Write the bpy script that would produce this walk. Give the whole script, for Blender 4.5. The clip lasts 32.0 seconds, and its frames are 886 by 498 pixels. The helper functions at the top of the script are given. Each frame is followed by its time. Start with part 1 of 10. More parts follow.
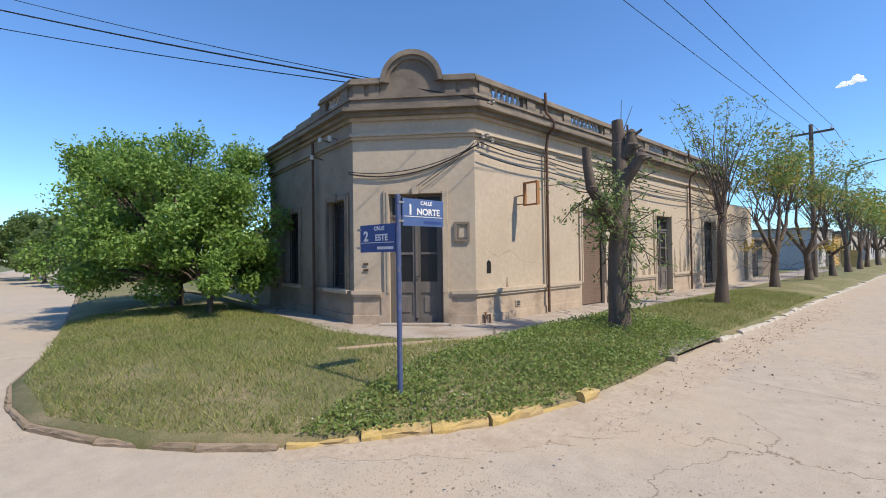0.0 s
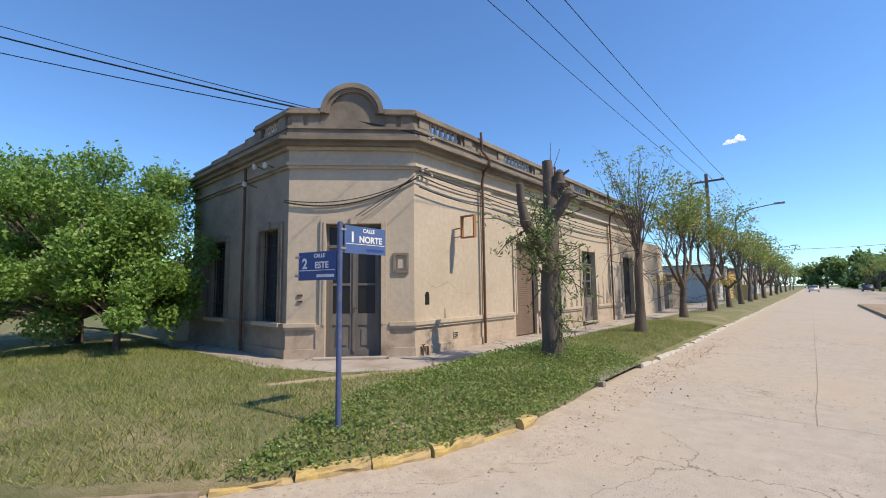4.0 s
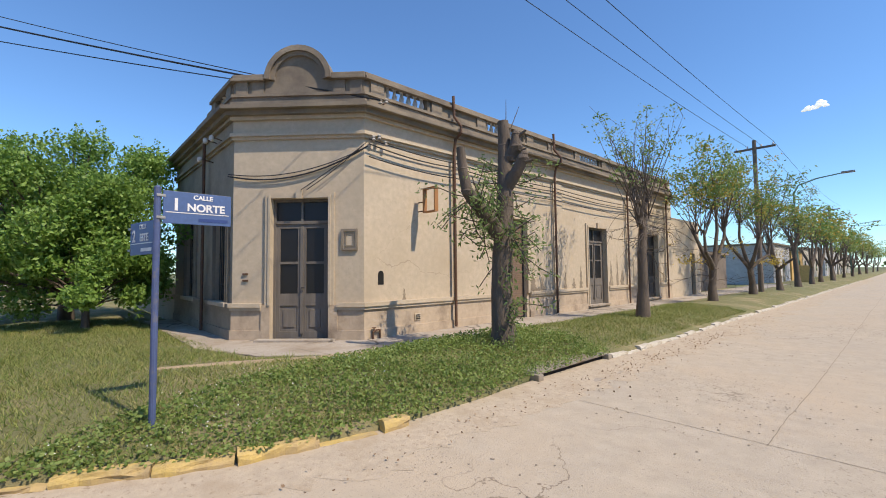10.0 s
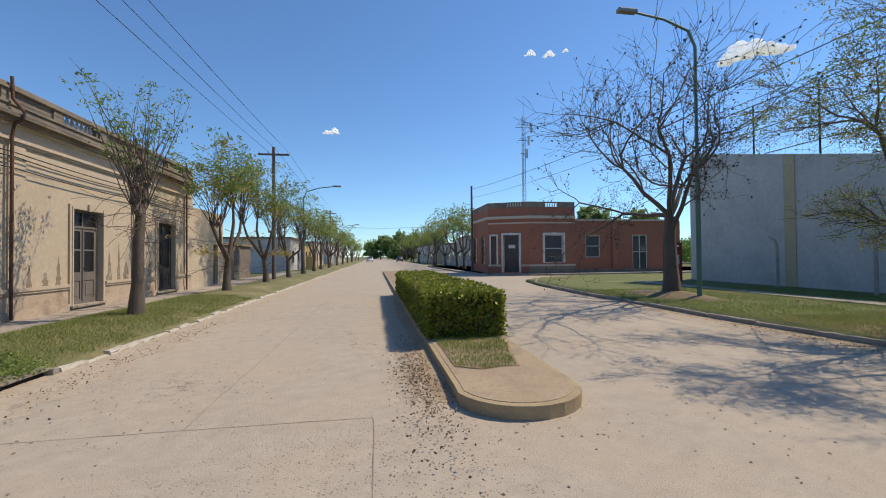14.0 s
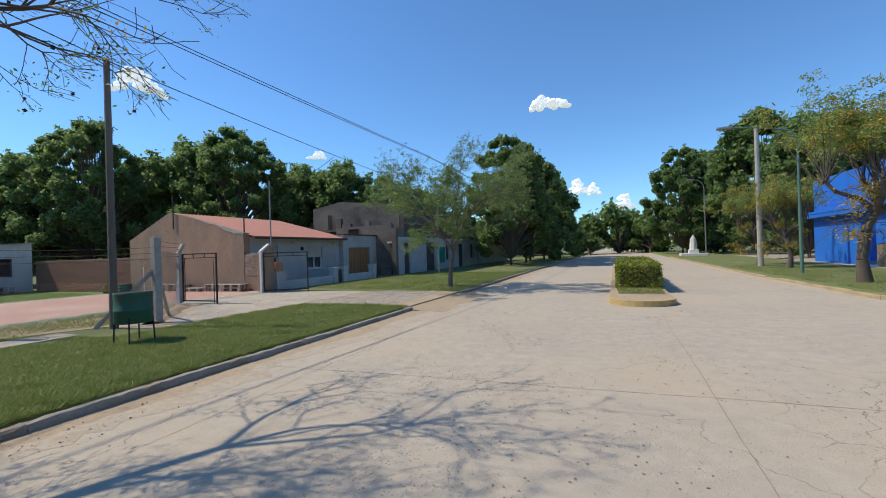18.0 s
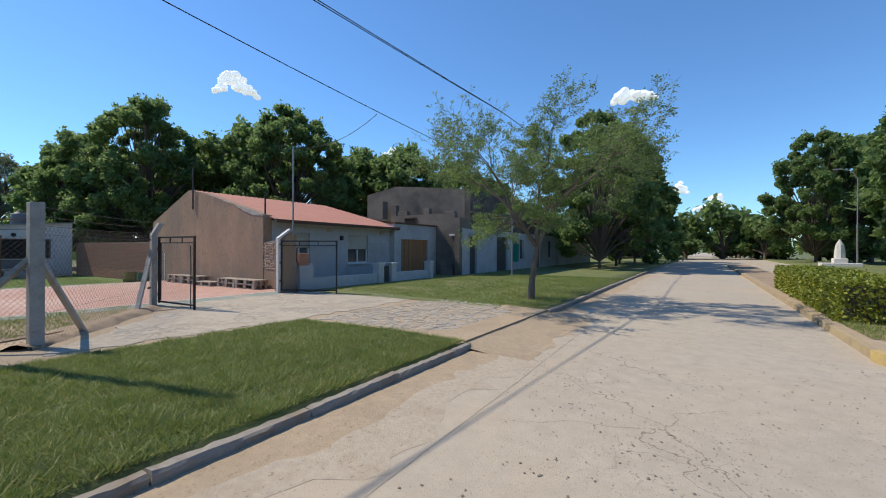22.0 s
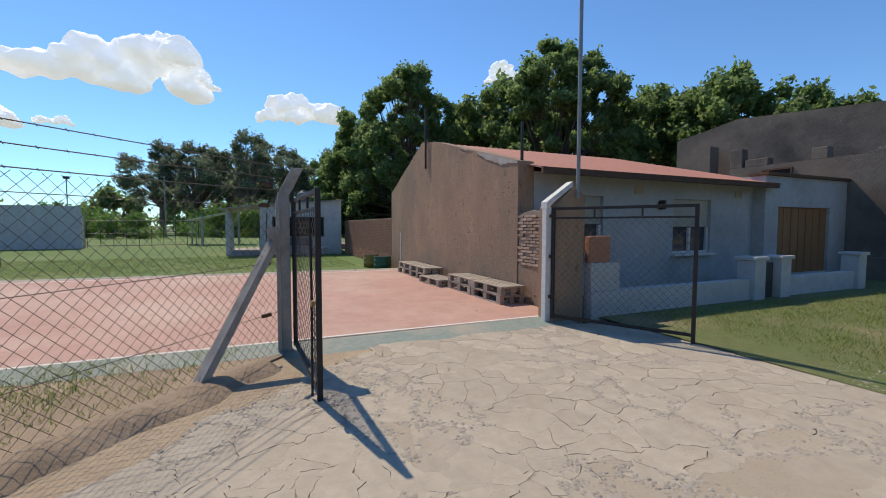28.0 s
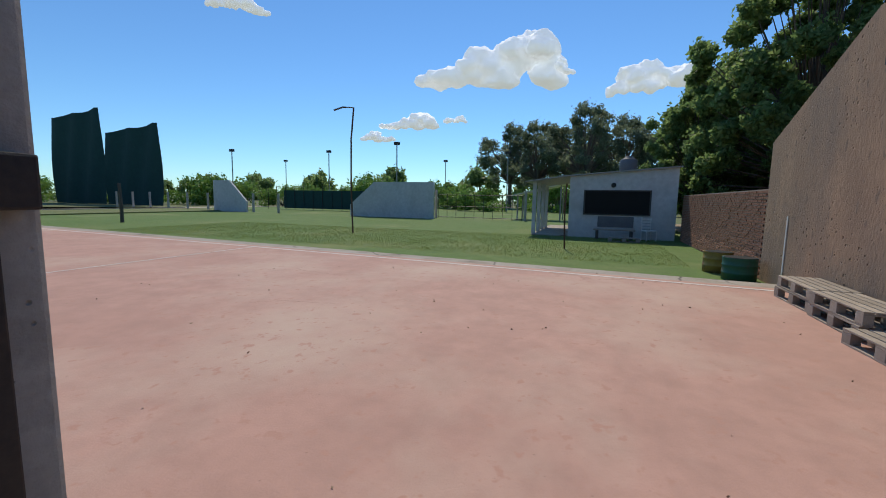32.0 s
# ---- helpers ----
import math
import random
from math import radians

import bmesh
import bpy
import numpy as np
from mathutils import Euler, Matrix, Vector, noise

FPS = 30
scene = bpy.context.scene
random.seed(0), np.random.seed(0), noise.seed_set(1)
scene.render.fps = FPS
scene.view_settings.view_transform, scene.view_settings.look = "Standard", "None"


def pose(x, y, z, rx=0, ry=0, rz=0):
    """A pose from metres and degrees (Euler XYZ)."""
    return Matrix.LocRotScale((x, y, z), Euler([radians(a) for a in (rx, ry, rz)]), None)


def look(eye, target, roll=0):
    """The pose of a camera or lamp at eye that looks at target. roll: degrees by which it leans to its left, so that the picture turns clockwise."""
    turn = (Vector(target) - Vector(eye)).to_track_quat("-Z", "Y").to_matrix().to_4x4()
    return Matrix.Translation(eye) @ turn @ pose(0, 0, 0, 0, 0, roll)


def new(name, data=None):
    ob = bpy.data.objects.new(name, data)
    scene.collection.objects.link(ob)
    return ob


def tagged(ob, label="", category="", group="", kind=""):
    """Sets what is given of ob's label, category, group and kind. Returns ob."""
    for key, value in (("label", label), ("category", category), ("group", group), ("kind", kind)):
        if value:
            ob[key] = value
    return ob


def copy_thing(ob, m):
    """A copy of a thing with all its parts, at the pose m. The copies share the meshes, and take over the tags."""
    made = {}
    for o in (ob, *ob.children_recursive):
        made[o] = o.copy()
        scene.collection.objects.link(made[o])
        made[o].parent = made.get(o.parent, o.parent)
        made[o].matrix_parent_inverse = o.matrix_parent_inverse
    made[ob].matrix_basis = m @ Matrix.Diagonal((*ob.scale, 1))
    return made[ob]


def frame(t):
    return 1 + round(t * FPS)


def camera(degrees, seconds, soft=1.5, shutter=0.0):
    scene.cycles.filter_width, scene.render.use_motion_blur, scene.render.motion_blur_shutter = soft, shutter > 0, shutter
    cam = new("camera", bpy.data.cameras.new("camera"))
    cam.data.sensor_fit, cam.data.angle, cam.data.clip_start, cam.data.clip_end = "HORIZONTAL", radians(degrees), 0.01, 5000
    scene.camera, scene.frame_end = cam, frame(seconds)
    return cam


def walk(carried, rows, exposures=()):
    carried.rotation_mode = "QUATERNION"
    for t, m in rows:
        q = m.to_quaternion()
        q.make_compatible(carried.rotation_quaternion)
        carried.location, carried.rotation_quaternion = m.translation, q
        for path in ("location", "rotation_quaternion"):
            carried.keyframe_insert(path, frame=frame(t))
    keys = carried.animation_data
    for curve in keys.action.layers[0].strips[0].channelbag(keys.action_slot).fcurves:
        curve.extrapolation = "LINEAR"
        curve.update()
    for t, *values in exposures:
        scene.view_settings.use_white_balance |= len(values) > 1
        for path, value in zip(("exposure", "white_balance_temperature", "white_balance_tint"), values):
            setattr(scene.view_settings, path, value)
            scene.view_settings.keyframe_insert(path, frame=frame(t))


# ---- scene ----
cam = camera(92.9, 32.0, soft=1.0)
PATH = [
    (0, (6.478, -4.499, 1.679), (4.951, -3.208, 1.712), -0.8),
    (0.5, (6.527, -4.552, 1.693), (5.088, -3.166, 1.786), -0.7),
    (1, (6.585, -4.568, 1.682), (5.168, -3.166, 1.851), -0.3),
    (1.5, (6.592, -4.587, 1.677), (5.203, -3.165, 1.895), 0.0),
    (2, (6.595, -4.583, 1.672), (5.223, -3.148, 1.911), 0.3),
    (2.5, (6.591, -4.573, 1.657), (5.23, -3.131, 1.911), 0.1),
    (4.5, (6.42, -4.581, 1.607), (5.14, -3.053, 1.773), -0.8),
    (5, (6.454, -4.572, 1.603), (5.209, -3.014, 1.752), -0.9),
    (5.5, (6.501, -4.544, 1.616), (5.338, -2.923, 1.744), -1.1),
    (6, (6.586, -4.395, 1.59), (5.459, -2.747, 1.699), -1.1),
    (6.5, (6.637, -4.2, 1.573), (5.503, -2.556, 1.677), -1.0),
    (7, (6.705, -3.906, 1.576), (5.556, -2.272, 1.673), -1.2),
    (7.5, (6.839, -3.595, 1.559), (5.646, -1.992, 1.642), -1.9),
    (8, (6.98, -3.256, 1.563), (5.683, -1.735, 1.625), -1.6),
    (8.5, (7.061, -2.98, 1.535), (5.746, -1.475, 1.602), -0.4),
    (9, (7.201, -2.722, 1.54), (5.771, -1.326, 1.602), -0.5),
    (9.5, (7.239, -2.611, 1.533), (5.777, -1.248, 1.593), -0.7),
    (10, (7.264, -2.611, 1.55), (5.791, -1.262, 1.654), -0.6),
    (10.5, (7.284, -2.615, 1.564), (5.81, -1.268, 1.676), -0.5),
    (11, (7.322, -2.607, 1.542), (5.949, -1.158, 1.666), -0.5),
    (11.5, (7.362, -2.558, 1.524), (6.169, -0.957, 1.648), -0.5),
    (12, (7.462, -2.515, 1.548), (6.586, -0.72, 1.638), -0.8),
    (12.5, (7.513, -2.437, 1.574), (7.038, -0.495, 1.626), -0.7),
    (13, (7.677, -2.276, 1.57), (7.583, -0.279, 1.602), -0.2),
    (13.5, (7.793, -2.276, 1.584), (7.829, -0.276, 1.613), -0.0),
    (15.5, (9.79, -2.352, 1.653), (11.606, -1.516, 1.717), -3.1),
    (16, (10.067, -2.496, 1.634), (12.063, -2.392, 1.721), -3.4),
    (16.5, (10.463, -2.777, 1.64), (12.422, -3.174, 1.706), -3.5),
    (17, (10.793, -3.169, 1.649), (12.506, -4.201, 1.669), -2.9),
    (17.5, (11.044, -3.607, 1.66), (12.425, -5.054, 1.665), -2.2),
    (18, (11.285, -4.255, 1.678), (12.051, -6.103, 1.687), -1.9),
    (18.5, (11.409, -4.733, 1.659), (11.79, -6.696, 1.655), -1.2),
    (19, (11.66, -5.336, 1.666), (11.866, -7.325, 1.656), -0.5),
    (19.5, (11.855, -5.898, 1.667), (12.042, -7.889, 1.653), -0.5),
    (20, (12.156, -6.677, 1.669), (12.506, -8.646, 1.695), -0.5),
    (20.5, (12.428, -7.298, 1.657), (12.925, -9.235, 1.681), -0.5),
    (21, (12.826, -7.976, 1.659), (13.441, -9.878, 1.686), 0.1),
    (21.5, (13.176, -8.577, 1.638), (13.952, -10.419, 1.653), 0.3),
    (22, (13.61, -9.121, 1.59), (14.667, -10.82, 1.59), 0.2),
    (22.5, (13.981, -9.67, 1.56), (15.25, -11.216, 1.549), -0.1),
    (23, (14.51, -10.24, 1.533), (15.977, -11.599, 1.497), -0.3),
    (23.5, (14.967, -10.728, 1.504), (16.524, -11.979, 1.405), -0.5),
    (24, (15.566, -11.207, 1.45), (17.227, -12.314, 1.319), 1.2),
    (24.5, (16.073, -11.566, 1.441), (17.792, -12.575, 1.281), 0.8),
    (25, (16.742, -11.934, 1.436), (18.497, -12.885, 1.307), 0.8),
    (25.5, (17.262, -12.215, 1.549), (19.004, -13.187, 1.406), 0.3),
    (27.5, (19.642, -13.609, 1.623), (21.429, -14.494, 1.47), 0.2),
    (28, (20.303, -14.004, 1.574), (22.13, -14.81, 1.465), 0.1),
    (28.5, (20.868, -14.281, 1.529), (22.734, -14.996, 1.447), 0.3),
    (29, (21.489, -14.576, 1.52), (23.374, -15.229, 1.381), 0.4),
    (29.5, (22.058, -14.784, 1.495), (23.977, -15.325, 1.339), 1.0),
    (30, (22.668, -15.002, 1.527), (24.63, -15.349, 1.355), 0.6),
    (30.5, (23.173, -15.156, 1.499), (25.156, -15.349, 1.323), 1.5),
    (31, (23.785, -15.287, 1.506), (25.775, -15.273, 1.305), 1.6),
    (31.5, (24.344, -15.377, 1.513), (26.3, -15.017, 1.303), 0.7),
    (32, (24.98, -15.35, 1.542), (26.845, -14.669, 1.308), 1.0),
]
walk(cam, [(t, look(e, g, r)) for t, e, g, r in PATH],
     exposures=[(0, 0.3, 6750, 15), (2.5, 0.3, 6800, 15), (5, 0.31, 7000, 15), (9, 0.32, 7150, 15), (11, 0.29, 7150, 15), (12, 0.22, 7250, 15), (13, 0.06, 7100, 15), (15.5, -0.12, 7500, 13), (17, -0.08, 7150, 12), (19, 0.16, 6500, 9), (21, 0.15, 6450, 9), (23, 0.04, 7050, 13), (25, 0.02, 7100, 13), (28, -0.05, 7000, 13), (30, 0.04, 6800, 12), (31, 0.02, 6750, 12), (32, -0.35, 6750, 9)])

# ---- light ----
SUN_AZ, SUN_EL = 14.0, 52.5      # degrees: from +x towards +y, above the horizon
world = bpy.data.worlds.new("sky")
scene.world = world
world.use_nodes = True
wn = world.node_tree.nodes
sky = wn.new("ShaderNodeTexSky")
sky.sky_type, sky.sun_disc = "NISHITA", False
sky.sun_elevation, sky.sun_rotation = radians(SUN_EL), radians(90 - SUN_AZ)
sky.air_density, sky.dust_density, sky.ozone_density = 1.0, 0.0, 3.0
tint = wn.new("ShaderNodeMix")
tint.data_type, tint.blend_type = "RGBA", "MULTIPLY"
tint.inputs[0].default_value = 1.0
tint.inputs[7].default_value = (0.59, 0.90, 1.16, 1)
world.node_tree.links.new(sky.outputs[0], tint.inputs[6])
world.node_tree.links.new(tint.outputs[2], wn["Background"].inputs[0])
wn["Background"].inputs[1].default_value = 0.15
sun = new("sun", bpy.data.lights.new("sun", "SUN"))
sun.data.energy, sun.data.angle, sun.data.color = 4.1, radians(0.55), (1.0, 0.915, 0.755)
sun.matrix_world = look((math.cos(radians(SUN_AZ)) * math.cos(radians(SUN_EL)) * 100,
                         math.sin(radians(SUN_AZ)) * math.cos(radians(SUN_EL)) * 100, math.sin(radians(SUN_EL)) * 100), (0, 0, 0))


# ---- materials ----
def mat(name, col, col2=None, scale=4.0, rough=0.85, bump=0.15, bscale=40.0, stain=None, sscale=0.7, samt=0.5, rand=0.0, metal=0.0,
        emit=None, stretch=None, speck=None, pscale=60.0, coat=0.0):
    m = bpy.data.materials.new(name)
    m.use_nodes = True
    nt = m.node_tree
    nd, lk = nt.nodes, nt.links
    b = nd["Principled BSDF"]
    tc = nd.new("ShaderNodeTexCoord")
    mp = nd.new("ShaderNodeMapping")
    lk.new(tc.outputs["Object"], mp.inputs[0])
    if stretch:
        mp.inputs["Scale"].default_value = stretch

    def noisy(sc, det=5.0, ro=0.6):
        n = nd.new("ShaderNodeTexNoise")
        n.inputs["Scale"].default_value, n.inputs["Detail"].default_value, n.inputs["Roughness"].default_value = sc, det, ro
        lk.new(mp.outputs[0], n.inputs["Vector"])
        return n.outputs["Fac"]

    def ramp(src, a, c):
        r = nd.new("ShaderNodeMapRange")
        r.inputs["From Min"].default_value, r.inputs["From Max"].default_value = a, c
        lk.new(src, r.inputs["Value"])
        return r.outputs["Result"]

    def mix(fac, a, c):
        x = nd.new("ShaderNodeMix")
        x.data_type = "RGBA"
        for s, v in (("A", a), ("B", c)):
            sock = [i for i in x.inputs if i.name == s and i.type == "RGBA"][0]
            if isinstance(v, tuple):
                sock.default_value = (*v, 1)
            else:
                lk.new(v, sock)
        f = [i for i in x.inputs if i.name == "Factor" and i.type == "VALUE"][0]
        if isinstance(fac, float):
            f.default_value = fac
        else:
            lk.new(fac, f)
        return [o for o in x.outputs if o.type == "RGBA"][0]

    c2 = col2 or tuple(v * 0.75 for v in col)
    out = mix(ramp(noisy(scale), 0.35, 0.68), col, c2)
    out = mix(ramp(noisy(scale * 9, 3), 0.3, 0.9), out, tuple(v * 0.72 for v in col))
    if stain:
        out = mix(ramp(noisy(sscale, 7, 0.65), 0.62 - samt * 0.3, 0.72), out, stain)
    if speck:
        out = mix(ramp(noisy(pscale, 2), 0.62, 0.7), out, speck)
    if rand:
        oi = nd.new("ShaderNodeObjectInfo")
        hs = nd.new("ShaderNodeHueSaturation")
        lk.new(ramp(oi.outputs["Random"], 0, 1), hs.inputs["Value"])
        hs.inputs["Value"].default_value = 1
        rr = nd.new("ShaderNodeMapRange")
        rr.inputs["To Min"].default_value, rr.inputs["To Max"].default_value = 1 - rand, 1 + rand
        lk.new(oi.outputs["Random"], rr.inputs["Value"])
        lk.new(rr.outputs["Result"], hs.inputs["Value"])
        lk.new(out, hs.inputs["Color"])
        out = hs.outputs["Color"]
    lk.new(out, b.inputs["Base Color"])
    b.inputs["Roughness"].default_value, b.inputs["Metallic"].default_value = rough, metal
    b.inputs["Coat Weight"].default_value = coat
    if bump:
        bp = nd.new("ShaderNodeBump")
        bp.inputs["Strength"].default_value, bp.inputs["Distance"].default_value = bump, 0.02
        lk.new(noisy(bscale, 6, 0.65), bp.inputs["Height"])
        lk.new(bp.outputs[0], b.inputs["Normal"])
    if emit:
        b.inputs["Emission Color"].default_value, b.inputs["Emission Strength"].default_value = (*emit[0], 1), emit[1]
    return m


def crack(m, scale, width, depth=0.5, col=(0.13, 0.11, 0.09), gate=0.5, gscale=0.25, warp=0.35):
    """Adds branching cracks to a ground material: dark, sunken lines that come and go."""
    nd, lk = m.node_tree.nodes, m.node_tree.links
    b = nd["Principled BSDF"]
    tc = nd.new("ShaderNodeTexCoord")
    n = nd.new("ShaderNodeTexNoise")
    n.inputs["Scale"].default_value, n.inputs["Detail"].default_value = 2.2, 6
    lk.new(tc.outputs["Object"], n.inputs["Vector"])
    w = nd.new("ShaderNodeVectorMath")
    w.operation = "SCALE"
    w.inputs["Scale"].default_value = warp
    lk.new(n.outputs["Color"], w.inputs[0])
    ad = nd.new("ShaderNodeVectorMath")
    lk.new(tc.outputs["Object"], ad.inputs[0])
    lk.new(w.outputs[0], ad.inputs[1])
    v = nd.new("ShaderNodeTexVoronoi")
    v.feature = "DISTANCE_TO_EDGE"
    v.inputs["Scale"].default_value = scale
    lk.new(ad.outputs[0], v.inputs["Vector"])
    r = nd.new("ShaderNodeMapRange")
    r.inputs["From Min"].default_value, r.inputs["From Max"].default_value = width * 0.35, width
    r.inputs["To Min"].default_value, r.inputs["To Max"].default_value = 1, 0
    lk.new(v.outputs["Distance"], r.inputs["Value"])
    g = nd.new("ShaderNodeTexNoise")
    g.inputs["Scale"].default_value, g.inputs["Detail"].default_value = gscale, 4
    lk.new(tc.outputs["Object"], g.inputs["Vector"])
    gr = nd.new("ShaderNodeMapRange")
    gr.inputs["From Min"].default_value, gr.inputs["From Max"].default_value = gate, gate + 0.08
    lk.new(g.outputs["Fac"], gr.inputs["Value"])
    mu = nd.new("ShaderNodeMath")
    mu.operation = "MULTIPLY"
    lk.new(r.outputs[0], mu.inputs[0])
    lk.new(gr.outputs[0], mu.inputs[1])
    old = b.inputs["Base Color"].links[0].from_socket
    x = nd.new("ShaderNodeMix")
    x.data_type = "RGBA"
    lk.new(mu.outputs[0], x.inputs[0])
    lk.new(old, x.inputs[6])
    x.inputs[7].default_value = (*col, 1)
    lk.new(x.outputs[2], b.inputs["Base Color"])
    return m


def pits(m, scale, size, col, gate=0.5, gscale=0.2, soft=0.12, depth=0.3):
    """Adds small sunken pits to a ground material, in patches."""
    nd, lk = m.node_tree.nodes, m.node_tree.links
    b = nd["Principled BSDF"]
    tc = nd.new("ShaderNodeTexCoord")
    v = nd.new("ShaderNodeTexVoronoi")
    v.inputs["Scale"].default_value = scale
    lk.new(tc.outputs["Object"], v.inputs["Vector"])
    sz = nd.new("ShaderNodeTexNoise")
    sz.inputs["Scale"].default_value, sz.inputs["Detail"].default_value = scale * 0.31, 2
    lk.new(tc.outputs["Object"], sz.inputs["Vector"])
    sm = nd.new("ShaderNodeMath")
    sm.operation = "MULTIPLY"
    sm.inputs[1].default_value = size * 2
    lk.new(sz.outputs["Fac"], sm.inputs[0])
    df = nd.new("ShaderNodeMath")
    df.operation = "SUBTRACT"
    lk.new(sm.outputs[0], df.inputs[0])
    lk.new(v.outputs["Distance"], df.inputs[1])
    r = nd.new("ShaderNodeMapRange")
    r.inputs["From Max"].default_value = 0.12
    lk.new(df.outputs[0], r.inputs["Value"])
    g = nd.new("ShaderNodeTexNoise")
    g.inputs["Scale"].default_value, g.inputs["Detail"].default_value = gscale, 5
    lk.new(tc.outputs["Object"], g.inputs["Vector"])
    gr = nd.new("ShaderNodeMapRange")
    gr.inputs["From Min"].default_value, gr.inputs["From Max"].default_value = gate, gate + soft
    lk.new(g.outputs["Fac"], gr.inputs["Value"])
    mu = nd.new("ShaderNodeMath")
    mu.operation = "MULTIPLY"
    lk.new(r.outputs[0], mu.inputs[0])
    lk.new(gr.outputs[0], mu.inputs[1])
    old = b.inputs["Base Color"].links[0].from_socket
    x = nd.new("ShaderNodeMix")
    x.data_type = "RGBA"
    lk.new(mu.outputs[0], x.inputs[0])
    lk.new(old, x.inputs[6])
    x.inputs[7].default_value = (*col, 1)
    lk.new(x.outputs[2], b.inputs["Base Color"])
    bp = nd.new("ShaderNodeBump")
    bp.invert = True
    bp.inputs["Strength"].default_value, bp.inputs["Distance"].default_value = depth, 0.02
    lk.new(mu.outputs[0], bp.inputs["Height"])
    if b.inputs["Normal"].links:
        lk.new(b.inputs["Normal"].links[0].from_socket, bp.inputs["Normal"])
    lk.new(bp.outputs[0], b.inputs["Normal"])
    return m


def leaf_mat(name, col, col2, trans=0.35):
    m = bpy.data.materials.new(name)
    m.use_nodes = True
    nd, lk = m.node_tree.nodes, m.node_tree.links
    b = nd["Principled BSDF"]
    g = nd.new("ShaderNodeNewGeometry")
    r = nd.new("ShaderNodeValToRGB")
    r.color_ramp.elements[0].color, r.color_ramp.elements[1].color = (*col, 1), (*col2, 1)
    lk.new(g.outputs["Random Per Island"], r.inputs[0])
    lk.new(r.outputs[0], b.inputs["Base Color"])
    b.inputs["Roughness"].default_value = 0.55
    t = nd.new("ShaderNodeBsdfTranslucent")
    lk.new(r.outputs[0], t.inputs[0])
    x = nd.new("ShaderNodeMixShader")
    x.inputs[0].default_value = trans
    lk.new(b.outputs[0], x.inputs[1])
    lk.new(t.outputs[0], x.inputs[2])
    lk.new(x.outputs[0], nd["Material Output"].inputs[0])
    return m


def glass_mat(name, tint=(0.05, 0.06, 0.07), rough=0.06):
    m = bpy.data.materials.new(name)
    m.use_nodes = True
    b = m.node_tree.nodes["Principled BSDF"]
    b.inputs["Base Color"].default_value = (*tint, 1)
    b.inputs["Roughness"].default_value = rough
    b.inputs["Specular IOR Level"].default_value = 0.6
    return m


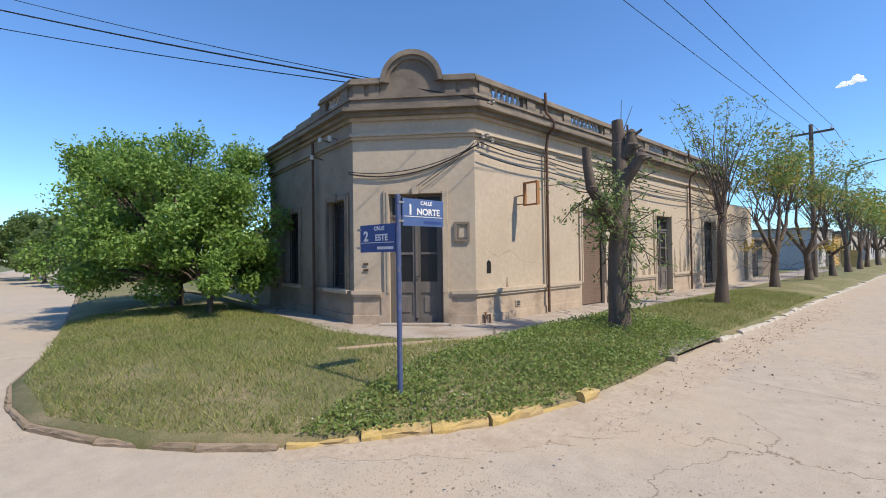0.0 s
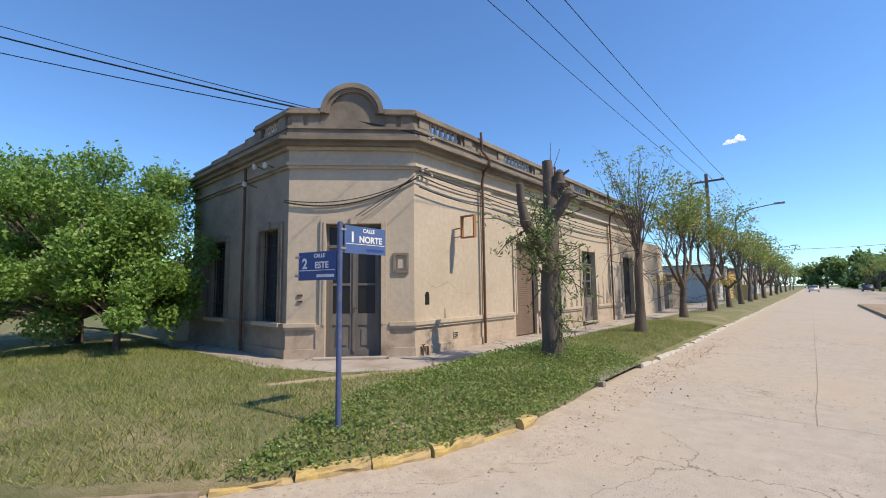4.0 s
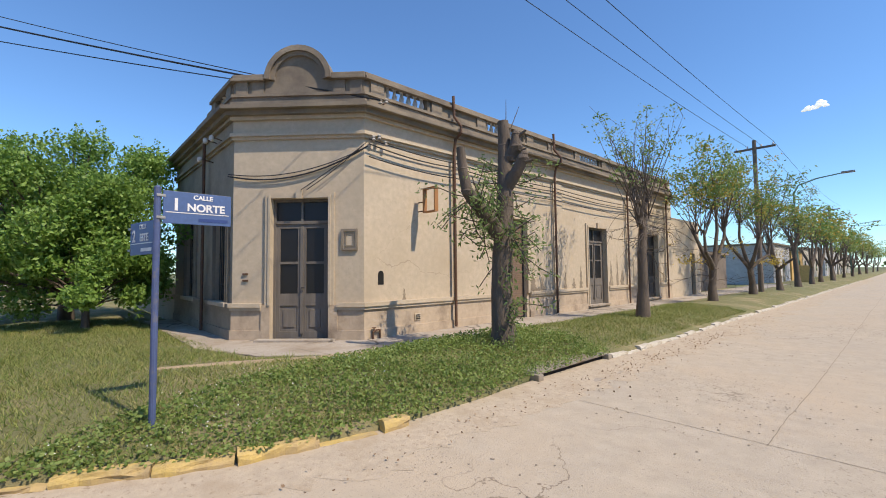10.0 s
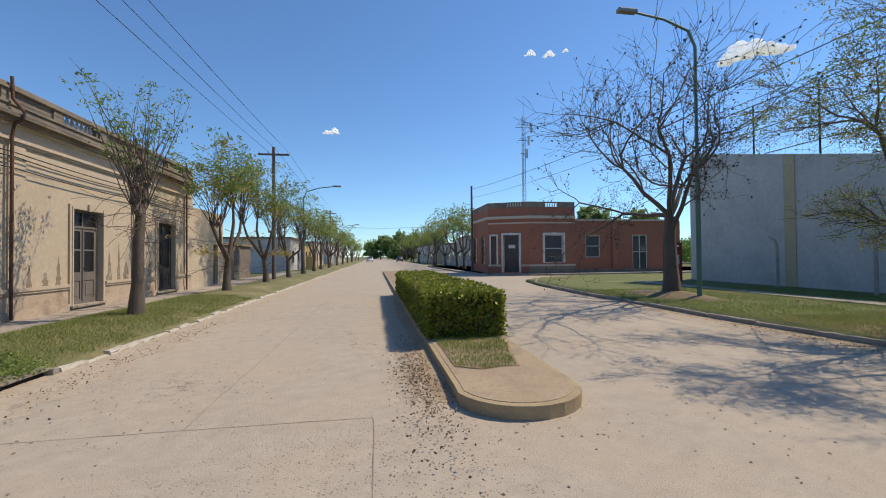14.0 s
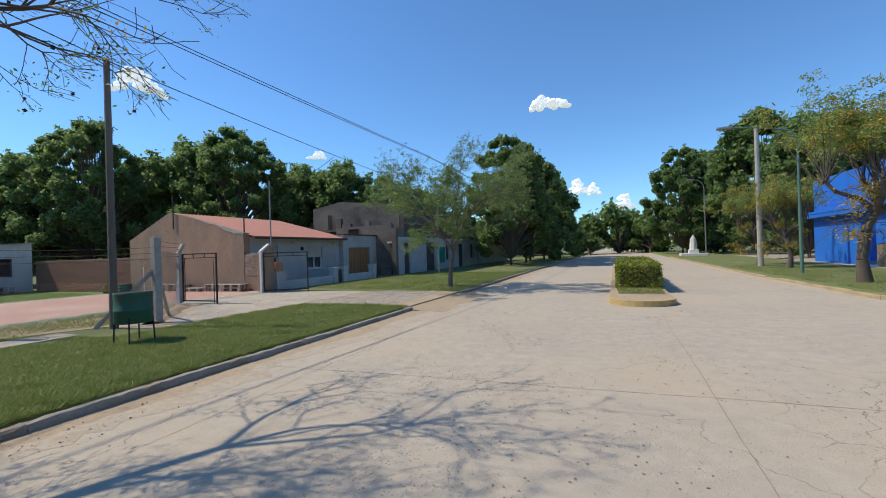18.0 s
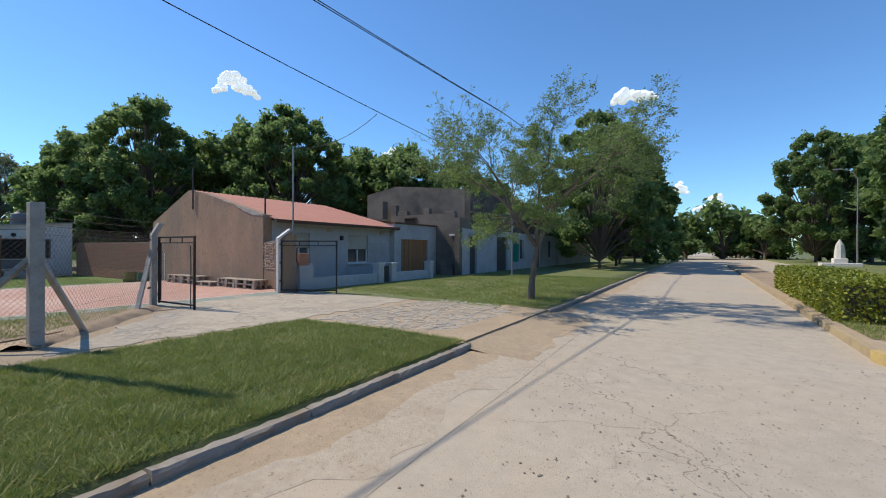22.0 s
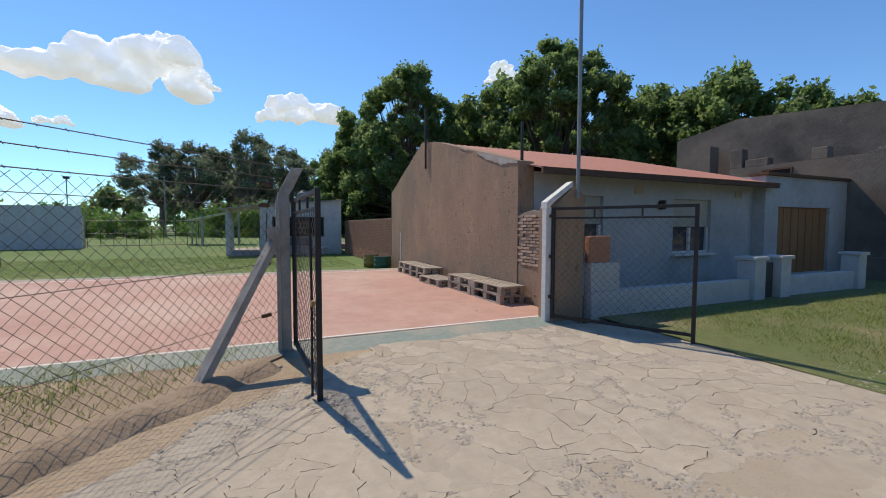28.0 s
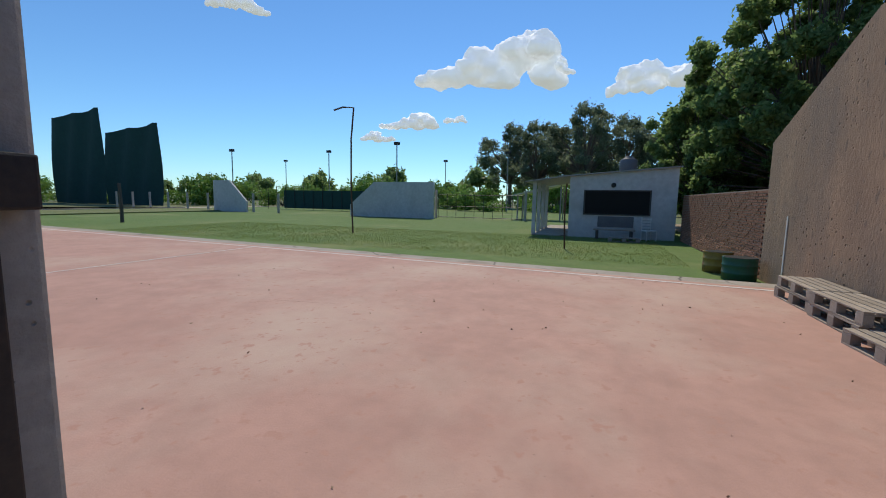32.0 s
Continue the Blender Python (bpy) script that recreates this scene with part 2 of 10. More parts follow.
M = {
    "road": mat("worn_concrete_road", (0.47, 0.405, 0.315), (0.42, 0.365, 0.29), 0.5, 0.9, 0.35, 70, (0.455, 0.37, 0.27), 0.35, 0.55, speck=(0.33, 0.285, 0.225), pscale=34),
    "lawn": mat("mown_lawn", (0.105, 0.185, 0.036), (0.14, 0.20, 0.05), 0.25, 0.95, 0.6, 60, (0.22, 0.23, 0.085), 0.15, 0.3, speck=(0.09, 0.15, 0.03), pscale=40),
    "earth": mat("dry_earth", (0.40, 0.30, 0.20), (0.30, 0.215, 0.14), 1.5, 0.95, 0.6, 45, (0.21, 0.15, 0.10), 1.2, 0.4),
    "dust": mat("blown_dust", (0.45, 0.345, 0.23), (0.39, 0.295, 0.19), 1.5, 0.95, 0.5, 45, (0.31, 0.235, 0.16), 1.6, 0.35, speck=(0.27, 0.2, 0.13), pscale=24),
    "gutter_dust": mat("gutter_dust", (0.475, 0.395, 0.297), (0.45, 0.375, 0.28), 1.5, 0.95, 0.45, 45, (0.36, 0.285, 0.2), 2.2, 0.35, speck=(0.3, 0.235, 0.165), pscale=24),
    "turf": mat("turf", (0.135, 0.175, 0.05), (0.195, 0.19, 0.075), 0.9, 0.95, 0.9, 60, (0.28, 0.225, 0.125), 0.55, 0.25, speck=(0.09, 0.125, 0.03), pscale=70),
    "turf_dry": mat("dry_turf", (0.16, 0.17, 0.065), (0.23, 0.205, 0.10), 1.1, 0.95, 0.9, 60, (0.34, 0.27, 0.16), 0.8, 0.4, speck=(0.12, 0.13, 0.045), pscale=60),
    "verge_soil": mat("leaf_strewn_soil", (0.21, 0.165, 0.095), (0.16, 0.14, 0.07), 2.0, 0.95, 0.9, 40, (0.30, 0.23, 0.14), 2.5, 0.5, speck=(0.10, 0.08, 0.05), pscale=30),
    "field": mat("far_field", (0.12, 0.15, 0.05), (0.17, 0.16, 0.07), 0.05, 0.95, 0.0, 60),
    "path": mat("cement_path", (0.43, 0.38, 0.32), (0.35, 0.30, 0.24), 2.0, 0.9, 0.4, 50, (0.26, 0.20, 0.14), 1.4, 0.45),
    "kerb": mat("kerb_concrete", (0.34, 0.30, 0.25), (0.26, 0.225, 0.18), 3.0, 0.9, 0.5, 50, (0.25, 0.19, 0.13), 3, 0.4),
    "kerb_earth": mat("earth_stained_kerb", (0.33, 0.26, 0.185), (0.25, 0.19, 0.13), 3.0, 0.95, 0.6, 40, (0.2, 0.16, 0.09), 3, 0.4),
    "kerb_yellow": mat("kerb_yellow_paint", (0.62, 0.45, 0.14), (0.55, 0.40, 0.16), 5.0, 0.9, 0.5, 50, (0.34, 0.255, 0.16), 4.0, 0.95),
    "kerb_rim": mat("worn_yellowish_kerb", (0.46, 0.36, 0.20), (0.38, 0.29, 0.19), 4.0, 0.92, 0.5, 45, (0.30, 0.225, 0.15), 2.5, 0.5),
    "joint": mat("road_joint_filler", (0.27, 0.225, 0.17), (0.33, 0.28, 0.215), 3.0, 0.95, 0.3, 60),
    "kerb_white": mat("kerb_white_paint", (0.58, 0.54, 0.46), (0.46, 0.41, 0.33), 5.0, 0.9, 0.5, 50, (0.36, 0.29, 0.2), 5.0, 0.5),
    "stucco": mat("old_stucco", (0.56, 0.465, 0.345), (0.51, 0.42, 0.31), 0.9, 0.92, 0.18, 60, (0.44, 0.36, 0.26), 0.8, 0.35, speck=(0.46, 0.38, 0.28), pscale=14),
    # darker stucco for the side front: some grime, mostly its shade put into the colour
    "stucco_shaded_grime": mat("shaded_grimy_stucco", (0.37, 0.305, 0.225), (0.29, 0.24, 0.18), 0.9, 0.95, 0.3, 50, (0.17, 0.14, 0.11), 0.7, 0.5, speck=(0.26, 0.215, 0.16), pscale=12),
    # blackened render, made darker to carry the shade of a west-facing front
    "ruin_shaded": mat("shaded_blackened_render", (0.11, 0.095, 0.08), (0.07, 0.062, 0.055), 0.7, 0.95, 0.4, 25, (0.17, 0.14, 0.115), 0.8, 0.4),
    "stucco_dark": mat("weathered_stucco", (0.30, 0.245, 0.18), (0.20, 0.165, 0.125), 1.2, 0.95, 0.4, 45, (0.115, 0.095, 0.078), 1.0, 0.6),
    "stucco_pink": mat("stucco_plinth", (0.52, 0.415, 0.305), (0.45, 0.355, 0.26), 1.2, 0.95, 0.3, 45, (0.22, 0.17, 0.125), 1.6, 0.35),
    "dark_wood": mat("dark_wood", (0.085, 0.075, 0.065), (0.05, 0.045, 0.04), 3.0, 0.7, 0.2, 60),
    "grey_wood": mat("weathered_wood", (0.20, 0.175, 0.15), (0.11, 0.10, 0.09), 5.0, 0.85, 0.35, 50, stretch=(1, 1, 0.15)),
    "shutter": mat("brown_shutter", (0.22, 0.15, 0.105), (0.17, 0.115, 0.08), 2.0, 0.75, 0.2, 40),
    "door_wood": mat("varnished_door_wood", (0.36, 0.17, 0.07), (0.27, 0.12, 0.05), 3.0, 0.6, 0.2, 40, stretch=(1, 1, 0.15)),
    # near-black that paints in the darkness of openings; also the black of the sign disc
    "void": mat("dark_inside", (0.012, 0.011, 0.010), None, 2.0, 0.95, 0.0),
    "glass": glass_mat("dark_glass"),
    "door_glass": glass_mat("dusty_dark_glass", (0.012, 0.012, 0.012), 0.4),
    "iron": mat("black_iron", (0.03, 0.03, 0.032), (0.06, 0.045, 0.035), 6.0, 0.55, 0.15, 80, metal=0.4),
    "rust": mat("rusty_iron", (0.16, 0.08, 0.045), (0.07, 0.05, 0.04), 7.0, 0.8, 0.3, 60, metal=0.2),
    "wire": mat("dull_fence_wire", (0.12, 0.105, 0.095), (0.17, 0.12, 0.09), 9.0, 0.7, 0.0, metal=0.3),
    "steel": mat("galvanised_steel", (0.35, 0.35, 0.34), (0.26, 0.26, 0.25), 6.0, 0.55, 0.1, 60, metal=0.6),
    "white": mat("white_paint", (0.74, 0.72, 0.68), (0.66, 0.64, 0.60), 1.5, 0.8, 0.1, 50, (0.5, 0.47, 0.42), 1.0, 0.3),
    "white_wall": mat("whitewashed_wall", (0.60, 0.59, 0.575), (0.53, 0.52, 0.505), 0.6, 0.9, 0.15, 40, (0.42, 0.41, 0.395), 0.9, 0.35),
    "ochre": mat("ochre_band", (0.56, 0.47, 0.30), (0.48, 0.41, 0.28), 1.0, 0.9, 0.15, 40),
    "brick_red": mat("brick_red_wall", (0.40, 0.155, 0.095), (0.34, 0.13, 0.085), 1.0, 0.9, 0.15, 50),
    "kiosk_red": mat("red_panel_paint", (0.34, 0.03, 0.025), (0.28, 0.025, 0.02), 2.0, 0.5, 0.03, 40),
    "cream": mat("cream_band", (0.62, 0.53, 0.42), (0.52, 0.44, 0.35), 1.0, 0.9, 0.15, 50),
    "blue": mat("blue_paint", (0.012, 0.17, 0.70), (0.012, 0.145, 0.62), 1.0, 0.6, 0.08, 40),
    "sky_blue": mat("light_blue_panel", (0.05, 0.36, 0.66), None, 1.0, 0.5, 0.02, 40),
    "sign_blue": mat("sign_blue", (0.035, 0.075, 0.25), (0.03, 0.06, 0.20), 4.0, 0.45, 0.03, 60),
    "sign_light": mat("sign_light_blue", (0.075, 0.135, 0.30), (0.065, 0.12, 0.27), 4.0, 0.45, 0.03, 60),
    "post_blue": mat("blue_post", (0.075, 0.11, 0.24), (0.06, 0.085, 0.18), 8.0, 0.6, 0.1, 60, (0.16, 0.15, 0.15), 9, 0.3),
    "letter": mat("white_letters", (0.82, 0.82, 0.82), None, 4.0, 0.6, 0.0),
    "clay": mat("bare_clay_render", (0.44, 0.285, 0.18), (0.30, 0.20, 0.135), 1.1, 0.95, 0.6, 22, (0.225, 0.17, 0.13), 0.9, 0.55, speck=(0.225, 0.16, 0.115), pscale=8, stretch=(1, 1, 0.5)),
    "brick": mat("clay_brick", (0.43, 0.20, 0.12), (0.33, 0.15, 0.095), 6.0, 0.95, 0.5, 50, rand=0.3),
    "brick_old": mat("old_mixed_brick", (0.46, 0.335, 0.25), (0.36, 0.24, 0.17), 5.0, 0.95, 0.7, 40, (0.42, 0.37, 0.31), 3.0, 0.4, rand=0.3),
    "plaster": mat("peeling_plaster", (0.50, 0.47, 0.43), (0.42, 0.39, 0.35), 3.0, 0.95, 0.5, 40, (0.34, 0.28, 0.22), 4.0, 0.5),
    "mortar": mat("lime_mortar", (0.36, 0.30, 0.24), (0.28, 0.23, 0.18), 4.0, 0.95, 0.5, 50),
    "roof_sheet": mat("terracotta_sheet", (0.50, 0.215, 0.15), (0.45, 0.19, 0.13), 0.8, 0.8, 0.05, 40, (0.40, 0.2, 0.15), 0.6, 0.3),
    "pale_wall": mat("pale_painted_wall", (0.50, 0.505, 0.50), (0.42, 0.42, 0.415), 0.9, 0.9, 0.15, 40, (0.33, 0.31, 0.29), 0.8, 0.35),
    "cream_wall": mat("cream_house_wall", (0.50, 0.46, 0.38), (0.42, 0.38, 0.31), 0.9, 0.9, 0.15, 40, (0.33, 0.29, 0.24), 0.8, 0.35),
    "ruin": mat("soot_stained_render", (0.235, 0.19, 0.15), (0.15, 0.125, 0.105), 0.6, 0.95, 0.5, 25, (0.07, 0.062, 0.056), 0.5, 0.5),
    "court": mat("painted_court", (0.51, 0.295, 0.23), (0.465, 0.265, 0.205), 0.35, 0.85, 0.2, 60, (0.52, 0.37, 0.29), 0.3, 0.5, speck=(0.44, 0.24, 0.18), pscale=9),
    "court_green": mat("court_green_strip", (0.24, 0.29, 0.25), (0.29, 0.31, 0.26), 1.4, 0.85, 0.2, 60, (0.38, 0.33, 0.26), 1.0, 0.4),
    "line_white": mat("worn_line_paint", (0.76, 0.72, 0.67), (0.66, 0.58, 0.52), 6.0, 0.85, 0.1, 60),
    "slab": mat("crazed_concrete", (0.46, 0.395, 0.305), (0.41, 0.35, 0.27), 0.8, 0.92, 0.35, 60, (0.38, 0.305, 0.22), 0.7, 0.45, rand=0.05),
    "rubble": mat("embedded_stone", (0.46, 0.41, 0.34), (0.37, 0.33, 0.27), 5.0, 0.92, 0.4, 50, rand=0.12),
    "pebble": mat("road_pebbles", (0.27, 0.225, 0.17), (0.20, 0.165, 0.125), 9.0, 0.95, 0.2, 60),
    "timber": mat("pallet_timber", (0.40, 0.335, 0.27), (0.30, 0.245, 0.19), 4.0, 0.85, 0.3, 60, rand=0.2),
    "post_wood": mat("utility_post_wood", (0.19, 0.155, 0.125), (0.12, 0.095, 0.078), 3.0, 0.9, 0.4, 40, stretch=(1, 1, 0.1)),
    "post_conc": mat("concrete_post", (0.46, 0.43, 0.39), (0.35, 0.32, 0.28), 4.0, 0.9, 0.35, 50, (0.24, 0.21, 0.18), 3, 0.4),
    "bark": mat("tree_bark", (0.155, 0.122, 0.095), (0.095, 0.075, 0.058), 6.0, 0.95, 0.9, 30, stretch=(1, 1, 0.35)),
    "bark_pale": mat("pale_bark", (0.21, 0.17, 0.13), (0.13, 0.10, 0.075), 6.0, 0.95, 0.9, 30, stretch=(1, 1, 0.35)),
    "cable": mat("black_cable", (0.02, 0.02, 0.022), None, 5.0, 0.6, 0.0),
    "lamp_green": mat("green_lamp_post", (0.10, 0.21, 0.17), (0.08, 0.16, 0.13), 5.0, 0.6, 0.1, 40),
    "teal_net": leaf_mat("teal_netting", (0.02, 0.46, 0.36), (0.03, 0.50, 0.39), 0.6),
    "dark_net": mat("dark_green_netting", (0.012, 0.06, 0.052), (0.01, 0.045, 0.04), 2.0, 0.9, 0.1, 90),
    "bin_green": mat("green_drum", (0.02, 0.12, 0.075), (0.03, 0.09, 0.06), 4.0, 0.6, 0.1, 40, (0.10, 0.07, 0.05), 4, 0.3),
    "bin_yellow": mat("yellow_drum", (0.36, 0.24, 0.05), (0.25, 0.15, 0.05), 4.0, 0.7, 0.1, 40, (0.12, 0.08, 0.05), 4, 0.4),
    "tank": mat("grey_tank", (0.13, 0.14, 0.15), None, 2.0, 0.6, 0.05, 40),
    "car_white": mat("white_car_paint", (0.75, 0.75, 0.75), None, 1.0, 0.3, 0.0, coat=0.5),
    "car_dark": mat("dark_car_paint", (0.07, 0.07, 0.08), None, 1.0, 0.3, 0.0, coat=0.5),
    "rubber": mat("rubber", (0.02, 0.02, 0.02), None, 4.0, 0.9, 0.0),
    "yellow_house": mat("yellow_house", (0.62, 0.40, 0.14), (0.55, 0.36, 0.13), 1.0, 0.85, 0.1, 40),
    "orange": mat("orange_frame", (0.42, 0.19, 0.06), (0.30, 0.14, 0.06), 6.0, 0.7, 0.1, 40),
    # clouds emit a little bluish light, which lifts their shaded undersides
    "cloud": mat("cloud_white_glow", (0.9, 0.9, 0.9), (0.86, 0.86, 0.88), 0.004, 1.0, 0.0, emit=((0.85, 0.9, 1.0), 0.5)),
    "damp": mat("damp_stain", (0.23, 0.185, 0.135), (0.31, 0.25, 0.18), 3.0, 0.95, 0.3, 50, (0.42, 0.35, 0.25), 4.0, 0.4),
    "leaf_bright": leaf_mat("leaf_bright", (0.11, 0.22, 0.034), (0.25, 0.39, 0.085)),
    "leaf_dark": leaf_mat("leaf_dark", (0.12, 0.20, 0.065), (0.27, 0.365, 0.13), 0.68),
    "leaf_deep": leaf_mat("leaf_deep", (0.019, 0.064, 0.018), (0.056, 0.136, 0.032)),
    "leaf_sparse": leaf_mat("leaf_new_growth", (0.120, 0.224, 0.048), (0.272, 0.352, 0.096)),
    "leaf_yellow": leaf_mat("leaf_yellowing", (0.352, 0.272, 0.048), (0.544, 0.400, 0.080)),
    "leaf_gum": leaf_mat("leaf_gum", (0.14, 0.18, 0.11), (0.24, 0.28, 0.17), 0.65),
    "leaf_box": leaf_mat("leaf_hedge", (0.112, 0.160, 0.019), (0.352, 0.368, 0.048)),
    "leaf_cover": leaf_mat("leaf_ground_cover", (0.14, 0.225, 0.05), (0.29, 0.37, 0.105), 0.45),
    "pod": mat("seed_pods", (0.05, 0.035, 0.025), None, 5.0, 0.8, 0.0),
    "grass": leaf_mat("grass_blades", (0.10, 0.18, 0.03), (0.35, 0.37, 0.11), 0.4),
    "grass_dry": leaf_mat("dry_grass_blades", (0.18, 0.215, 0.055), (0.44, 0.41, 0.17), 0.4),
    "flower": mat("white_flowers", (0.75, 0.75, 0.70), None, 5.0, 0.8, 0.0),
    "dead_leaf": leaf_mat("fallen_leaves", (0.20, 0.125, 0.07), (0.36, 0.25, 0.15), 0.1),
}

crack(M["road"], 0.30, 0.0026, gate=0.50, col=(0.23, 0.185, 0.135), warp=0.75)
crack(M["road"], 1.1, 0.008, gate=0.60, gscale=0.4, col=(0.28, 0.23, 0.17), warp=0.5)
pits(M["road"], 26, 0.26, (0.25, 0.205, 0.15), gate=0.50, gscale=0.2, depth=0.5)
pits(M["road"], 60, 0.22, (0.31, 0.26, 0.2), gate=0.40, gscale=0.35, depth=0.3)
pits(M["slab"], 40, 0.2, (0.28, 0.23, 0.17), gate=0.45, gscale=0.6)
pits(M["clay"], 9, 0.2, (0.155, 0.10, 0.065), gate=0.46, gscale=0.7, depth=0.9)
pits(M["clay"], 24, 0.22, (0.20, 0.135, 0.09), gate=0.42, gscale=1.1, depth=0.6)
pits(M["stucco"], 30, 0.17, (0.38, 0.31, 0.23), gate=0.52, gscale=0.5)
pits(M["dust"], 34, 0.2, (0.27, 0.2, 0.13), gate=0.42, gscale=0.8)
pits(M["post_conc"], 22, 0.14, (0.13, 0.12, 0.11), gate=0.35, gscale=1.0, depth=0.8)
crack(M["court"], 0.3, 0.003, gate=0.58, col=(0.30, 0.16, 0.12), warp=0.4)
pits(M["court"], 7, 0.06, (0.20, 0.12, 0.09), gate=0.35, gscale=0.4)
crack(M["path"], 0.9, 0.03, gate=0.45, gscale=0.6)
crack(M["stucco"], 0.35, 0.002, gate=0.55, col=(0.34, 0.275, 0.2))


# ---- mesh helpers ----
def part(name, bm, material, parent=None, label="", smooth=False):
    """One mesh object from a bmesh or mesh, under a thing or a part."""
    if isinstance(bm, bpy.types.Mesh):
        me = bm
    else:
        me = bpy.data.meshes.new(name)
        bm.normal_update()
        bm.to_mesh(me)
        bm.free()
    if not me.materials:
        me.materials.append(material if isinstance(material, bpy.types.Material) else M[material])
    if smooth:
        for p in me.polygons:
            p.use_smooth = True
    ob = new(name, me)
    if parent is not None:
        ob.parent = parent
    if label:
        ob["label"] = label
    return ob


def thing(name, label, category, at=(0, 0, 0), rz=0.0, group="", kind=""):
    ob = new(name)
    ob.matrix_basis = pose(*at, 0, 0, rz)
    ob.empty_display_size = 0.2
    return tagged(ob, label, category, group, kind)


def setting(name, label, category, at=(0, 0, 0), rz=0.0):
    return thing(name, label, category, at, rz, kind="structure")


def box(x0, x1, y0, y1, z0, z1, bevel=0.0, bm=None):
    own = bm is None
    bm = bm or bmesh.new()
    v = [bm.verts.new(p) for p in ((x0, y0, z0), (x1, y0, z0), (x1, y1, z0), (x0, y1, z0), (x0, y0, z1), (x1, y0, z1), (x1, y1, z1), (x0, y1, z1))]
    fs = [bm.faces.new([v[i] for i in f]) for f in ((3, 2, 1, 0), (4, 5, 6, 7), (0, 1, 5, 4), (1, 2, 6, 5), (2, 3, 7, 6), (3, 0, 4, 7))]
    if bevel and own:
        bmesh.ops.bevel(bm, geom=bm.edges[:], offset=bevel, segments=2, affect="EDGES", profile=0.6)
    return bm


def prism(poly, z0, z1, bm=None, bevel=0.0):
    """A polygon (counter-clockwise, seen from above) raised from z0 to z1."""
    own = bm is None
    bm = bm or bmesh.new()
    lo = [bm.verts.new((x, y, z0)) for x, y in poly]
    hi = [bm.verts.new((x, y, z1)) for x, y in poly]
    bm.faces.new(lo[::-1])
    bm.faces.new(hi)
    n = len(poly)
    for i in range(n):
        bm.faces.new((lo[i], lo[(i + 1) % n], hi[(i + 1) % n], hi[i]))
    if bevel and own:
        bmesh.ops.bevel(bm, geom=[e for e in bm.edges if e.verts[0].co.z == z1 and e.verts[1].co.z == z1], offset=bevel, segments=2, affect="EDGES")
    return bm


def upright(poly, along, off, thick, bm=None):
    """A polygon of (u, z) pushed to a slab. along 'x': u is x, slab from y=off to off+thick; along 'y': u is y, slab from x=off to off+thick."""
    bm = bm or bmesh.new()
    f = (lambda u, z, o: (u, o, z)) if along == "x" else (lambda u, z, o: (o, u, z))
    a = [bm.verts.new(f(u, z, off)) for u, z in poly]
    b = [bm.verts.new(f(u, z, off + thick)) for u, z in poly]
    bm.faces.new(a)
    bm.faces.new(b[::-1])
    n = len(poly)
    for i in range(n):
        bm.faces.new((a[i], b[i], b[(i + 1) % n], a[(i + 1) % n]))
    bmesh.ops.recalc_face_normals(bm, faces=bm.faces[:])
    return bm


def tube(points, radius, sides=8, bm=None, cap=True):
    bm = bm or bmesh.new()
    pts = [Vector(p) for p in points]
    rad = radius if isinstance(radius, (list, tuple)) else [radius] * len(pts)
    rings = []
    ref = None
    for i, p in enumerate(pts):
        d = (pts[min(i + 1, len(pts) - 1)] - pts[max(i - 1, 0)]).normalized()
        if ref is None:
            ref = Vector((1, 0, 0)) if abs(d.x) < 0.9 else Vector((0, 1, 0))
        u = (ref - d * ref.dot(d)).normalized()
        ref = u
        w = d.cross(u)
        rings.append([bm.verts.new(p + (u * math.cos(a) + w * math.sin(a)) * rad[i]) for a in (2 * math.pi * k / sides for k in range(sides))])
    for a, b in zip(rings, rings[1:]):
        for k in range(sides):
            bm.faces.new((a[k], a[(k + 1) % sides], b[(k + 1) % sides], b[k]))
    if cap:
        bm.faces.new(rings[0][::-1])
        bm.faces.new(rings[-1])
    return bm


def lathe(profile, sides=16, bm=None, at=(0, 0, 0)):
    """Turned about z: profile of (radius, z)."""
    bm = bm or bmesh.new()
    rings = [[bm.verts.new((at[0] + r * math.cos(2 * math.pi * k / sides), at[1] + r * math.sin(2 * math.pi * k / sides), at[2] + z)) for k in range(sides)] for r, z in profile]
    for a, b in zip(rings, rings[1:]):
        for k in range(sides):
            bm.faces.new((a[k], a[(k + 1) % sides], b[(k + 1) % sides], b[k]))
    bm.faces.new(rings[0][::-1])
    bm.faces.new(rings[-1])
    return bm


def sag(a, b, drop, n=14):
    a, b = Vector(a), Vector(b)
    return [a.lerp(b, t / n) - Vector((0, 0, drop * 4 * (t / n) * (1 - t / n))) for t in range(n + 1)]


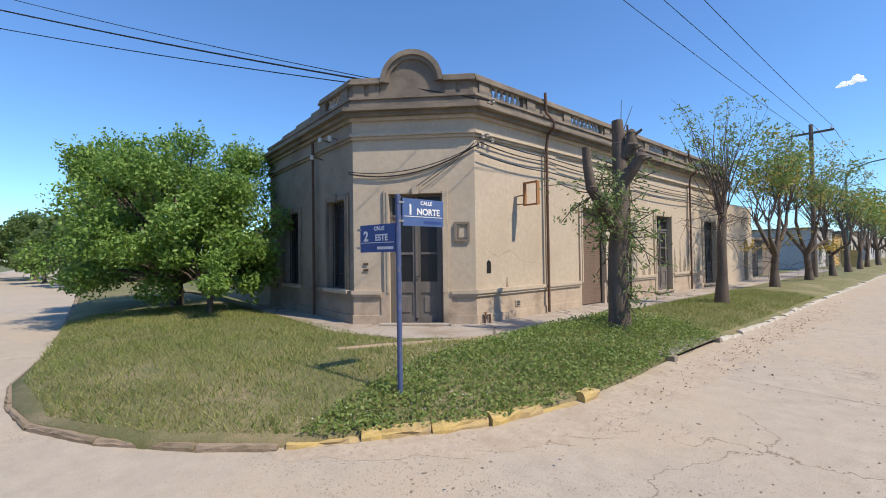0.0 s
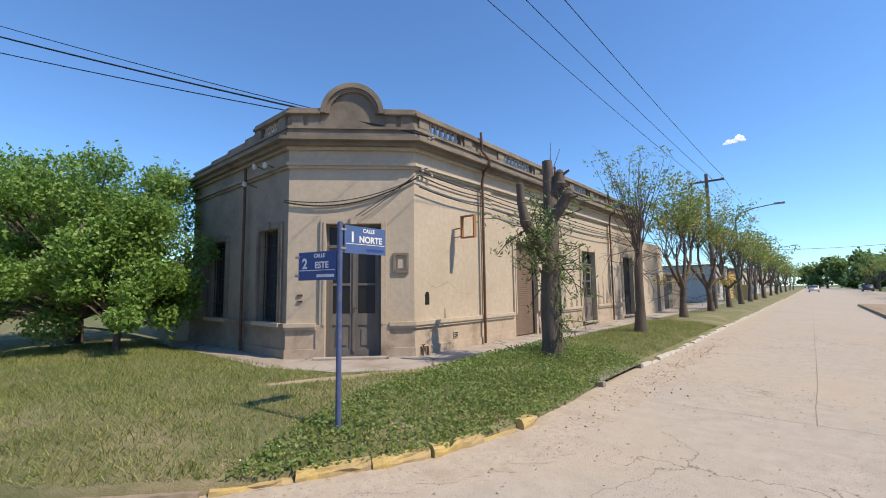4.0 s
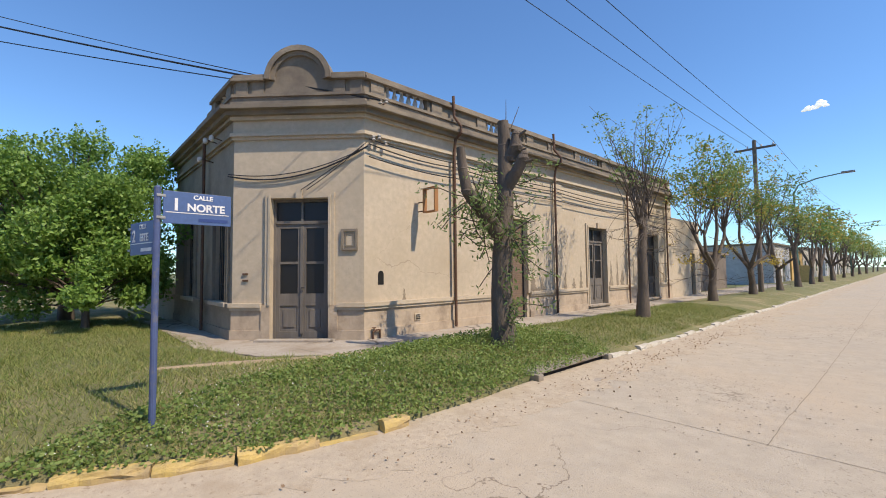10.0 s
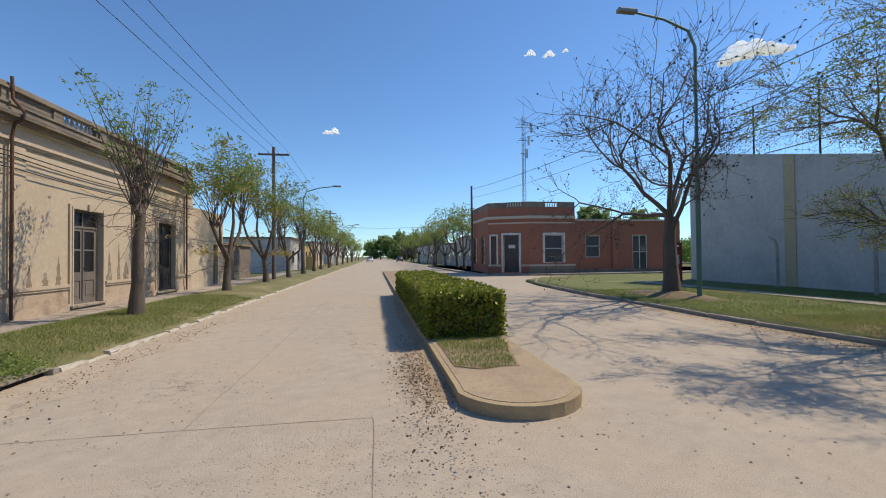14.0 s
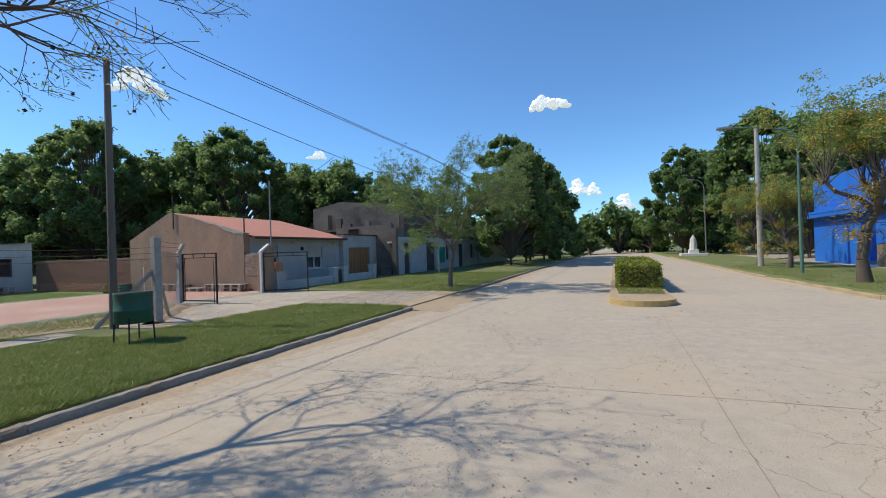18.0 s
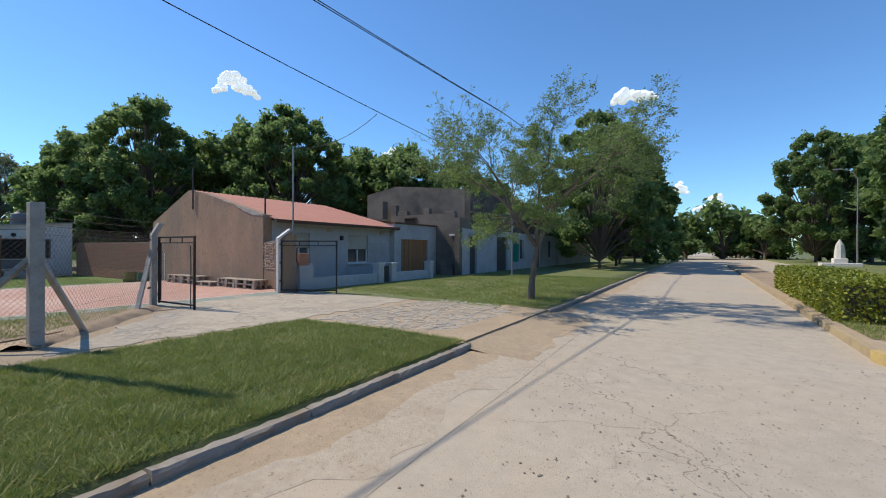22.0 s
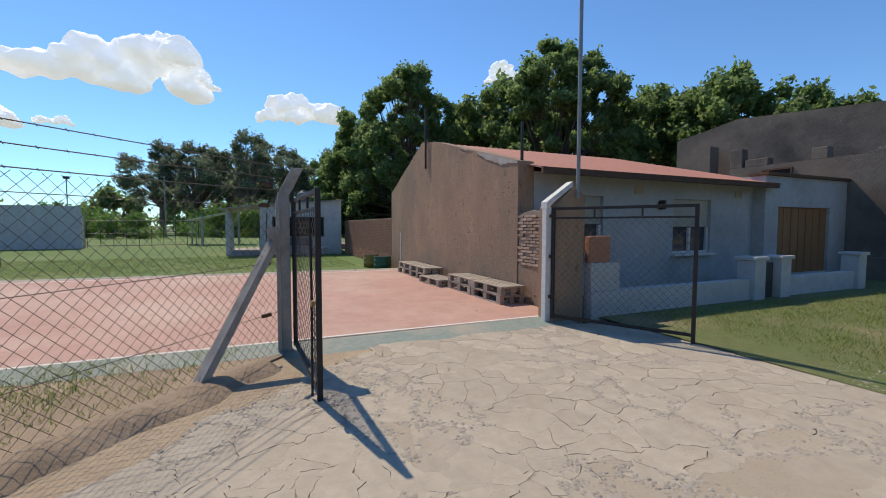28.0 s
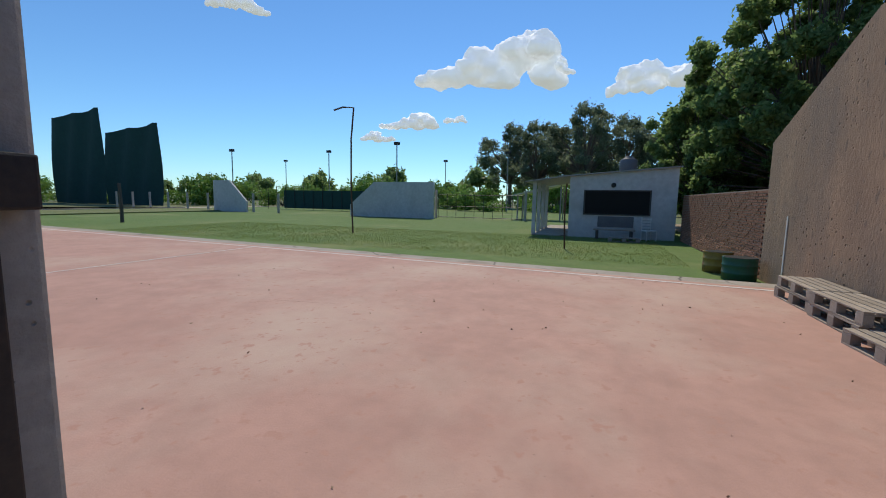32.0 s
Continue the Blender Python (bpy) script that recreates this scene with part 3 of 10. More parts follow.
def segs_mesh(name, segs, sides=6):
    """Tapered sticks (p, q, radius at p, radius at q) in one mesh."""
    p = np.array([s[0] for s in segs], float)
    q = np.array([s[1] for s in segs], float)
    r0 = np.array([s[2] for s in segs])[:, None, None]
    r1 = np.array([s[3] for s in segs])[:, None, None]
    d = q - p
    d /= np.linalg.norm(d, axis=1, keepdims=True) + 1e-9
    ref = np.where(np.abs(d[:, :1]) < 0.8, np.array([[1.0, 0, 0]]), np.array([[0, 1.0, 0]]))
    u = np.cross(d, ref)
    u /= np.linalg.norm(u, axis=1, keepdims=True)
    w = np.cross(d, u)
    a = np.arange(sides) * 2 * math.pi / sides
    ring = u[:, None] * np.cos(a)[None, :, None] + w[:, None] * np.sin(a)[None, :, None]
    v = np.concatenate([p[:, None] + ring * r0, q[:, None] + ring * r1], 1).reshape(-1, 3)
    n = len(segs)
    base = (np.arange(n) * 2 * sides)[:, None]
    k = np.arange(sides)[None]
    f = np.stack([base + k, base + (k + 1) % sides, base + sides + (k + 1) % sides, base + sides + k], -1).reshape(-1, 4)
    return mesh_np(name, v, f)


def mesh_np(name, v, f):
    """A mesh from numpy vertices and equal-sided faces."""
    me = bpy.data.meshes.new(name)
    n, k = f.shape
    me.vertices.add(len(v))
    me.vertices.foreach_set("co", np.ascontiguousarray(v, np.float32).ravel())
    me.loops.add(n * k)
    me.loops.foreach_set("vertex_index", np.ascontiguousarray(f, np.int32).ravel())
    me.polygons.add(n)
    me.polygons.foreach_set("loop_start", np.arange(0, n * k, k, dtype=np.int32))
    me.polygons.foreach_set("loop_total", np.full(n, k, np.int32))
    me.update(calc_edges=True)
    return me


def leaves_mesh(name, centres, size, rng, flat=0.0, long=1.8):
    """One pointed leaf at each centre, turned at random; flat draws them level."""
    n = len(centres)
    d = rng.normal(size=(n, 3))
    d[:, 2] = d[:, 2] * (1 - flat) - 0.25
    d /= np.linalg.norm(d, axis=1, keepdims=True) + 1e-9
    e = rng.normal(size=(n, 3))
    e -= d * (e * d).sum(1, keepdims=True)
    e /= np.linalg.norm(e, axis=1, keepdims=True) + 1e-9
    s = size * rng.uniform(0.6, 1.35, (n, 1))
    c = np.asarray(centres, float)
    v = np.stack([c - d * s * long / 2, c + e * s / 2, c + d * s * long / 2, c - e * s / 2], 1).reshape(-1, 3)
    return mesh_np(name, v, np.arange(4 * n).reshape(-1, 4))


def chips(name, centres, size, rng):
    """A small low stone at each centre: a skewed four-sided pyramid."""
    n = len(centres)
    c = np.asarray(centres, float)
    a0 = rng.uniform(0, 2 * math.pi, n)
    s = size * rng.uniform(0.4, 1.5, n)
    v = []
    for k in range(4):
        a = a0 + k * math.pi / 2 + rng.normal(size=n) * 0.25
        q = s * rng.uniform(0.6, 1.2, n)
        v.append(np.stack([c[:, 0] + np.cos(a) * q, c[:, 1] + np.sin(a) * q, c[:, 2]], 1))
    v.append(np.stack([c[:, 0] + rng.normal(size=n) * s * 0.2, c[:, 1] + rng.normal(size=n) * s * 0.2, c[:, 2] + s * rng.uniform(0.3, 0.6, n)], 1))
    v = np.stack(v, 1).reshape(-1, 3)
    f = np.array([(0, 1, 4), (1, 2, 4), (2, 3, 4), (3, 0, 4)])
    return mesh_np(name, v, (np.arange(n)[:, None, None] * 5 + f[None]).reshape(-1, 3))


def spray(centres, per, spread, rng, squash=0.8):
    c = np.repeat(np.asarray(centres, float), per, 0)
    o = rng.normal(size=c.shape) * spread
    o[:, 2] *= squash
    return c + o


def grow(rng, p, d, length, r, level, top, segs, tips, kids=(2, 4), angle=(25, 55), shrink=0.72, lift=0.12, bend=0.16, steps=3, taper=0.72, gnarl=None):
    """One limb and its twigs, added to segs; ends go to tips."""
    p, d = np.array(p, float), np.array(d, float)
    for i in range(steps):
        d = d + rng.normal(size=3) * bend + np.array([0, 0, lift])
        d /= np.linalg.norm(d)
        q = p + d * length / steps
        r2 = r * taper ** (1 / steps)
        segs.append((p, q, r, r2))
        if level >= top - 1:
            tips.append(q)
        p, r = q, r2
    if level >= top:
        return
    for _ in range(int(rng.integers(kids[0], kids[1] + 1))):
        a = radians(rng.uniform(*angle))
        e = rng.normal(size=3)
        e -= d * (e @ d)
        e /= np.linalg.norm(e) + 1e-9
        grow(rng, p, d * math.cos(a) + e * math.sin(a), length * shrink * rng.uniform(0.75, 1.2), r * 0.72, level + 1, top, segs, tips, kids, angle, shrink, lift, bend, steps, taper)

# ---- ground ----
def flat(name, poly, z, material, parent=None, label="", category="", kind="structure", thick=0.0):
    bm = bmesh.new()
    vs = [bm.verts.new((x, y, z)) for x, y in poly]
    f = bm.faces.new(vs)
    if f.normal.z < 0:
        f.normal_flip()
    if thick:
        r = bmesh.ops.extrude_face_region(bm, geom=[f])
        for v in [g for g in r["geom"] if isinstance(g, bmesh.types.BMVert)]:
            v.co.z -= thick
        bmesh.ops.recalc_face_normals(bm, faces=bm.faces[:])
    ob = part(name, bm, material, parent)
    return tagged(ob, label, category, kind=kind) if category else ob


def arc(cx, cy, r, a0, a1, n=8):
    return [(cx + r * math.cos(radians(a0 + (a1 - a0) * i / n)), cy + r * math.sin(radians(a0 + (a1 - a0) * i / n))) for i in range(n + 1)]


flat("ground", [(-1500, -1500), (1500, -1500), (1500, 1500), (-1500, 1500)], -0.03, "field", label="flat green and tan land reaching the horizon", category="ground")
flat("road", [(-300, -15.5), (3.0, -15.5), (4.0, -17.0), (4.2, -300), (17.4, -300), (17.4, -15), (17.4, 13), (18.6, 22.5), (22.5, 27), (300, 28), (300, 34), (22, 34.5),
              (17.2, 40), (17.2, 320), (2.8, 320), (2.8, 0), (0, -4.4), (-300, -4.4)], 0.0, "road", label="pale worn concrete avenue with fine cracks", category="road")

VERGE_NW = [(-120, -4.6), (-20, -4.7), (-4.5, -4.95), (-1.4, -5.25), (-0.3, -5.14), (0.64, -4.9), (1.86, -4.13), (2.68, -3.2), (3.28, -2.13), (3.61, -1.41), (3.8, -0.4), (3.82, 1.2),
            (3.72, 2.2), (3.72, 4.0), (3.84, 4.9), (3.86, 11), (4.0, 26), (4.2, 120), (4.2, 300)]


PAVE_NW = [(-7.4, -0.75), (-1.3, -0.75), (0.2, -0.2), (1.15, 0.9), (1.15, 40)]


def off_line(line, p):
    """Distance of plan points from a broken line."""
    d = np.full(len(p), 1e9)
    for (ax, ay), (bx, by) in zip(line, line[1:]):
        ab = np.array([bx - ax, by - ay])
        t = np.clip(((p - [ax, ay]) @ ab) / (ab @ ab), 0, 1)
        d = np.minimum(d, np.hypot(*(p - ([ax, ay] + t[:, None] * ab)).T))
    return d


def z_nw(p):
    """Height of the corner verge: domed between the kerb and the pavement."""
    p = np.asarray(p, float)
    e, v = off_line(VERGE_NW, p), off_line(PAVE_NW, p)
    under = (p[:, 0] < 1.15) & (p[:, 1] > np.interp(p[:, 0], [-7.4, -1.3, 0.2, 1.15], [-0.75, -0.75, -0.2, 0.9]))
    return np.minimum(0.08 + 0.16 * np.clip(e / 0.7, 0, 1) + 0.05 * np.clip((e - 0.7) / 0.8, 0, 1), 0.195 + 0.11 * np.where(under, 0, v))


def verge(name, edge, inner, z_edge, z_in, material, label, rows=8, rough=0.02, seed=1, height=None):
    """A turf sheet from an edge line to an inner line of as many points, domed and uneven, with a skirt at the edge."""
    bm = bmesh.new()
    grid = []
    for (ex, ey), (ix, iy) in zip(edge, inner):
        col = []
        for k in range(rows + 1):
            u = k / rows
            x, y = ex + (ix - ex) * u, ey + (iy - ey) * u
            z = (float(height([(x, y)])[0]) if height else z_edge + (z_in - z_edge) * min(1, u * 2.2)) + (noise.noise(Vector((x * 0.8, y * 0.8, seed))) * rough if 0 < k < rows else 0)
            col.append(bm.verts.new((x, y, z)))
        grid.append([bm.verts.new((ex, ey, -0.02))] + col)
    for a, b in zip(grid, grid[1:]):
        for k in range(rows + 1):
            bm.faces.new((a[k], b[k], b[k + 1], a[k + 1]))
    bmesh.ops.recalc_face_normals(bm, faces=bm.faces[:])
    if sum(f.normal.z for f in bm.faces) < 0:
        bmesh.ops.reverse_faces(bm, faces=bm.faces[:])
    return tagged(part(name, bm, material, smooth=True), label, "verge", kind="structure")


def fine(line, step=1.0):
    out = []
    for (ax, ay), (bx, by) in zip(line, line[1:]):
        n = max(1, min(60, int(math.hypot(bx - ax, by - ay) / step)))
        out += [(ax + (bx - ax) * i / n, ay + (by - ay) * i / n) for i in range(n)]
    return out + [line[-1]]


def inner_nw(p):
    x, y = p
    if y < -4.5 and x < -8:
        return (x, -0.6)
    if y >= 2:
        return (-1.0, y + 0.001)
    t = min(1, max(0, (x + 8) / 11.8)) if y < -1.4 else 1
    return (-8 + 7 * t, -0.5 + (1.0 + 1.0 * max(0, (y + 1.4) / 3.4) if t == 1 else 1.0 * t))


edge_nw = fine(VERGE_NW, 0.8)
verge("grass_verge", edge_nw, [inner_nw(p) for p in edge_nw], 0.08, 0.20, "turf_dry", "corner grass verge with bare patches beside the old shop", rows=18, height=z_nw)
VERGE_E = [(17.2, 22), (16.6, 18.4), (16.45, 13), (16.3, 7), (16.7, 1), (16.75, -5), (16.75, -10.39), (16.75, -10.41), (16.75, -15.02)]
edge_e = fine(VERGE_E, 1.0)


def inner_e(p):
    x, y = p
    return (25.85, y) if y > -3.3 else (25.85 + (y + 3.3) * 0.48, y) if y > -10.4 else (20.7, y)


verge("grass_verge", edge_e, [inner_e(p) for p in edge_e], 0.10, 0.14, "turf", "mown grass verge along the white wall and the court fence")
flat("grass_verge", [(17.2, 22), (18.4, 23.6), (22.4, 26.6), (60, 27.2), (60, 19), (30, 19)], 0.12, "turf", label="grass triangle at the corner", category="verge", thick=0.14)
edge_s = fine([(16.8, -18.9), (16.9, -30), (17.0, -60), (17, -120)], 1.5)
verge("grass_verge", edge_s, [(27.3, y) for x, y in edge_s], 0.11, 0.15, "turf", "grass verge before the old houses")
edge_ws = fine([(4.7, -17.8), (5.0, -21), (5.4, -28), (5.6, -60), (5.6, -120)], 1.5)
verge("grass_verge", edge_ws, [(-0.6, y) for x, y in edge_ws], 0.10, 0.13, "turf", "dry grass verge before the blue shop")
flat("pavement", [(-14, -16.4), (4.2, -16.4), (4.7, -17.8), (-0.6, -17.8), (-0.6, -60), (-14, -60)], 0.12, "path", label="plain cement pavement round the blue shop", category="pavement", thick=0.14)
flat("lawn", [(33.4, -19.5), (120, -19.5), (120, 30), (26.5, 30), (26.5, 8.5), (35.2, 8.5)], 0.03, "lawn", label="mown club lawn behind the court", category="lawn")
flat("yard", [(26.5, -60), (60, -60), (60, -19.5), (35.0, -19.5), (26.5, -19)], 0.02, "earth", label="bare yard behind the houses", category="yard")

# gutters of blown earth along the kerbs
for pts, w in (([(2.6, -3.3), (3.2, -2.3), (3.75, -0.9), (3.9, 1), (3.85, 2.5), (3.85, 4), (3.95, 5), (3.98, 11), (4.15, 26), (4.4, 70)], 0.8), ([(16.6, -15.2), (16.65, -5), (16.6, 1), (16.2, 7), (16.3, 12)], -0.9),
               ([(16.75, -40), (16.7, -18.9), (17.2, -17.5), (17.2, -16.0), (16.6, -15.0), (16.6, -13)], -1.1), ([(9.1, 16), (9.0, 4), (8.95, 2.3)], -0.62), ([(5.1, -20), (5.6, -32), (5.8, -60)], 0.7), ([(-30, -4.8), (-4.5, -5.0), (-1.4, -5.3), (-0.3, -5.2)], 0.01)):
    line = fine(pts, 0.12)
    bm = bmesh.new()
    rows = []
    for i, (x, y) in enumerate(line):
        e = min(1.0, (i + 0.3) / 9, (len(line) - 0.7 - i) / 9)
        ww = w * (0.35 + 0.65 * e) * (0.8 + 0.55 * noise.noise(Vector((x * 0.7, y * 0.7, 3.0))) + 0.35 * noise.noise(Vector((x * 3.1, y * 3.1, 1.0))) + 0.2 * noise.noise(Vector((x * 9.0, y * 9.0, 1.0))))
        rows.append([bm.verts.new((x - (0.1 if w > 0 else -0.1), y, 0.003 + 0.037 * e)), bm.verts.new((x + ww * 0.45, y, 0.003 + 0.02 * e + 0.012 * e * noise.noise(Vector((x * 4, y * 4, 0))))), bm.verts.new((x + ww, y, 0.002))])
    for a, b in zip(rows, rows[1:]):
        for k in (0, 1):
            bm.faces.new((a[k], a[k + 1], b[k + 1], b[k]))
    bmesh.ops.recalc_face_normals(bm, faces=bm.faces[:])
    if sum(f.normal.z for f in bm.faces) < 0:
        bmesh.ops.reverse_faces(bm, faces=bm.faces[:])
    gut = part("gutter", bm, "dust" if pts[0][0] > 16 or pts[0][0] == 9.1 else "gutter_dust", smooth=True)
    gut.data.materials.append(M["gutter_dust"])
    for i, f in enumerate(gut.data.polygons):
        f.material_index = i % 2
    tagged(gut, "ragged strip of blown dry earth along the kerb", "gutter", kind="structure")


# ---- kerbs ----
def kerb_run(name, line, height, width, material, label, piece=1.0, seed=0, wob=0.012, worn=0.1):
    """Kerb stones laid end to end, each an object under the kerb."""
    top = setting(name, label, "kerb")
    rng = random.Random(seed)
    pts = fine(line, 0.1)
    acc, start, stones = 0.0, Vector(pts[0]), []
    for a, b in zip(pts, pts[1:]):
        acc += math.dist(a, b)
        if acc >= piece:
            stones.append((start, Vector(b)))
            start, acc = Vector(b), 0.0
    if acc > 0.15:
        stones.append((start, Vector(pts[-1])))
    for a, b in stones[:140]:
        d = b - a
        L = d.length - 0.012
        hh = height * (1 - worn * rng.random() ** 1.5) + rng.uniform(-wob, wob)
        bm, k, ring = bmesh.new(), max(2, int(L / 0.09)), None
        w2 = width / 2
        for q in range(k + 1):
            x = -L / 2 + L * q / k
            chip = 0.03 * worn * noise.noise(Vector((a.x * 3 + x * 9, a.y * 3, 2.0))) + 0.006 * noise.noise(Vector((x * 20, a.y, a.x)))
            cs = [bm.verts.new((x + rng.uniform(-1, 1) * 0.006, y + rng.uniform(-1, 1) * 0.007 * (1 + 2 * worn), z + (rng.uniform(-1, 1) * 0.006 + chip if z > 0.01 else 0)))
                  for y, z in ((-w2, -0.1), (-w2, hh * 0.55), (-w2 * 0.92, hh - 0.025), (-w2 * 0.7, hh), (w2 * 0.7, hh + 0.003), (w2 * 0.95, hh - 0.02), (w2, -0.1))]
            if ring:
                for u in range(6):
                    bm.faces.new((ring[u], ring[u + 1], cs[u + 1], cs[u]))
            else:
                bm.faces.new(cs)
            ring = cs
        bm.faces.new(ring[::-1])
        bmesh.ops.recalc_face_normals(bm, faces=bm.faces[:])
        ob = part("kerb_stone", bm, material, top)
        mid = (a + b) / 2
        ob.matrix_basis = pose(mid.x, mid.y, 0, 0, rng.uniform(-0.8, 0.8), math.degrees(math.atan2(d.y, d.x)) + rng.uniform(-0.5, 0.5))
    return top


# ---- old shop on the corner ----
Z0, ZTOP = 0.18, 5.62
shop = setting("old_corner_shop", "abandoned one-storey stucco corner shop with parapet balusters", "building")
# wall openings on the avenue front: (y0, y1, z0, z1)
OPEN_E = [(6.02, 7.25, 0.2, 2.98), (10.72, 12.0, 0.32, 3.0), (15.3, 16.7, 0.32, 3.0)]
OPEN_S = [(-3.12, -2.2, 0.95, 3.0), (-5.95, -4.92, 0.95, 2.95)]


def wall_with(along, off, thick, u0, u1, z0, z1, holes):
    """A wall in one plane with rectangular openings through it."""
    bm = bmesh.new()
    us = sorted({u0, u1, *(h[0] for h in holes), *(h[1] for h in holes)})
    for a, b in zip(us, us[1:]):
        zs = [(z0, z1)]
        for h in holes:
            if h[0] <= a + 1e-6 and h[1] >= b - 1e-6:
                zs = [(z0, h[2]), (h[3], z1)] if h[2] > z0 else [(h[3], z1)]
        for lo, hi in zs:
            if hi - lo > 0.005:
                if along == "x":
                    box(a, b, min(off, off + thick), max(off, off + thick), lo, hi, bm=bm)
                else:
                    box(min(off, off + thick), max(off, off + thick), a, b, lo, hi, bm=bm)
    bmesh.ops.remove_doubles(bm, verts=bm.verts[:], dist=0.0005)
    return bm


YEND = 18.3
part("wall", wall_with("y", 0, -0.35, 1.9, YEND, Z0, 5.14, OPEN_E), "stucco", shop)
# side wall away from the sun takes the darker stucco
part("wall", wall_with("x", 0, 0.35, -7.4, -1.9, Z0, 5.14, OPEN_S), "stucco_shaded_grime", shop, "weathered side wall, grime and shade both put into its darker colour")
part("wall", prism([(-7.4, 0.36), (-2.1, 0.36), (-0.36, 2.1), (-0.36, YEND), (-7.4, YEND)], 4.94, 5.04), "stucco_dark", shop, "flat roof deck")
part("wall", box(-7.4, -7.1, 0.36, YEND, Z0, 5.14), "stucco", shop)
part("wall", box(-7.4, 0, YEND, YEND + 0.25, Z0, 5.5), "stucco", shop)
CH = math.sqrt(2) * 1.9           # width of the cut corner
corner = part("corner_front", wall_with("x", 0, 0.35, 0, CH, Z0, 5.14, [(0.80, 1.98, 0.22, 3.05)]), "stucco", shop)
corner.matrix_basis = pose(-1.9, 0, 0, 0, 0, 45)


def on_corner(name, bm, material, label="", smooth=False):
    ob = part(name, bm, material, shop, label, smooth)
    ob.matrix_basis = pose(-1.9, 0, 0, 0, 0, 45)
    return ob


def band(name, z0, z1, out, material, label="", breaks=()):
    """A moulding that runs round the three fronts, standing out by out."""
    t = math.tan(radians(22.5)) * out

    def cut(a, b):
        segs, a0 = [], a
        for lo, hi in sorted(breaks):
            if a < lo < b:
                segs.append((a0, lo))
                a0 = hi
        return segs + [(a0, b)]
    for a, b in cut(1.9, YEND):
        part(name, prism([(0.002, a), (out, a + (t * -1 if a == 1.9 else 0)), (out, b), (0.002, b)], z0, z1), material, shop, label)
    # side mouldings swap to the stucco darkened for shade and grime
    part(name, prism([(-7.4, -out), (-1.9 + t, -out), (-1.9, -0.002), (-7.4, -0.002)], z0, z1), {"stucco": "stucco_shaded_grime", "stucco_pink": "stucco_shaded_grime"}.get(material, material), shop, label)
    return t


def band_corner(name, z0, z1, out, material, gaps=()):
    t = math.tan(radians(22.5)) * out
    edges = [0, *(v for g in gaps for v in g), CH]
    for i in range(0, len(edges), 2):
        a, b = edges[i], edges[i + 1]
        aa, bb = a - t if a == 0 else a, b + t if b == CH else b
        on_corner(name, prism([(aa, -out), (bb, -out), (b, -0.002), (a, -0.002)], z0, z1), material)


DOORS = [(y0 - 0.12, y1 + 0.12) for y0, y1, *_ in OPEN_E]
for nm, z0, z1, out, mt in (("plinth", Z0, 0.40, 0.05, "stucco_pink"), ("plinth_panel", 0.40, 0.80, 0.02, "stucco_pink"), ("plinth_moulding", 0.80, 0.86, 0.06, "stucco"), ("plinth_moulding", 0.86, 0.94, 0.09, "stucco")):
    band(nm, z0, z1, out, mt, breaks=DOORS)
    band_corner(nm, z0, z1, out, mt, gaps=[(0.62, 2.16)])
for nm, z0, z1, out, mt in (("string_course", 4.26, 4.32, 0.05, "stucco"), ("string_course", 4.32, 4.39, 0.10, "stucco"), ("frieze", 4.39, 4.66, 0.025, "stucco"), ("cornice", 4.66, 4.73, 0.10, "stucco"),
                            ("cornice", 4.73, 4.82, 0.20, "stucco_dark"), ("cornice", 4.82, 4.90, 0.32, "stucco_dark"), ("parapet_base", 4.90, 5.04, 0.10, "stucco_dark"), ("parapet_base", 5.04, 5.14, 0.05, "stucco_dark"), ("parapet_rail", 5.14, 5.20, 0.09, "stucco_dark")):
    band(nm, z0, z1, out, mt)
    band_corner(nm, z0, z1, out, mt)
BAL_E = [(2.45, 3.60), (5.65, 7.25), (10.4, 11.75), (14.6, 16.0)]
BAL_S = [(-3.3, -2.5)]
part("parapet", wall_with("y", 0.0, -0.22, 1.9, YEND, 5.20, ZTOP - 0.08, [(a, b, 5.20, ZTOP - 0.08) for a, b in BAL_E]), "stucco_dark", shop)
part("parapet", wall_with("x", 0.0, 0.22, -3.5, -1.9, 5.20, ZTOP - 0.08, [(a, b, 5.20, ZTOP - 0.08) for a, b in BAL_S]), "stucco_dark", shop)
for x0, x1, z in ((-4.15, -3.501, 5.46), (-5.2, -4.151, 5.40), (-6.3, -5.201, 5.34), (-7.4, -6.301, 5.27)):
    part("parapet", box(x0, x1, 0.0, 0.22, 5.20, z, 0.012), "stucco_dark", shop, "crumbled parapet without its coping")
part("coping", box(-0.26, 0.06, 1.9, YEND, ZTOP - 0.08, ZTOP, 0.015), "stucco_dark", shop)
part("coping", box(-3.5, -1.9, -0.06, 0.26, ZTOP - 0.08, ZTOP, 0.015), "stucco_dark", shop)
# arched crest over the cut corner
cx, R = CH / 2, 0.54
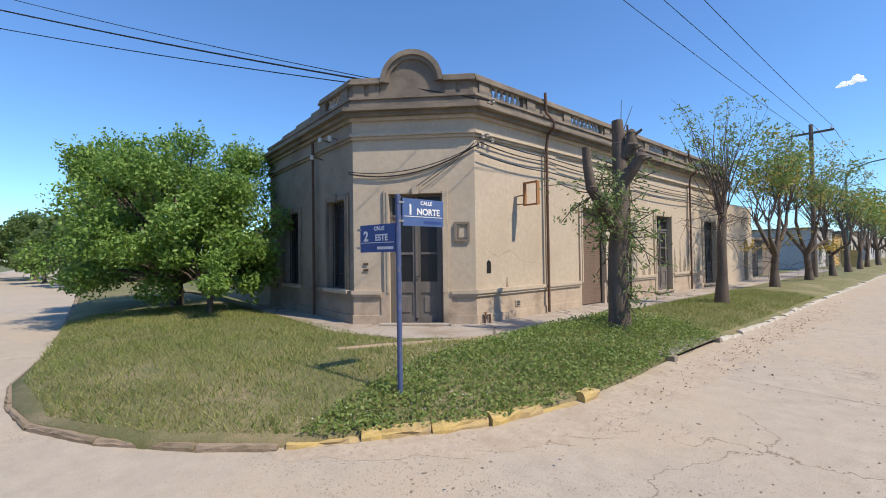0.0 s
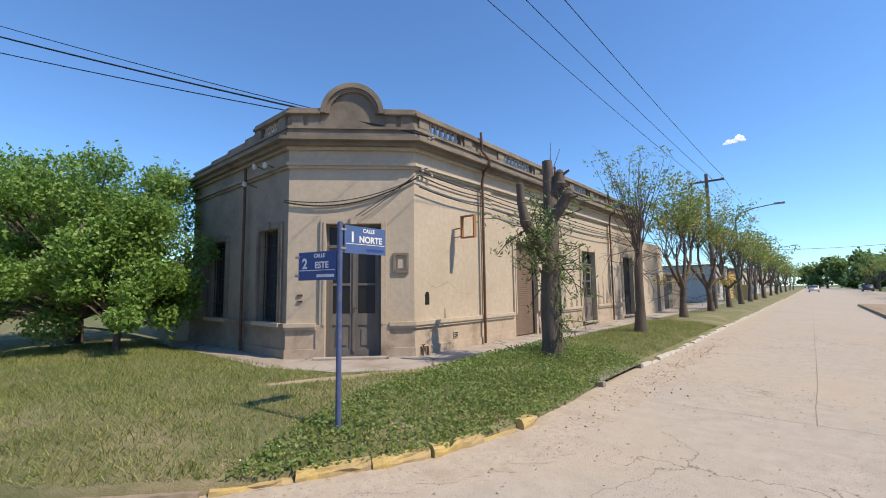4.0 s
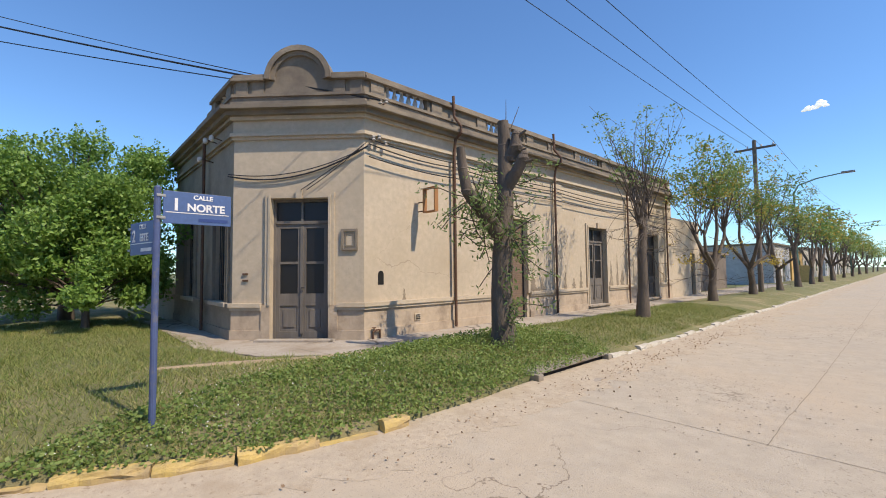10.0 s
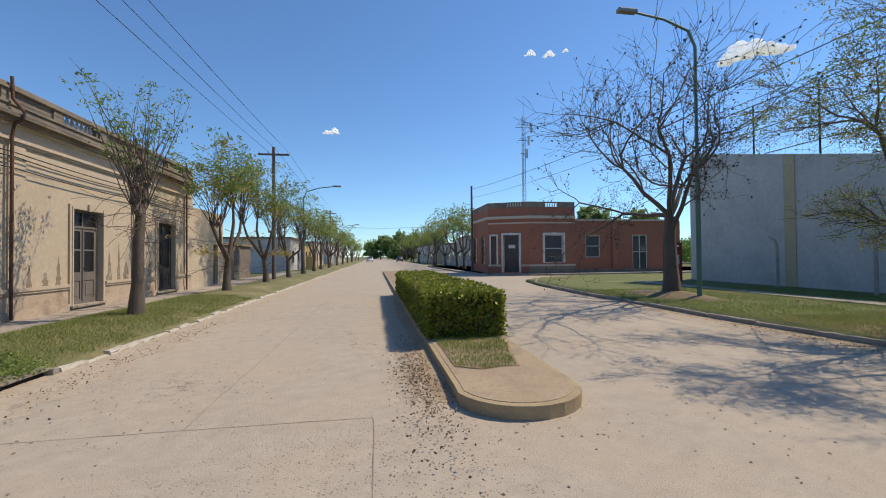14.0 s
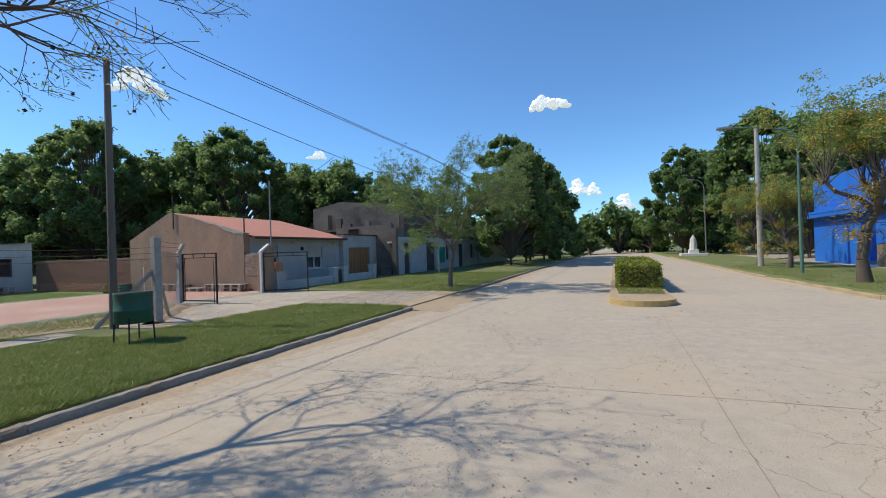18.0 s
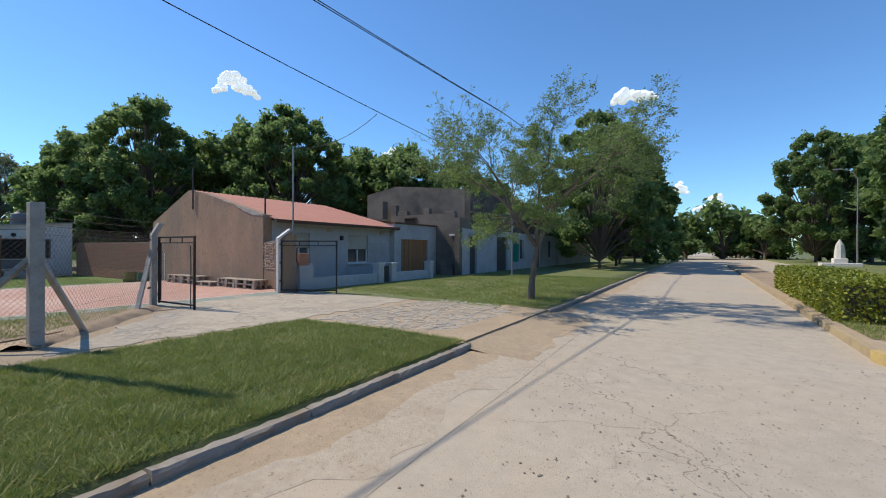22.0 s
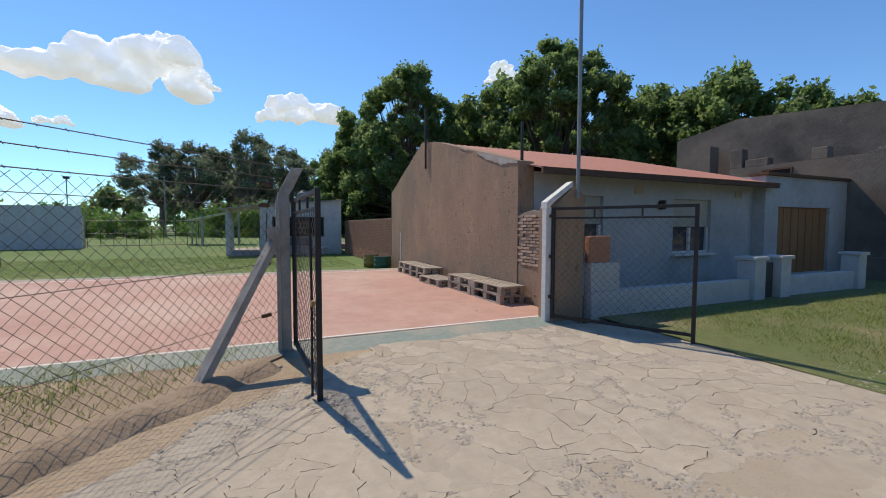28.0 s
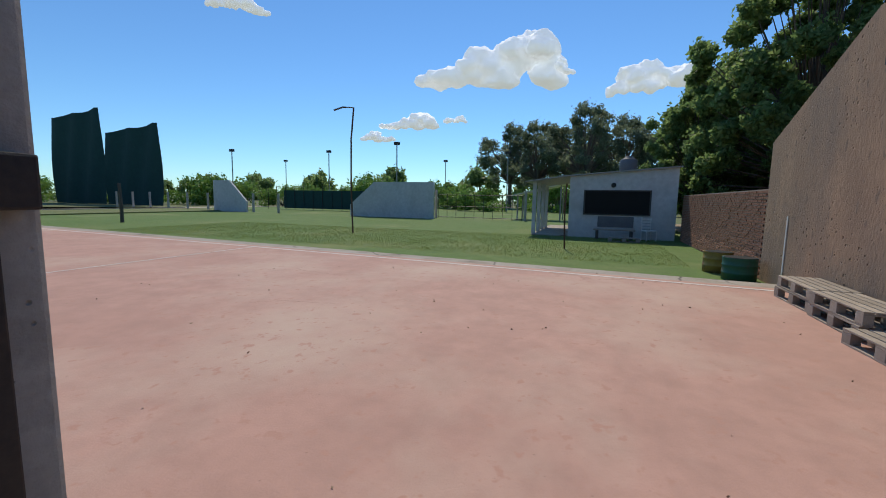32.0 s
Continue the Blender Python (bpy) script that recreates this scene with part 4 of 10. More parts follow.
for nm, r, o, th, mt in (("crest", R, 0.0, 0.22, "stucco_dark"), ("crest_moulding", R + 0.07, -0.06, 0.30, "stucco_dark"), ("crest_moulding", R + 0.15, -0.11, 0.34, "stucco_dark")):
    poly = [(cx + r * math.cos(radians(a)), ZTOP - 0.12 + r * math.sin(radians(a))) for a in range(0, 181, 10)]
    if nm == "crest":
        on_corner(nm, upright([(cx - r, 5.2), (cx + r, 5.2)] + poly, "x", 0.0, 0.2), mt)
    else:
        inner = [(cx + (r - 0.11) * math.cos(radians(a)), ZTOP - 0.12 + (r - 0.11) * math.sin(radians(a))) for a in range(180, -1, -10)]
        bm = bmesh.new()
        full = poly + inner
        n = len(poly)
        for i in range(n - 1):
            upright([poly[i], poly[i + 1], inner[n - 2 - i], inner[n - 1 - i]], "x", o, th, bm)
        bmesh.ops.remove_doubles(bm, verts=bm.verts[:], dist=0.001)
        on_corner(nm, bm, mt)
on_corner("parapet", box(0, cx - R, 0, 0.22, 5.20, ZTOP - 0.08), "stucco_dark")
on_corner("parapet", box(cx + R, CH, 0, 0.22, 5.20, ZTOP - 0.08), "stucco_dark")
for u in (0.16, 0.5, CH - 0.5, CH - 0.16):
    on_corner("pier", box(u - 0.12, u + 0.12, -0.035, -0.002, 5.21, ZTOP - 0.085), "stucco_dark")
for a, b in ((-0.04, cx - R - 0.16), (cx + R + 0.16, CH + 0.04)):
    on_corner("coping", box(a, b, -0.11, -0.003, ZTOP - 0.15, ZTOP - 0.085, 0.01), "stucco_dark")
on_corner("coping", box(-0.03, cx - R - 0.08, -0.06, 0.26, ZTOP - 0.08, ZTOP, 0.012), "stucco_dark")
on_corner("coping", box(cx + R + 0.08, CH + 0.03, -0.06, 0.26, ZTOP - 0.08, ZTOP, 0.012), "stucco_dark")
# balusters
bal_me = bpy.data.meshes.new("baluster")
bmb = lathe([(0.055, 0), (0.055, 0.03), (0.03, 0.05), (0.045, 0.1), (0.06, 0.15), (0.045, 0.2), (0.028, 0.26), (0.035, 0.3), (0.055, 0.32), (0.055, 0.365)], 8)
bmb.to_mesh(bal_me)
bmb.free()
for a, b in BAL_E:
    n = int((b - a) / 0.19)
    for i in range(n):
        part("baluster", bal_me, "white_wall", shop).matrix_basis = pose(-0.1, a + (i + 0.5) * (b - a) / n, 5.20)
for a, b in BAL_S:
    n = int((b - a) / 0.19)
    for i in range(n):
        part("baluster", bal_me, "white_wall", shop).matrix_basis = pose(a + (i + 0.5) * (b - a) / n, 0.1, 5.20)
# parapet piers
for y in (2.2, 3.85, 5.4, 7.5, 8.6, 10.15, 12.0, 13.7, 14.35, 16.25, 17.6):
    part("pier", box(0.002, 0.05, y - 0.16, y + 0.16, 5.21, ZTOP - 0.085), "stucco_dark", shop)
for x in (-2.2, -3.34):
    part("pier", box(x - 0.16, x + 0.16, -0.05, -0.002, 5.21, ZTOP - 0.085), "stucco_dark", shop)
for y0, y1 in ((1.9, YEND),):
    part("coping", box(0.003, 0.10, y0, y1, ZTOP - 0.15, ZTOP - 0.085, 0.01), "stucco_dark", shop)
part("coping", box(-3.5, -1.9, -0.10, -0.003, ZTOP - 0.15, ZTOP - 0.085, 0.01), "stucco_dark", shop)
# damp stains over the plinth
srng = random.Random(77)
for y, w, h in ((2.9, 0.1, 0.25), (7.55, 0.5, 0.5), (8.0, 0.35, 0.4), (9.3, 0.16, 0.55), (9.8, 0.3, 0.35), (10.25, 0.22, 0.75), (12.4, 0.3, 0.9), (12.9, 0.18, 1.2), (13.3, 0.35, 0.6), (14.3, 0.2, 1.1), (14.8, 0.35, 0.7), (17.0, 0.3, 0.9), (17.35, 0.25, 0.5)):
    poly = [(y - w / 2, 0.945), (y + w / 2, 0.945)]
    n = 9
    side = []
    for k in range(1, n):
        q = k / n
        side.append((w / 2 * (1 - q) ** 0.7 * srng.uniform(0.5, 1.2), 0.945 + h * q))
    poly += [(y + a, z) for a, z in side] + [(y + srng.uniform(-0.03, 0.03), 0.945 + h)] + [(y - a * srng.uniform(0.6, 1.3), z) for a, z in side[::-1]]
    part("damp_stain", upright(poly, "y", 0.0, 0.004), "damp", shop, "damp stain rising from the plinth")
# pilasters and downpipes
for y in (4.62, 8.9, 13.95, 17.9):
    part("pilaster", box(0.002, 0.035, y - 0.24, y + 0.24, 0.945, 4.255), "stucco", shop)
for y in (4.32, 8.62, 13.65, 17.6):
    part("downpipe", tube([(0.13, y, 0.25), (0.13, y, 4.4), (0.18, y, 4.68), (0.37, y, 4.8), (0.37, y, 4.95), (0.14, y, 5.25), (0.12, y, 5.75)], 0.035, 8), "rust", shop, "dark rusty downpipe")
for x in (-3.75,):
    part("downpipe", tube([(x, -0.13, 0.25), (x, -0.13, 4.6)], 0.035, 8), "rust", shop)


def surround(u0, u1, z0, z1, out, w):
    """Raised door or window surround, with a small keystone."""
    bm = bmesh.new()
    box(u0 - w, u0, 0.002, out, z0, z1 + w, bm=bm)
    box(u1, u1 + w, 0.002, out, z0, z1 + w, bm=bm)
    box(u0, u1, 0.002, out, z1, z1 + w, bm=bm)
    box(u0 - w * 0.4, u0, out, out + 0.02, z0, z1 + w * 0.5, bm=bm)
    box(u1, u1 + w * 0.4, out, out + 0.02, z0, z1 + w * 0.5, bm=bm)
    box((u0 + u1) / 2 - 0.06, (u0 + u1) / 2 + 0.06, out, out + 0.05, z1 - 0.02, z1 + w + 0.05, bm=bm)
    return bm


# Frames for things set in a front: local x runs along the front, local -y faces out.
def front_e(y):
    return pose(0, y, 0, 0, 0, 90)


def flip(bm):
    for v in bm.verts:
        v.co.y = -v.co.y
    bmesh.ops.reverse_faces(bm, faces=bm.faces[:])
    return bm


for y0, y1, z0, z1 in OPEN_E:
    ob = part("door_surround", flip(surround(0, y1 - y0, z0 if z0 > 0.3 else 0.9, z1, 0.05, 0.12)), "stucco", shop)
    ob.matrix_basis = front_e(y0)
on_corner("door_surround", flip(surround(0.80, 1.98, 0.9, 3.05, 0.05, 0.11)), "stucco")
on_corner("door_surround", box(0.62, 0.80, -0.05, -0.002, Z0, 0.9), "stucco_pink")
on_corner("door_surround", box(1.98, 2.16, -0.05, -0.002, Z0, 0.9), "stucco_pink")
for a, b, z0, z1 in OPEN_S:
    part("window_surround", flip(surround(a, b, z0, z1, 0.05, 0.12)), "stucco_dark", shop)
    part("window_sill", box(a - 0.14, b + 0.14, -0.12, -0.003, z0 - 0.09, z0, 0.012), "stucco", shop)


def panelled_door(name, label, w, h, m, leaf_mat_name="grey_wood", transom=0.45, ajar=0.0):
    """A tall double door, each leaf glazed above and panelled below, with a transom light."""
    t = thing(name, label, "door", kind="structure")
    t.matrix_basis = m
    fr = bmesh.new()
    box(0, 0.05, 0.10, 0.20, 0, h, bm=fr), box(w - 0.05, w, 0.10, 0.20, 0, h, bm=fr), box(0.05, w - 0.05, 0.10, 0.20, h - 0.06, h, bm=fr)
    box(0.05, w - 0.05, 0.09, 0.20, h - transom - 0.06, h - transom, bm=fr)
    part("frame", fr, leaf_mat_name, t)
    box(w / 2 - 0.02, w / 2 + 0.02, 0.11, 0.15, h - transom, h - 0.06, bm=(tb := bmesh.new()))
    part("transom_bar", tb, leaf_mat_name, t)
    part("transom_pane", box(0.05, w - 0.05, 0.15, 0.156, h - transom, h - 0.06), "door_glass", t)
    lw, lh = (w - 0.1) / 2, h - transom - 0.06
    for i in (0, 1):
        x = 0.05 + i * lw
        lf = bmesh.new()
        for a, b, c, d in ((0, 0.08, 0, lh), (lw - 0.09, lw - 0.005, 0, lh), (0.08, lw - 0.09, lh - 0.09, lh), (0.08, lw - 0.09, 0.715, 0.90), (0.08, lw - 0.09, 0, 0.14), (0.08, lw - 0.09, 1.50, 1.55), (0.08, lw - 0.09, 0.66, 0.72)):
            box(x + a, x + b, 0.115, 0.165, c, d, bm=lf)
        leaf = part("door_leaf", lf, leaf_mat_name, t)
        part("panel", box(x + 0.081, x + lw - 0.091, 0.135, 0.155, 0.141, 0.659), leaf_mat_name, leaf)
        part("panel_moulding", box(x + 0.15, x + lw - 0.16, 0.12, 0.1345, 0.22, 0.58, 0.01), leaf_mat_name, leaf)
        for c, d in ((0.901, 1.499), (1.551, lh - 0.091)):
            part("pane", box(x + 0.081, x + lw - 0.091, 0.138, 0.144, c, d), "door_glass", leaf)
    part("lock_rail", box(w / 2 - 0.028, w / 2 + 0.028, 0.09, 0.1145, 0.1, lh - 0.05), leaf_mat_name, t)
    part("handle", tube([(w / 2 + 0.01, 0.09, 1.02), (w / 2 + 0.01, 0.06, 1.02), (w / 2 + 0.07, 0.06, 1.02)], 0.011, 6), "iron", t)
    part("threshold", box(-0.1, w + 0.1, -0.12, 0.3, -0.06, 0.0, 0.01), "path", t)
    # black sheet painted as the unlit room behind the door
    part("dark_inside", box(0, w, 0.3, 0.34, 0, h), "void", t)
    return t


CORNER = pose(-1.9, 0, 0, 0, 0, 45)
panelled_door("door_1", "weathered grey double door with glazed leaves on the cut corner", 1.18, 2.83, CORNER @ pose(0.80, 0, 0.22))
panelled_door("door_2", "peeling pale double door with tall panes in the avenue front", 1.28, 2.66, pose(0, 10.72, 0.34, 0, 0, 90))
panelled_door("door_3", "dark timber double door with tall panes in the avenue front", 1.40, 2.66, pose(0, 15.3, 0.34, 0, 0, 90), "dark_wood")
# roller shutter
sh = setting("roller_shutter", "closed brown slatted roller shutter in the avenue front", "shutter")
sh.matrix_basis = pose(0, 6.02, 0, 0, 0, 90)
slat_me = bpy.data.meshes.new("slat")
sb = box(0.02, 1.21, 0.12, 0.15, 0, 0.056, 0.008)
sb.to_mesh(slat_me)
sb.free()
for i in range(47):
    part("slat", slat_me, "shutter", sh).matrix_basis = pose(0, 0, 0.24 + i * 0.058)
part("frame", box(0, 0.02, 0.08, 0.22, 0.2, 2.98), "dark_wood", sh)
part("frame", box(1.21, 1.23, 0.08, 0.22, 0.2, 2.98), "dark_wood", sh)
# side windows with blinds and bars
for i, (a, b, z0, z1) in enumerate(OPEN_S):
    w = setting("window_%d" % (i + 1), "tall dark barred window with a broken blind in the shaded side front", "window")
    w.matrix_basis = pose(a, 0, z0)
    W, H = b - a, z1 - z0
    fr = bmesh.new()
    for q in ((0, 0.06, 0, H), (W - 0.06, W, 0, H), (0.06, W - 0.06, H - 0.06, H), (0.06, W - 0.06, 0, 0.06), (W / 2 - 0.03, W / 2 + 0.03, 0.06, H - 0.06)):
        box(q[0], q[1], 0.14, 0.20, q[2], q[3], bm=fr)
    part("window_frame", fr, "dark_wood", w)
    part("pane", box(0.06, W - 0.06, 0.2, 0.206, 0.06, H - 0.06), "glass", w)
    for k in range(7):
        part("bar", tube([(0.07 + k * (W - 0.14) / 6, 0.07, 0), (0.07 + k * (W - 0.14) / 6, 0.07, H)], 0.009, 6), "iron", w)
    for z in (0.35, H * 0.5, H - 0.35):
        part("bar", tube([(0, 0.07, z), (W, 0.07, z)], 0.009, 6), "iron", w)
    # black sheet in place of a dark room
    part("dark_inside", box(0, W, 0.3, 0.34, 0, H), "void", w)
# white annexe at the far end of the shop
ann = setting("white_annexe", "low cream stucco annexe with a narrow dark door", "building")
part("wall", wall_with("y", -0.02, -0.3, YEND + 0.25, 22.5, 0.18, 3.95, [(21.1, 21.75, 0.2, 2.3)]), "stucco", ann)
part("wall", box(-7, -0.32, YEND + 0.26, 22.5, 3.7, 3.8), "white_wall", ann)
part("wall", box(-7, -0.32, 22.2, 22.5, 0.18, 3.7), "white_wall", ann)
part("door", box(-0.22, -0.16, 21.1, 21.75, 0.2, 2.3), "dark_wood", ann)

flat("pavement", [(-7.4, -0.75), (-1.3, -0.75), (0.2, -0.2), (1.15, 0.9), (1.15, 40), (-0.4, 40), (-0.4, 1.5), (-1.5, 0.3), (-7.4, 0.3)], 0.215, "path",
     label="cracked cement pavement along the old shop front", category="pavement", thick=0.1)
WORN = [(1.35, 1.2), (1.0, 0.1), (0.86, -0.75), (0.55, -1.6)]
bm = bmesh.new()
rows = []
line = fine(WORN, 0.06)
for i, (x, y) in enumerate(line):
    q = i / len(line)
    w = (0.62 - 0.36 * min(1, q * 1.3)) * (1 - 0.9 * max(0, q - 0.55) / 0.45)
    row = []
    for k in range(5):
        u = (k - 2) / 2
        g = w / 2 * u * (1 + 0.5 * noise.noise(Vector((x * 2.2, y * 2.2, k))) + 0.35 * noise.noise(Vector((x * 9, y * 9, k + 4.0))))
        px_, py_ = x + g * 0.85, y + g * -0.4
        row.append(bm.verts.new((px_, py_, max(0.221, float(z_nw([(px_, py_)])[0])) + (0.022 if abs(u) < 0.9 else -0.02))))
    rows.append(row)
for a, b in zip(rows, rows[1:]):
    for k in range(4):
        bm.faces.new((a[k], b[k], b[k + 1], a[k + 1]))
bmesh.ops.recalc_face_normals(bm, faces=bm.faces[:])
if sum(f.normal.z for f in bm.faces) < 0:
    bmesh.ops.reverse_faces(bm, faces=bm.faces[:])
tagged(part("worn_path", bm, "dust", smooth=True), "worn bare path across the corner lawn", "path", kind="structure")

# garden wall and yellow house beyond the side front
gw = setting("garden_wall", "low pale garden wall beside the shop", "wall")
part("wall", box(-16.0, -7.4, 0.0, 0.2, 0.1, 1.25), "stucco", gw)
yh = setting("yellow_house", "small yellow house behind the garden wall", "building")
part("wall", box(-22, -12, 3.5, 10, 0.1, 3.2), "yellow_house", yh)
part("roof", box(-22.2, -11.8, 3.2, 10.2, 3.2, 3.35), "cream", yh)
part("window", box(-14.2, -13.2, 3.44, 3.49, 1.2, 2.3), "glass", yh)

# plaque, bracket sign, vent, hole
pl = thing("wall_plaque", "square framed stone plaque on the cut corner", "plaque")
pl.matrix_basis = CORNER @ pose(2.235, -0.001, 1.98)
fr = bmesh.new()
for q in ((0, 0.33, 0, 0.05), (0, 0.33, 0.38, 0.43), (0, 0.05, 0.05, 0.38), (0.28, 0.33, 0.05, 0.38)):
    box(q[0], q[1], -0.045, -0.001, q[2], q[3], bm=fr)
part("frame", fr, "stucco_dark", pl)
fr = bmesh.new()
for q in ((0.08, 0.25, 0.08, 0.10), (0.08, 0.25, 0.33, 0.35), (0.08, 0.10, 0.10, 0.33), (0.23, 0.25, 0.10, 0.33)):
    box(q[0], q[1], -0.03, -0.016, q[2], q[3], bm=fr)
part("inner_frame", fr, "stucco_dark", pl)
part("plate", box(0.05, 0.28, -0.015, -0.001, 0.05, 0.38), "stucco", pl)
bs = thing("bracket_sign", "empty rusty orange sign frame on a bracket", "sign frame", (0, 3.3, 2.82))
fr = bmesh.new()
for q in ((0.22, 0.62, 0, 0.03), (0.22, 0.62, 0.51, 0.54), (0.22, 0.25, 0.03, 0.51), (0.59, 0.62, 0.03, 0.51)):
    box(q[0], q[1], -0.05, 0.05, q[2], q[3], bm=fr)
part("frame", fr, "orange", bs)
part("bracket", tube([(0.002, 0, 0.25), (0.22, 0, 0.25)], 0.015, 6), "rust", bs)
part("bracket", tube([(0.002, 0, 0.05), (0.22, 0, 0.05)], 0.012, 6), "rust", bs)
hm = thing("wall_niche", "small arched niche in the wall, its dark hollow drawn as a black plate", "niche", (0, 2.3, 1.28))
# thin black plate on the wall; the shade of the hollow is its colour
part("recess", flip(upright([(-0.07, 0), (0.07, 0), (0.07, 0.22), (0.05, 0.27), (0, 0.29), (-0.05, 0.27), (-0.07, 0.22)], "y", -0.003, 0.006)), "void", hm)
vt = thing("wall_vent", "small square ventilation grille in the plinth", "vent", (0.03, 3.24, 0.48))
part("frame", box(0, 0.012, -0.08, 0.08, 0, 0.15, 0.004), "stucco", vt)
# black bars paint the dark gaps of the grille
for k in range(3):
    part("slat", box(0.012, 0.02, -0.06, 0.06, 0.025 + k * 0.04, 0.045 + k * 0.04), "void", vt)

ps = thing("pipe_stub", "rusty pipe stub and valve at the foot of the shop corner", "pipe", (0.1, 2.05, 0.215))
part("pipe", tube([(0, 0, 0), (0, 0, 0.14), (0.0, 0.07, 0.17), (0.0, 0.16, 0.17), (0.0, 0.16, 0.0)], 0.022, 8), "rust", ps)
part("valve", lathe([(0.012, 0), (0.012, 0.05), (0.04, 0.055), (0.04, 0.07)], 10, at=(0, 0.02, 0.16)), "rust", ps)
ds = thing("door_step", "pale worn stone step before the corner door", "step", kind="structure")
ds.matrix_basis = CORNER @ pose(0.62, -0.34, 0.2)
part("slab", box(0, 1.54, 0, 0.2, 0, 0.06, 0.014), "path", ds)
lb_ = thing("wall_bracket", "pair of small rusty iron brackets beside the corner door", "bracket")
lb_.matrix_basis = CORNER @ pose(0.22, 0, 1.38)
for z in (0.0, 0.13):
    part("plate", box(0, 0.11, -0.03, -0.002, z, z + 0.035, 0.004), "rust", lb_)

# ---- street name post ----
sp = thing("street_sign", "blue street name post with two name plates at the corner", "street sign", (2.74, -1.96, 0.2))
part("post", tube([(0, 0, 0), (0.0, 0, 2.12)], 0.028, 12), "post_blue", sp)
part("cap", lathe([(0.029, 0), (0.029, 0.015), (0.01, 0.03)], 12, at=(0, 0, 2.12)), "post_blue", sp)


def text_mesh(body, size, extrude=0.002):
    cu = bpy.data.curves.new("text", "FONT")
    cu.body, cu.size, cu.extrude, cu.align_x = body, size, extrude, "LEFT"
    cu.offset = size * 0.03
    ob = bpy.data.objects.new("text", cu)
    scene.collection.objects.link(ob)
    dg = bpy.context.evaluated_depsgraph_get()
    me = bpy.data.meshes.new_from_object(ob.evaluated_get(dg))
    bpy.data.objects.remove(ob)
    bpy.data.curves.remove(cu)
    me.materials.clear()
    return me


def name_plate(parent, m, words, blue, w=0.50, h=0.32):
    pb = part("name_plate", box(0, w, -0.006, 0.006, 0, h, 0.003), blue, parent)
    pb.matrix_basis = m
    num, name = words
    for body, size, x, z in (("CALLE", 0.058, w * 0.42, h * 0.79), (num, 0.155, w * 0.11, h * 0.42), (name, 0.098, w * (0.33 if len(name) > 4 else 0.45), h * 0.42)):
        t = part("lettering", text_mesh(body, size), "letter", pb, "white letters reading " + body)
        t.matrix_basis = pose(x, -0.0085, z, 90, 0, 0)
    part("underline", box(0.02, w - 0.02, -0.009, -0.0065, h * 0.335, h * 0.36), "letter", pb)
    part("maker_mark", box(w * 0.5, w - 0.03, -0.009, -0.0065, h * 0.10, h * 0.20), "sign_blue" if blue == "sign_light" else "letter", pb)
    for z in (0.05, h - 0.05):
        part("clamp", box(-0.05, 0.02, -0.012, 0.012, z - 0.012, z + 0.012, 0.003), "steel", pb)
    return pb


name_plate(sp, pose(0.02, 0.04, 1.81, 0, 0, 90), ("1", "NORTE"), "sign_light", 0.57, 0.30)
name_plate(sp, pose(-0.60 * math.cos(radians(11)), -0.60 * math.sin(radians(11)) - 0.01, 1.53, 0, 0, 11), ("2", "ESTE"), "sign_blue", 0.57, 0.31)

# ---- median strips ----
def median(name, label, poly, near_c, z=0.14):
    m = setting(name, label, "median")
    part("kerb", prism(poly, -0.05, z, bevel=0.035), "kerb_rim", m)
    part("fill", prism([(x + (cx_ - x) * 0.10, y + (cy_ - y) * (0.10 if abs(y - cy_) < 3 else 0.004)) for x, y in poly for cx_, cy_ in [near_c]], z - 0.02, z + 0.006), "dust", m)
    return m


def box_hedge(label, x0, x1, y0, y1, z0, z1, n, seed):
    rng = np.random.default_rng(seed)
    h = thing("hedge", label, "hedge", (0, 0, 0))
    sp_ = [(x0, x1), (y0, y1), (z0, z1)]
    areas = [(0, (y1 - y0) * (z1 - z0)), (1, (x1 - x0) * (z1 - z0)), (2, (x1 - x0) * (y1 - y0))]
    pts = []
    for ax, ar in areas:
        k = int(n * ar / (2 * areas[0][1] + 2 * areas[1][1] + areas[2][1]))
        for side in ((0, 1) if ax < 2 else (1,)):
            p = np.stack([rng.uniform(a, b, k) for a, b in sp_], 1)
            p[:, ax] = sp_[ax][side]
            pts.append(p)
    p = np.concatenate(pts)
    wob = np.array([noise.noise(Vector(q * 1.6)) for q in p])[:, None]
    c = np.array([(x0 + x1) / 2, (y0 + y1) / 2, (z0 + z1) / 2])
    p = p + (p - c) / (np.abs(p - c).max(1, keepdims=True) + 1e-6) * wob * 0.09 + rng.normal(size=p.shape) * 0.035
    p[:, 2] = np.maximum(p[:, 2], z0 + 0.03)
    part("foliage", leaves_mesh("foliage", p, 0.045, rng), "leaf_box", h)
    part("core", box(x0 + 0.08, x1 - 0.08, y0 + 0.08, y1 - 0.08, z0 + 0.03, z1 - 0.07), "bark", h)
    for i in range(int((y1 - y0) / 0.8)):
        y = y0 + 0.4 + i * 0.8
        part("stem", tube([((x0 + x1) / 2, y, z0), ((x0 + x1) / 2 + 0.03, y, z0 + 0.3)], 0.03, 5), "bark", h)
    return h


median("median_1", "kerbed median strip with a rounded cement nose", [(10.45, 2.4), (10.5, 40), (9.05, 40), (9.05, 2.45)] + arc(9.74, 2.35, 0.72, 180, 350, 12)[1:-1], (9.75, 2.6))
flat("grass_patch", [(9.2, 3.2), (9.5, 3.0), (9.8, 3.1), (10.05, 3.05), (10.12, 3.5), (10.28, 4.1), (10.38, 4.8), (10.38, 39.8), (9.18, 39.8)], 0.155, "earth", label="thin grass on the median strip", category="verge")
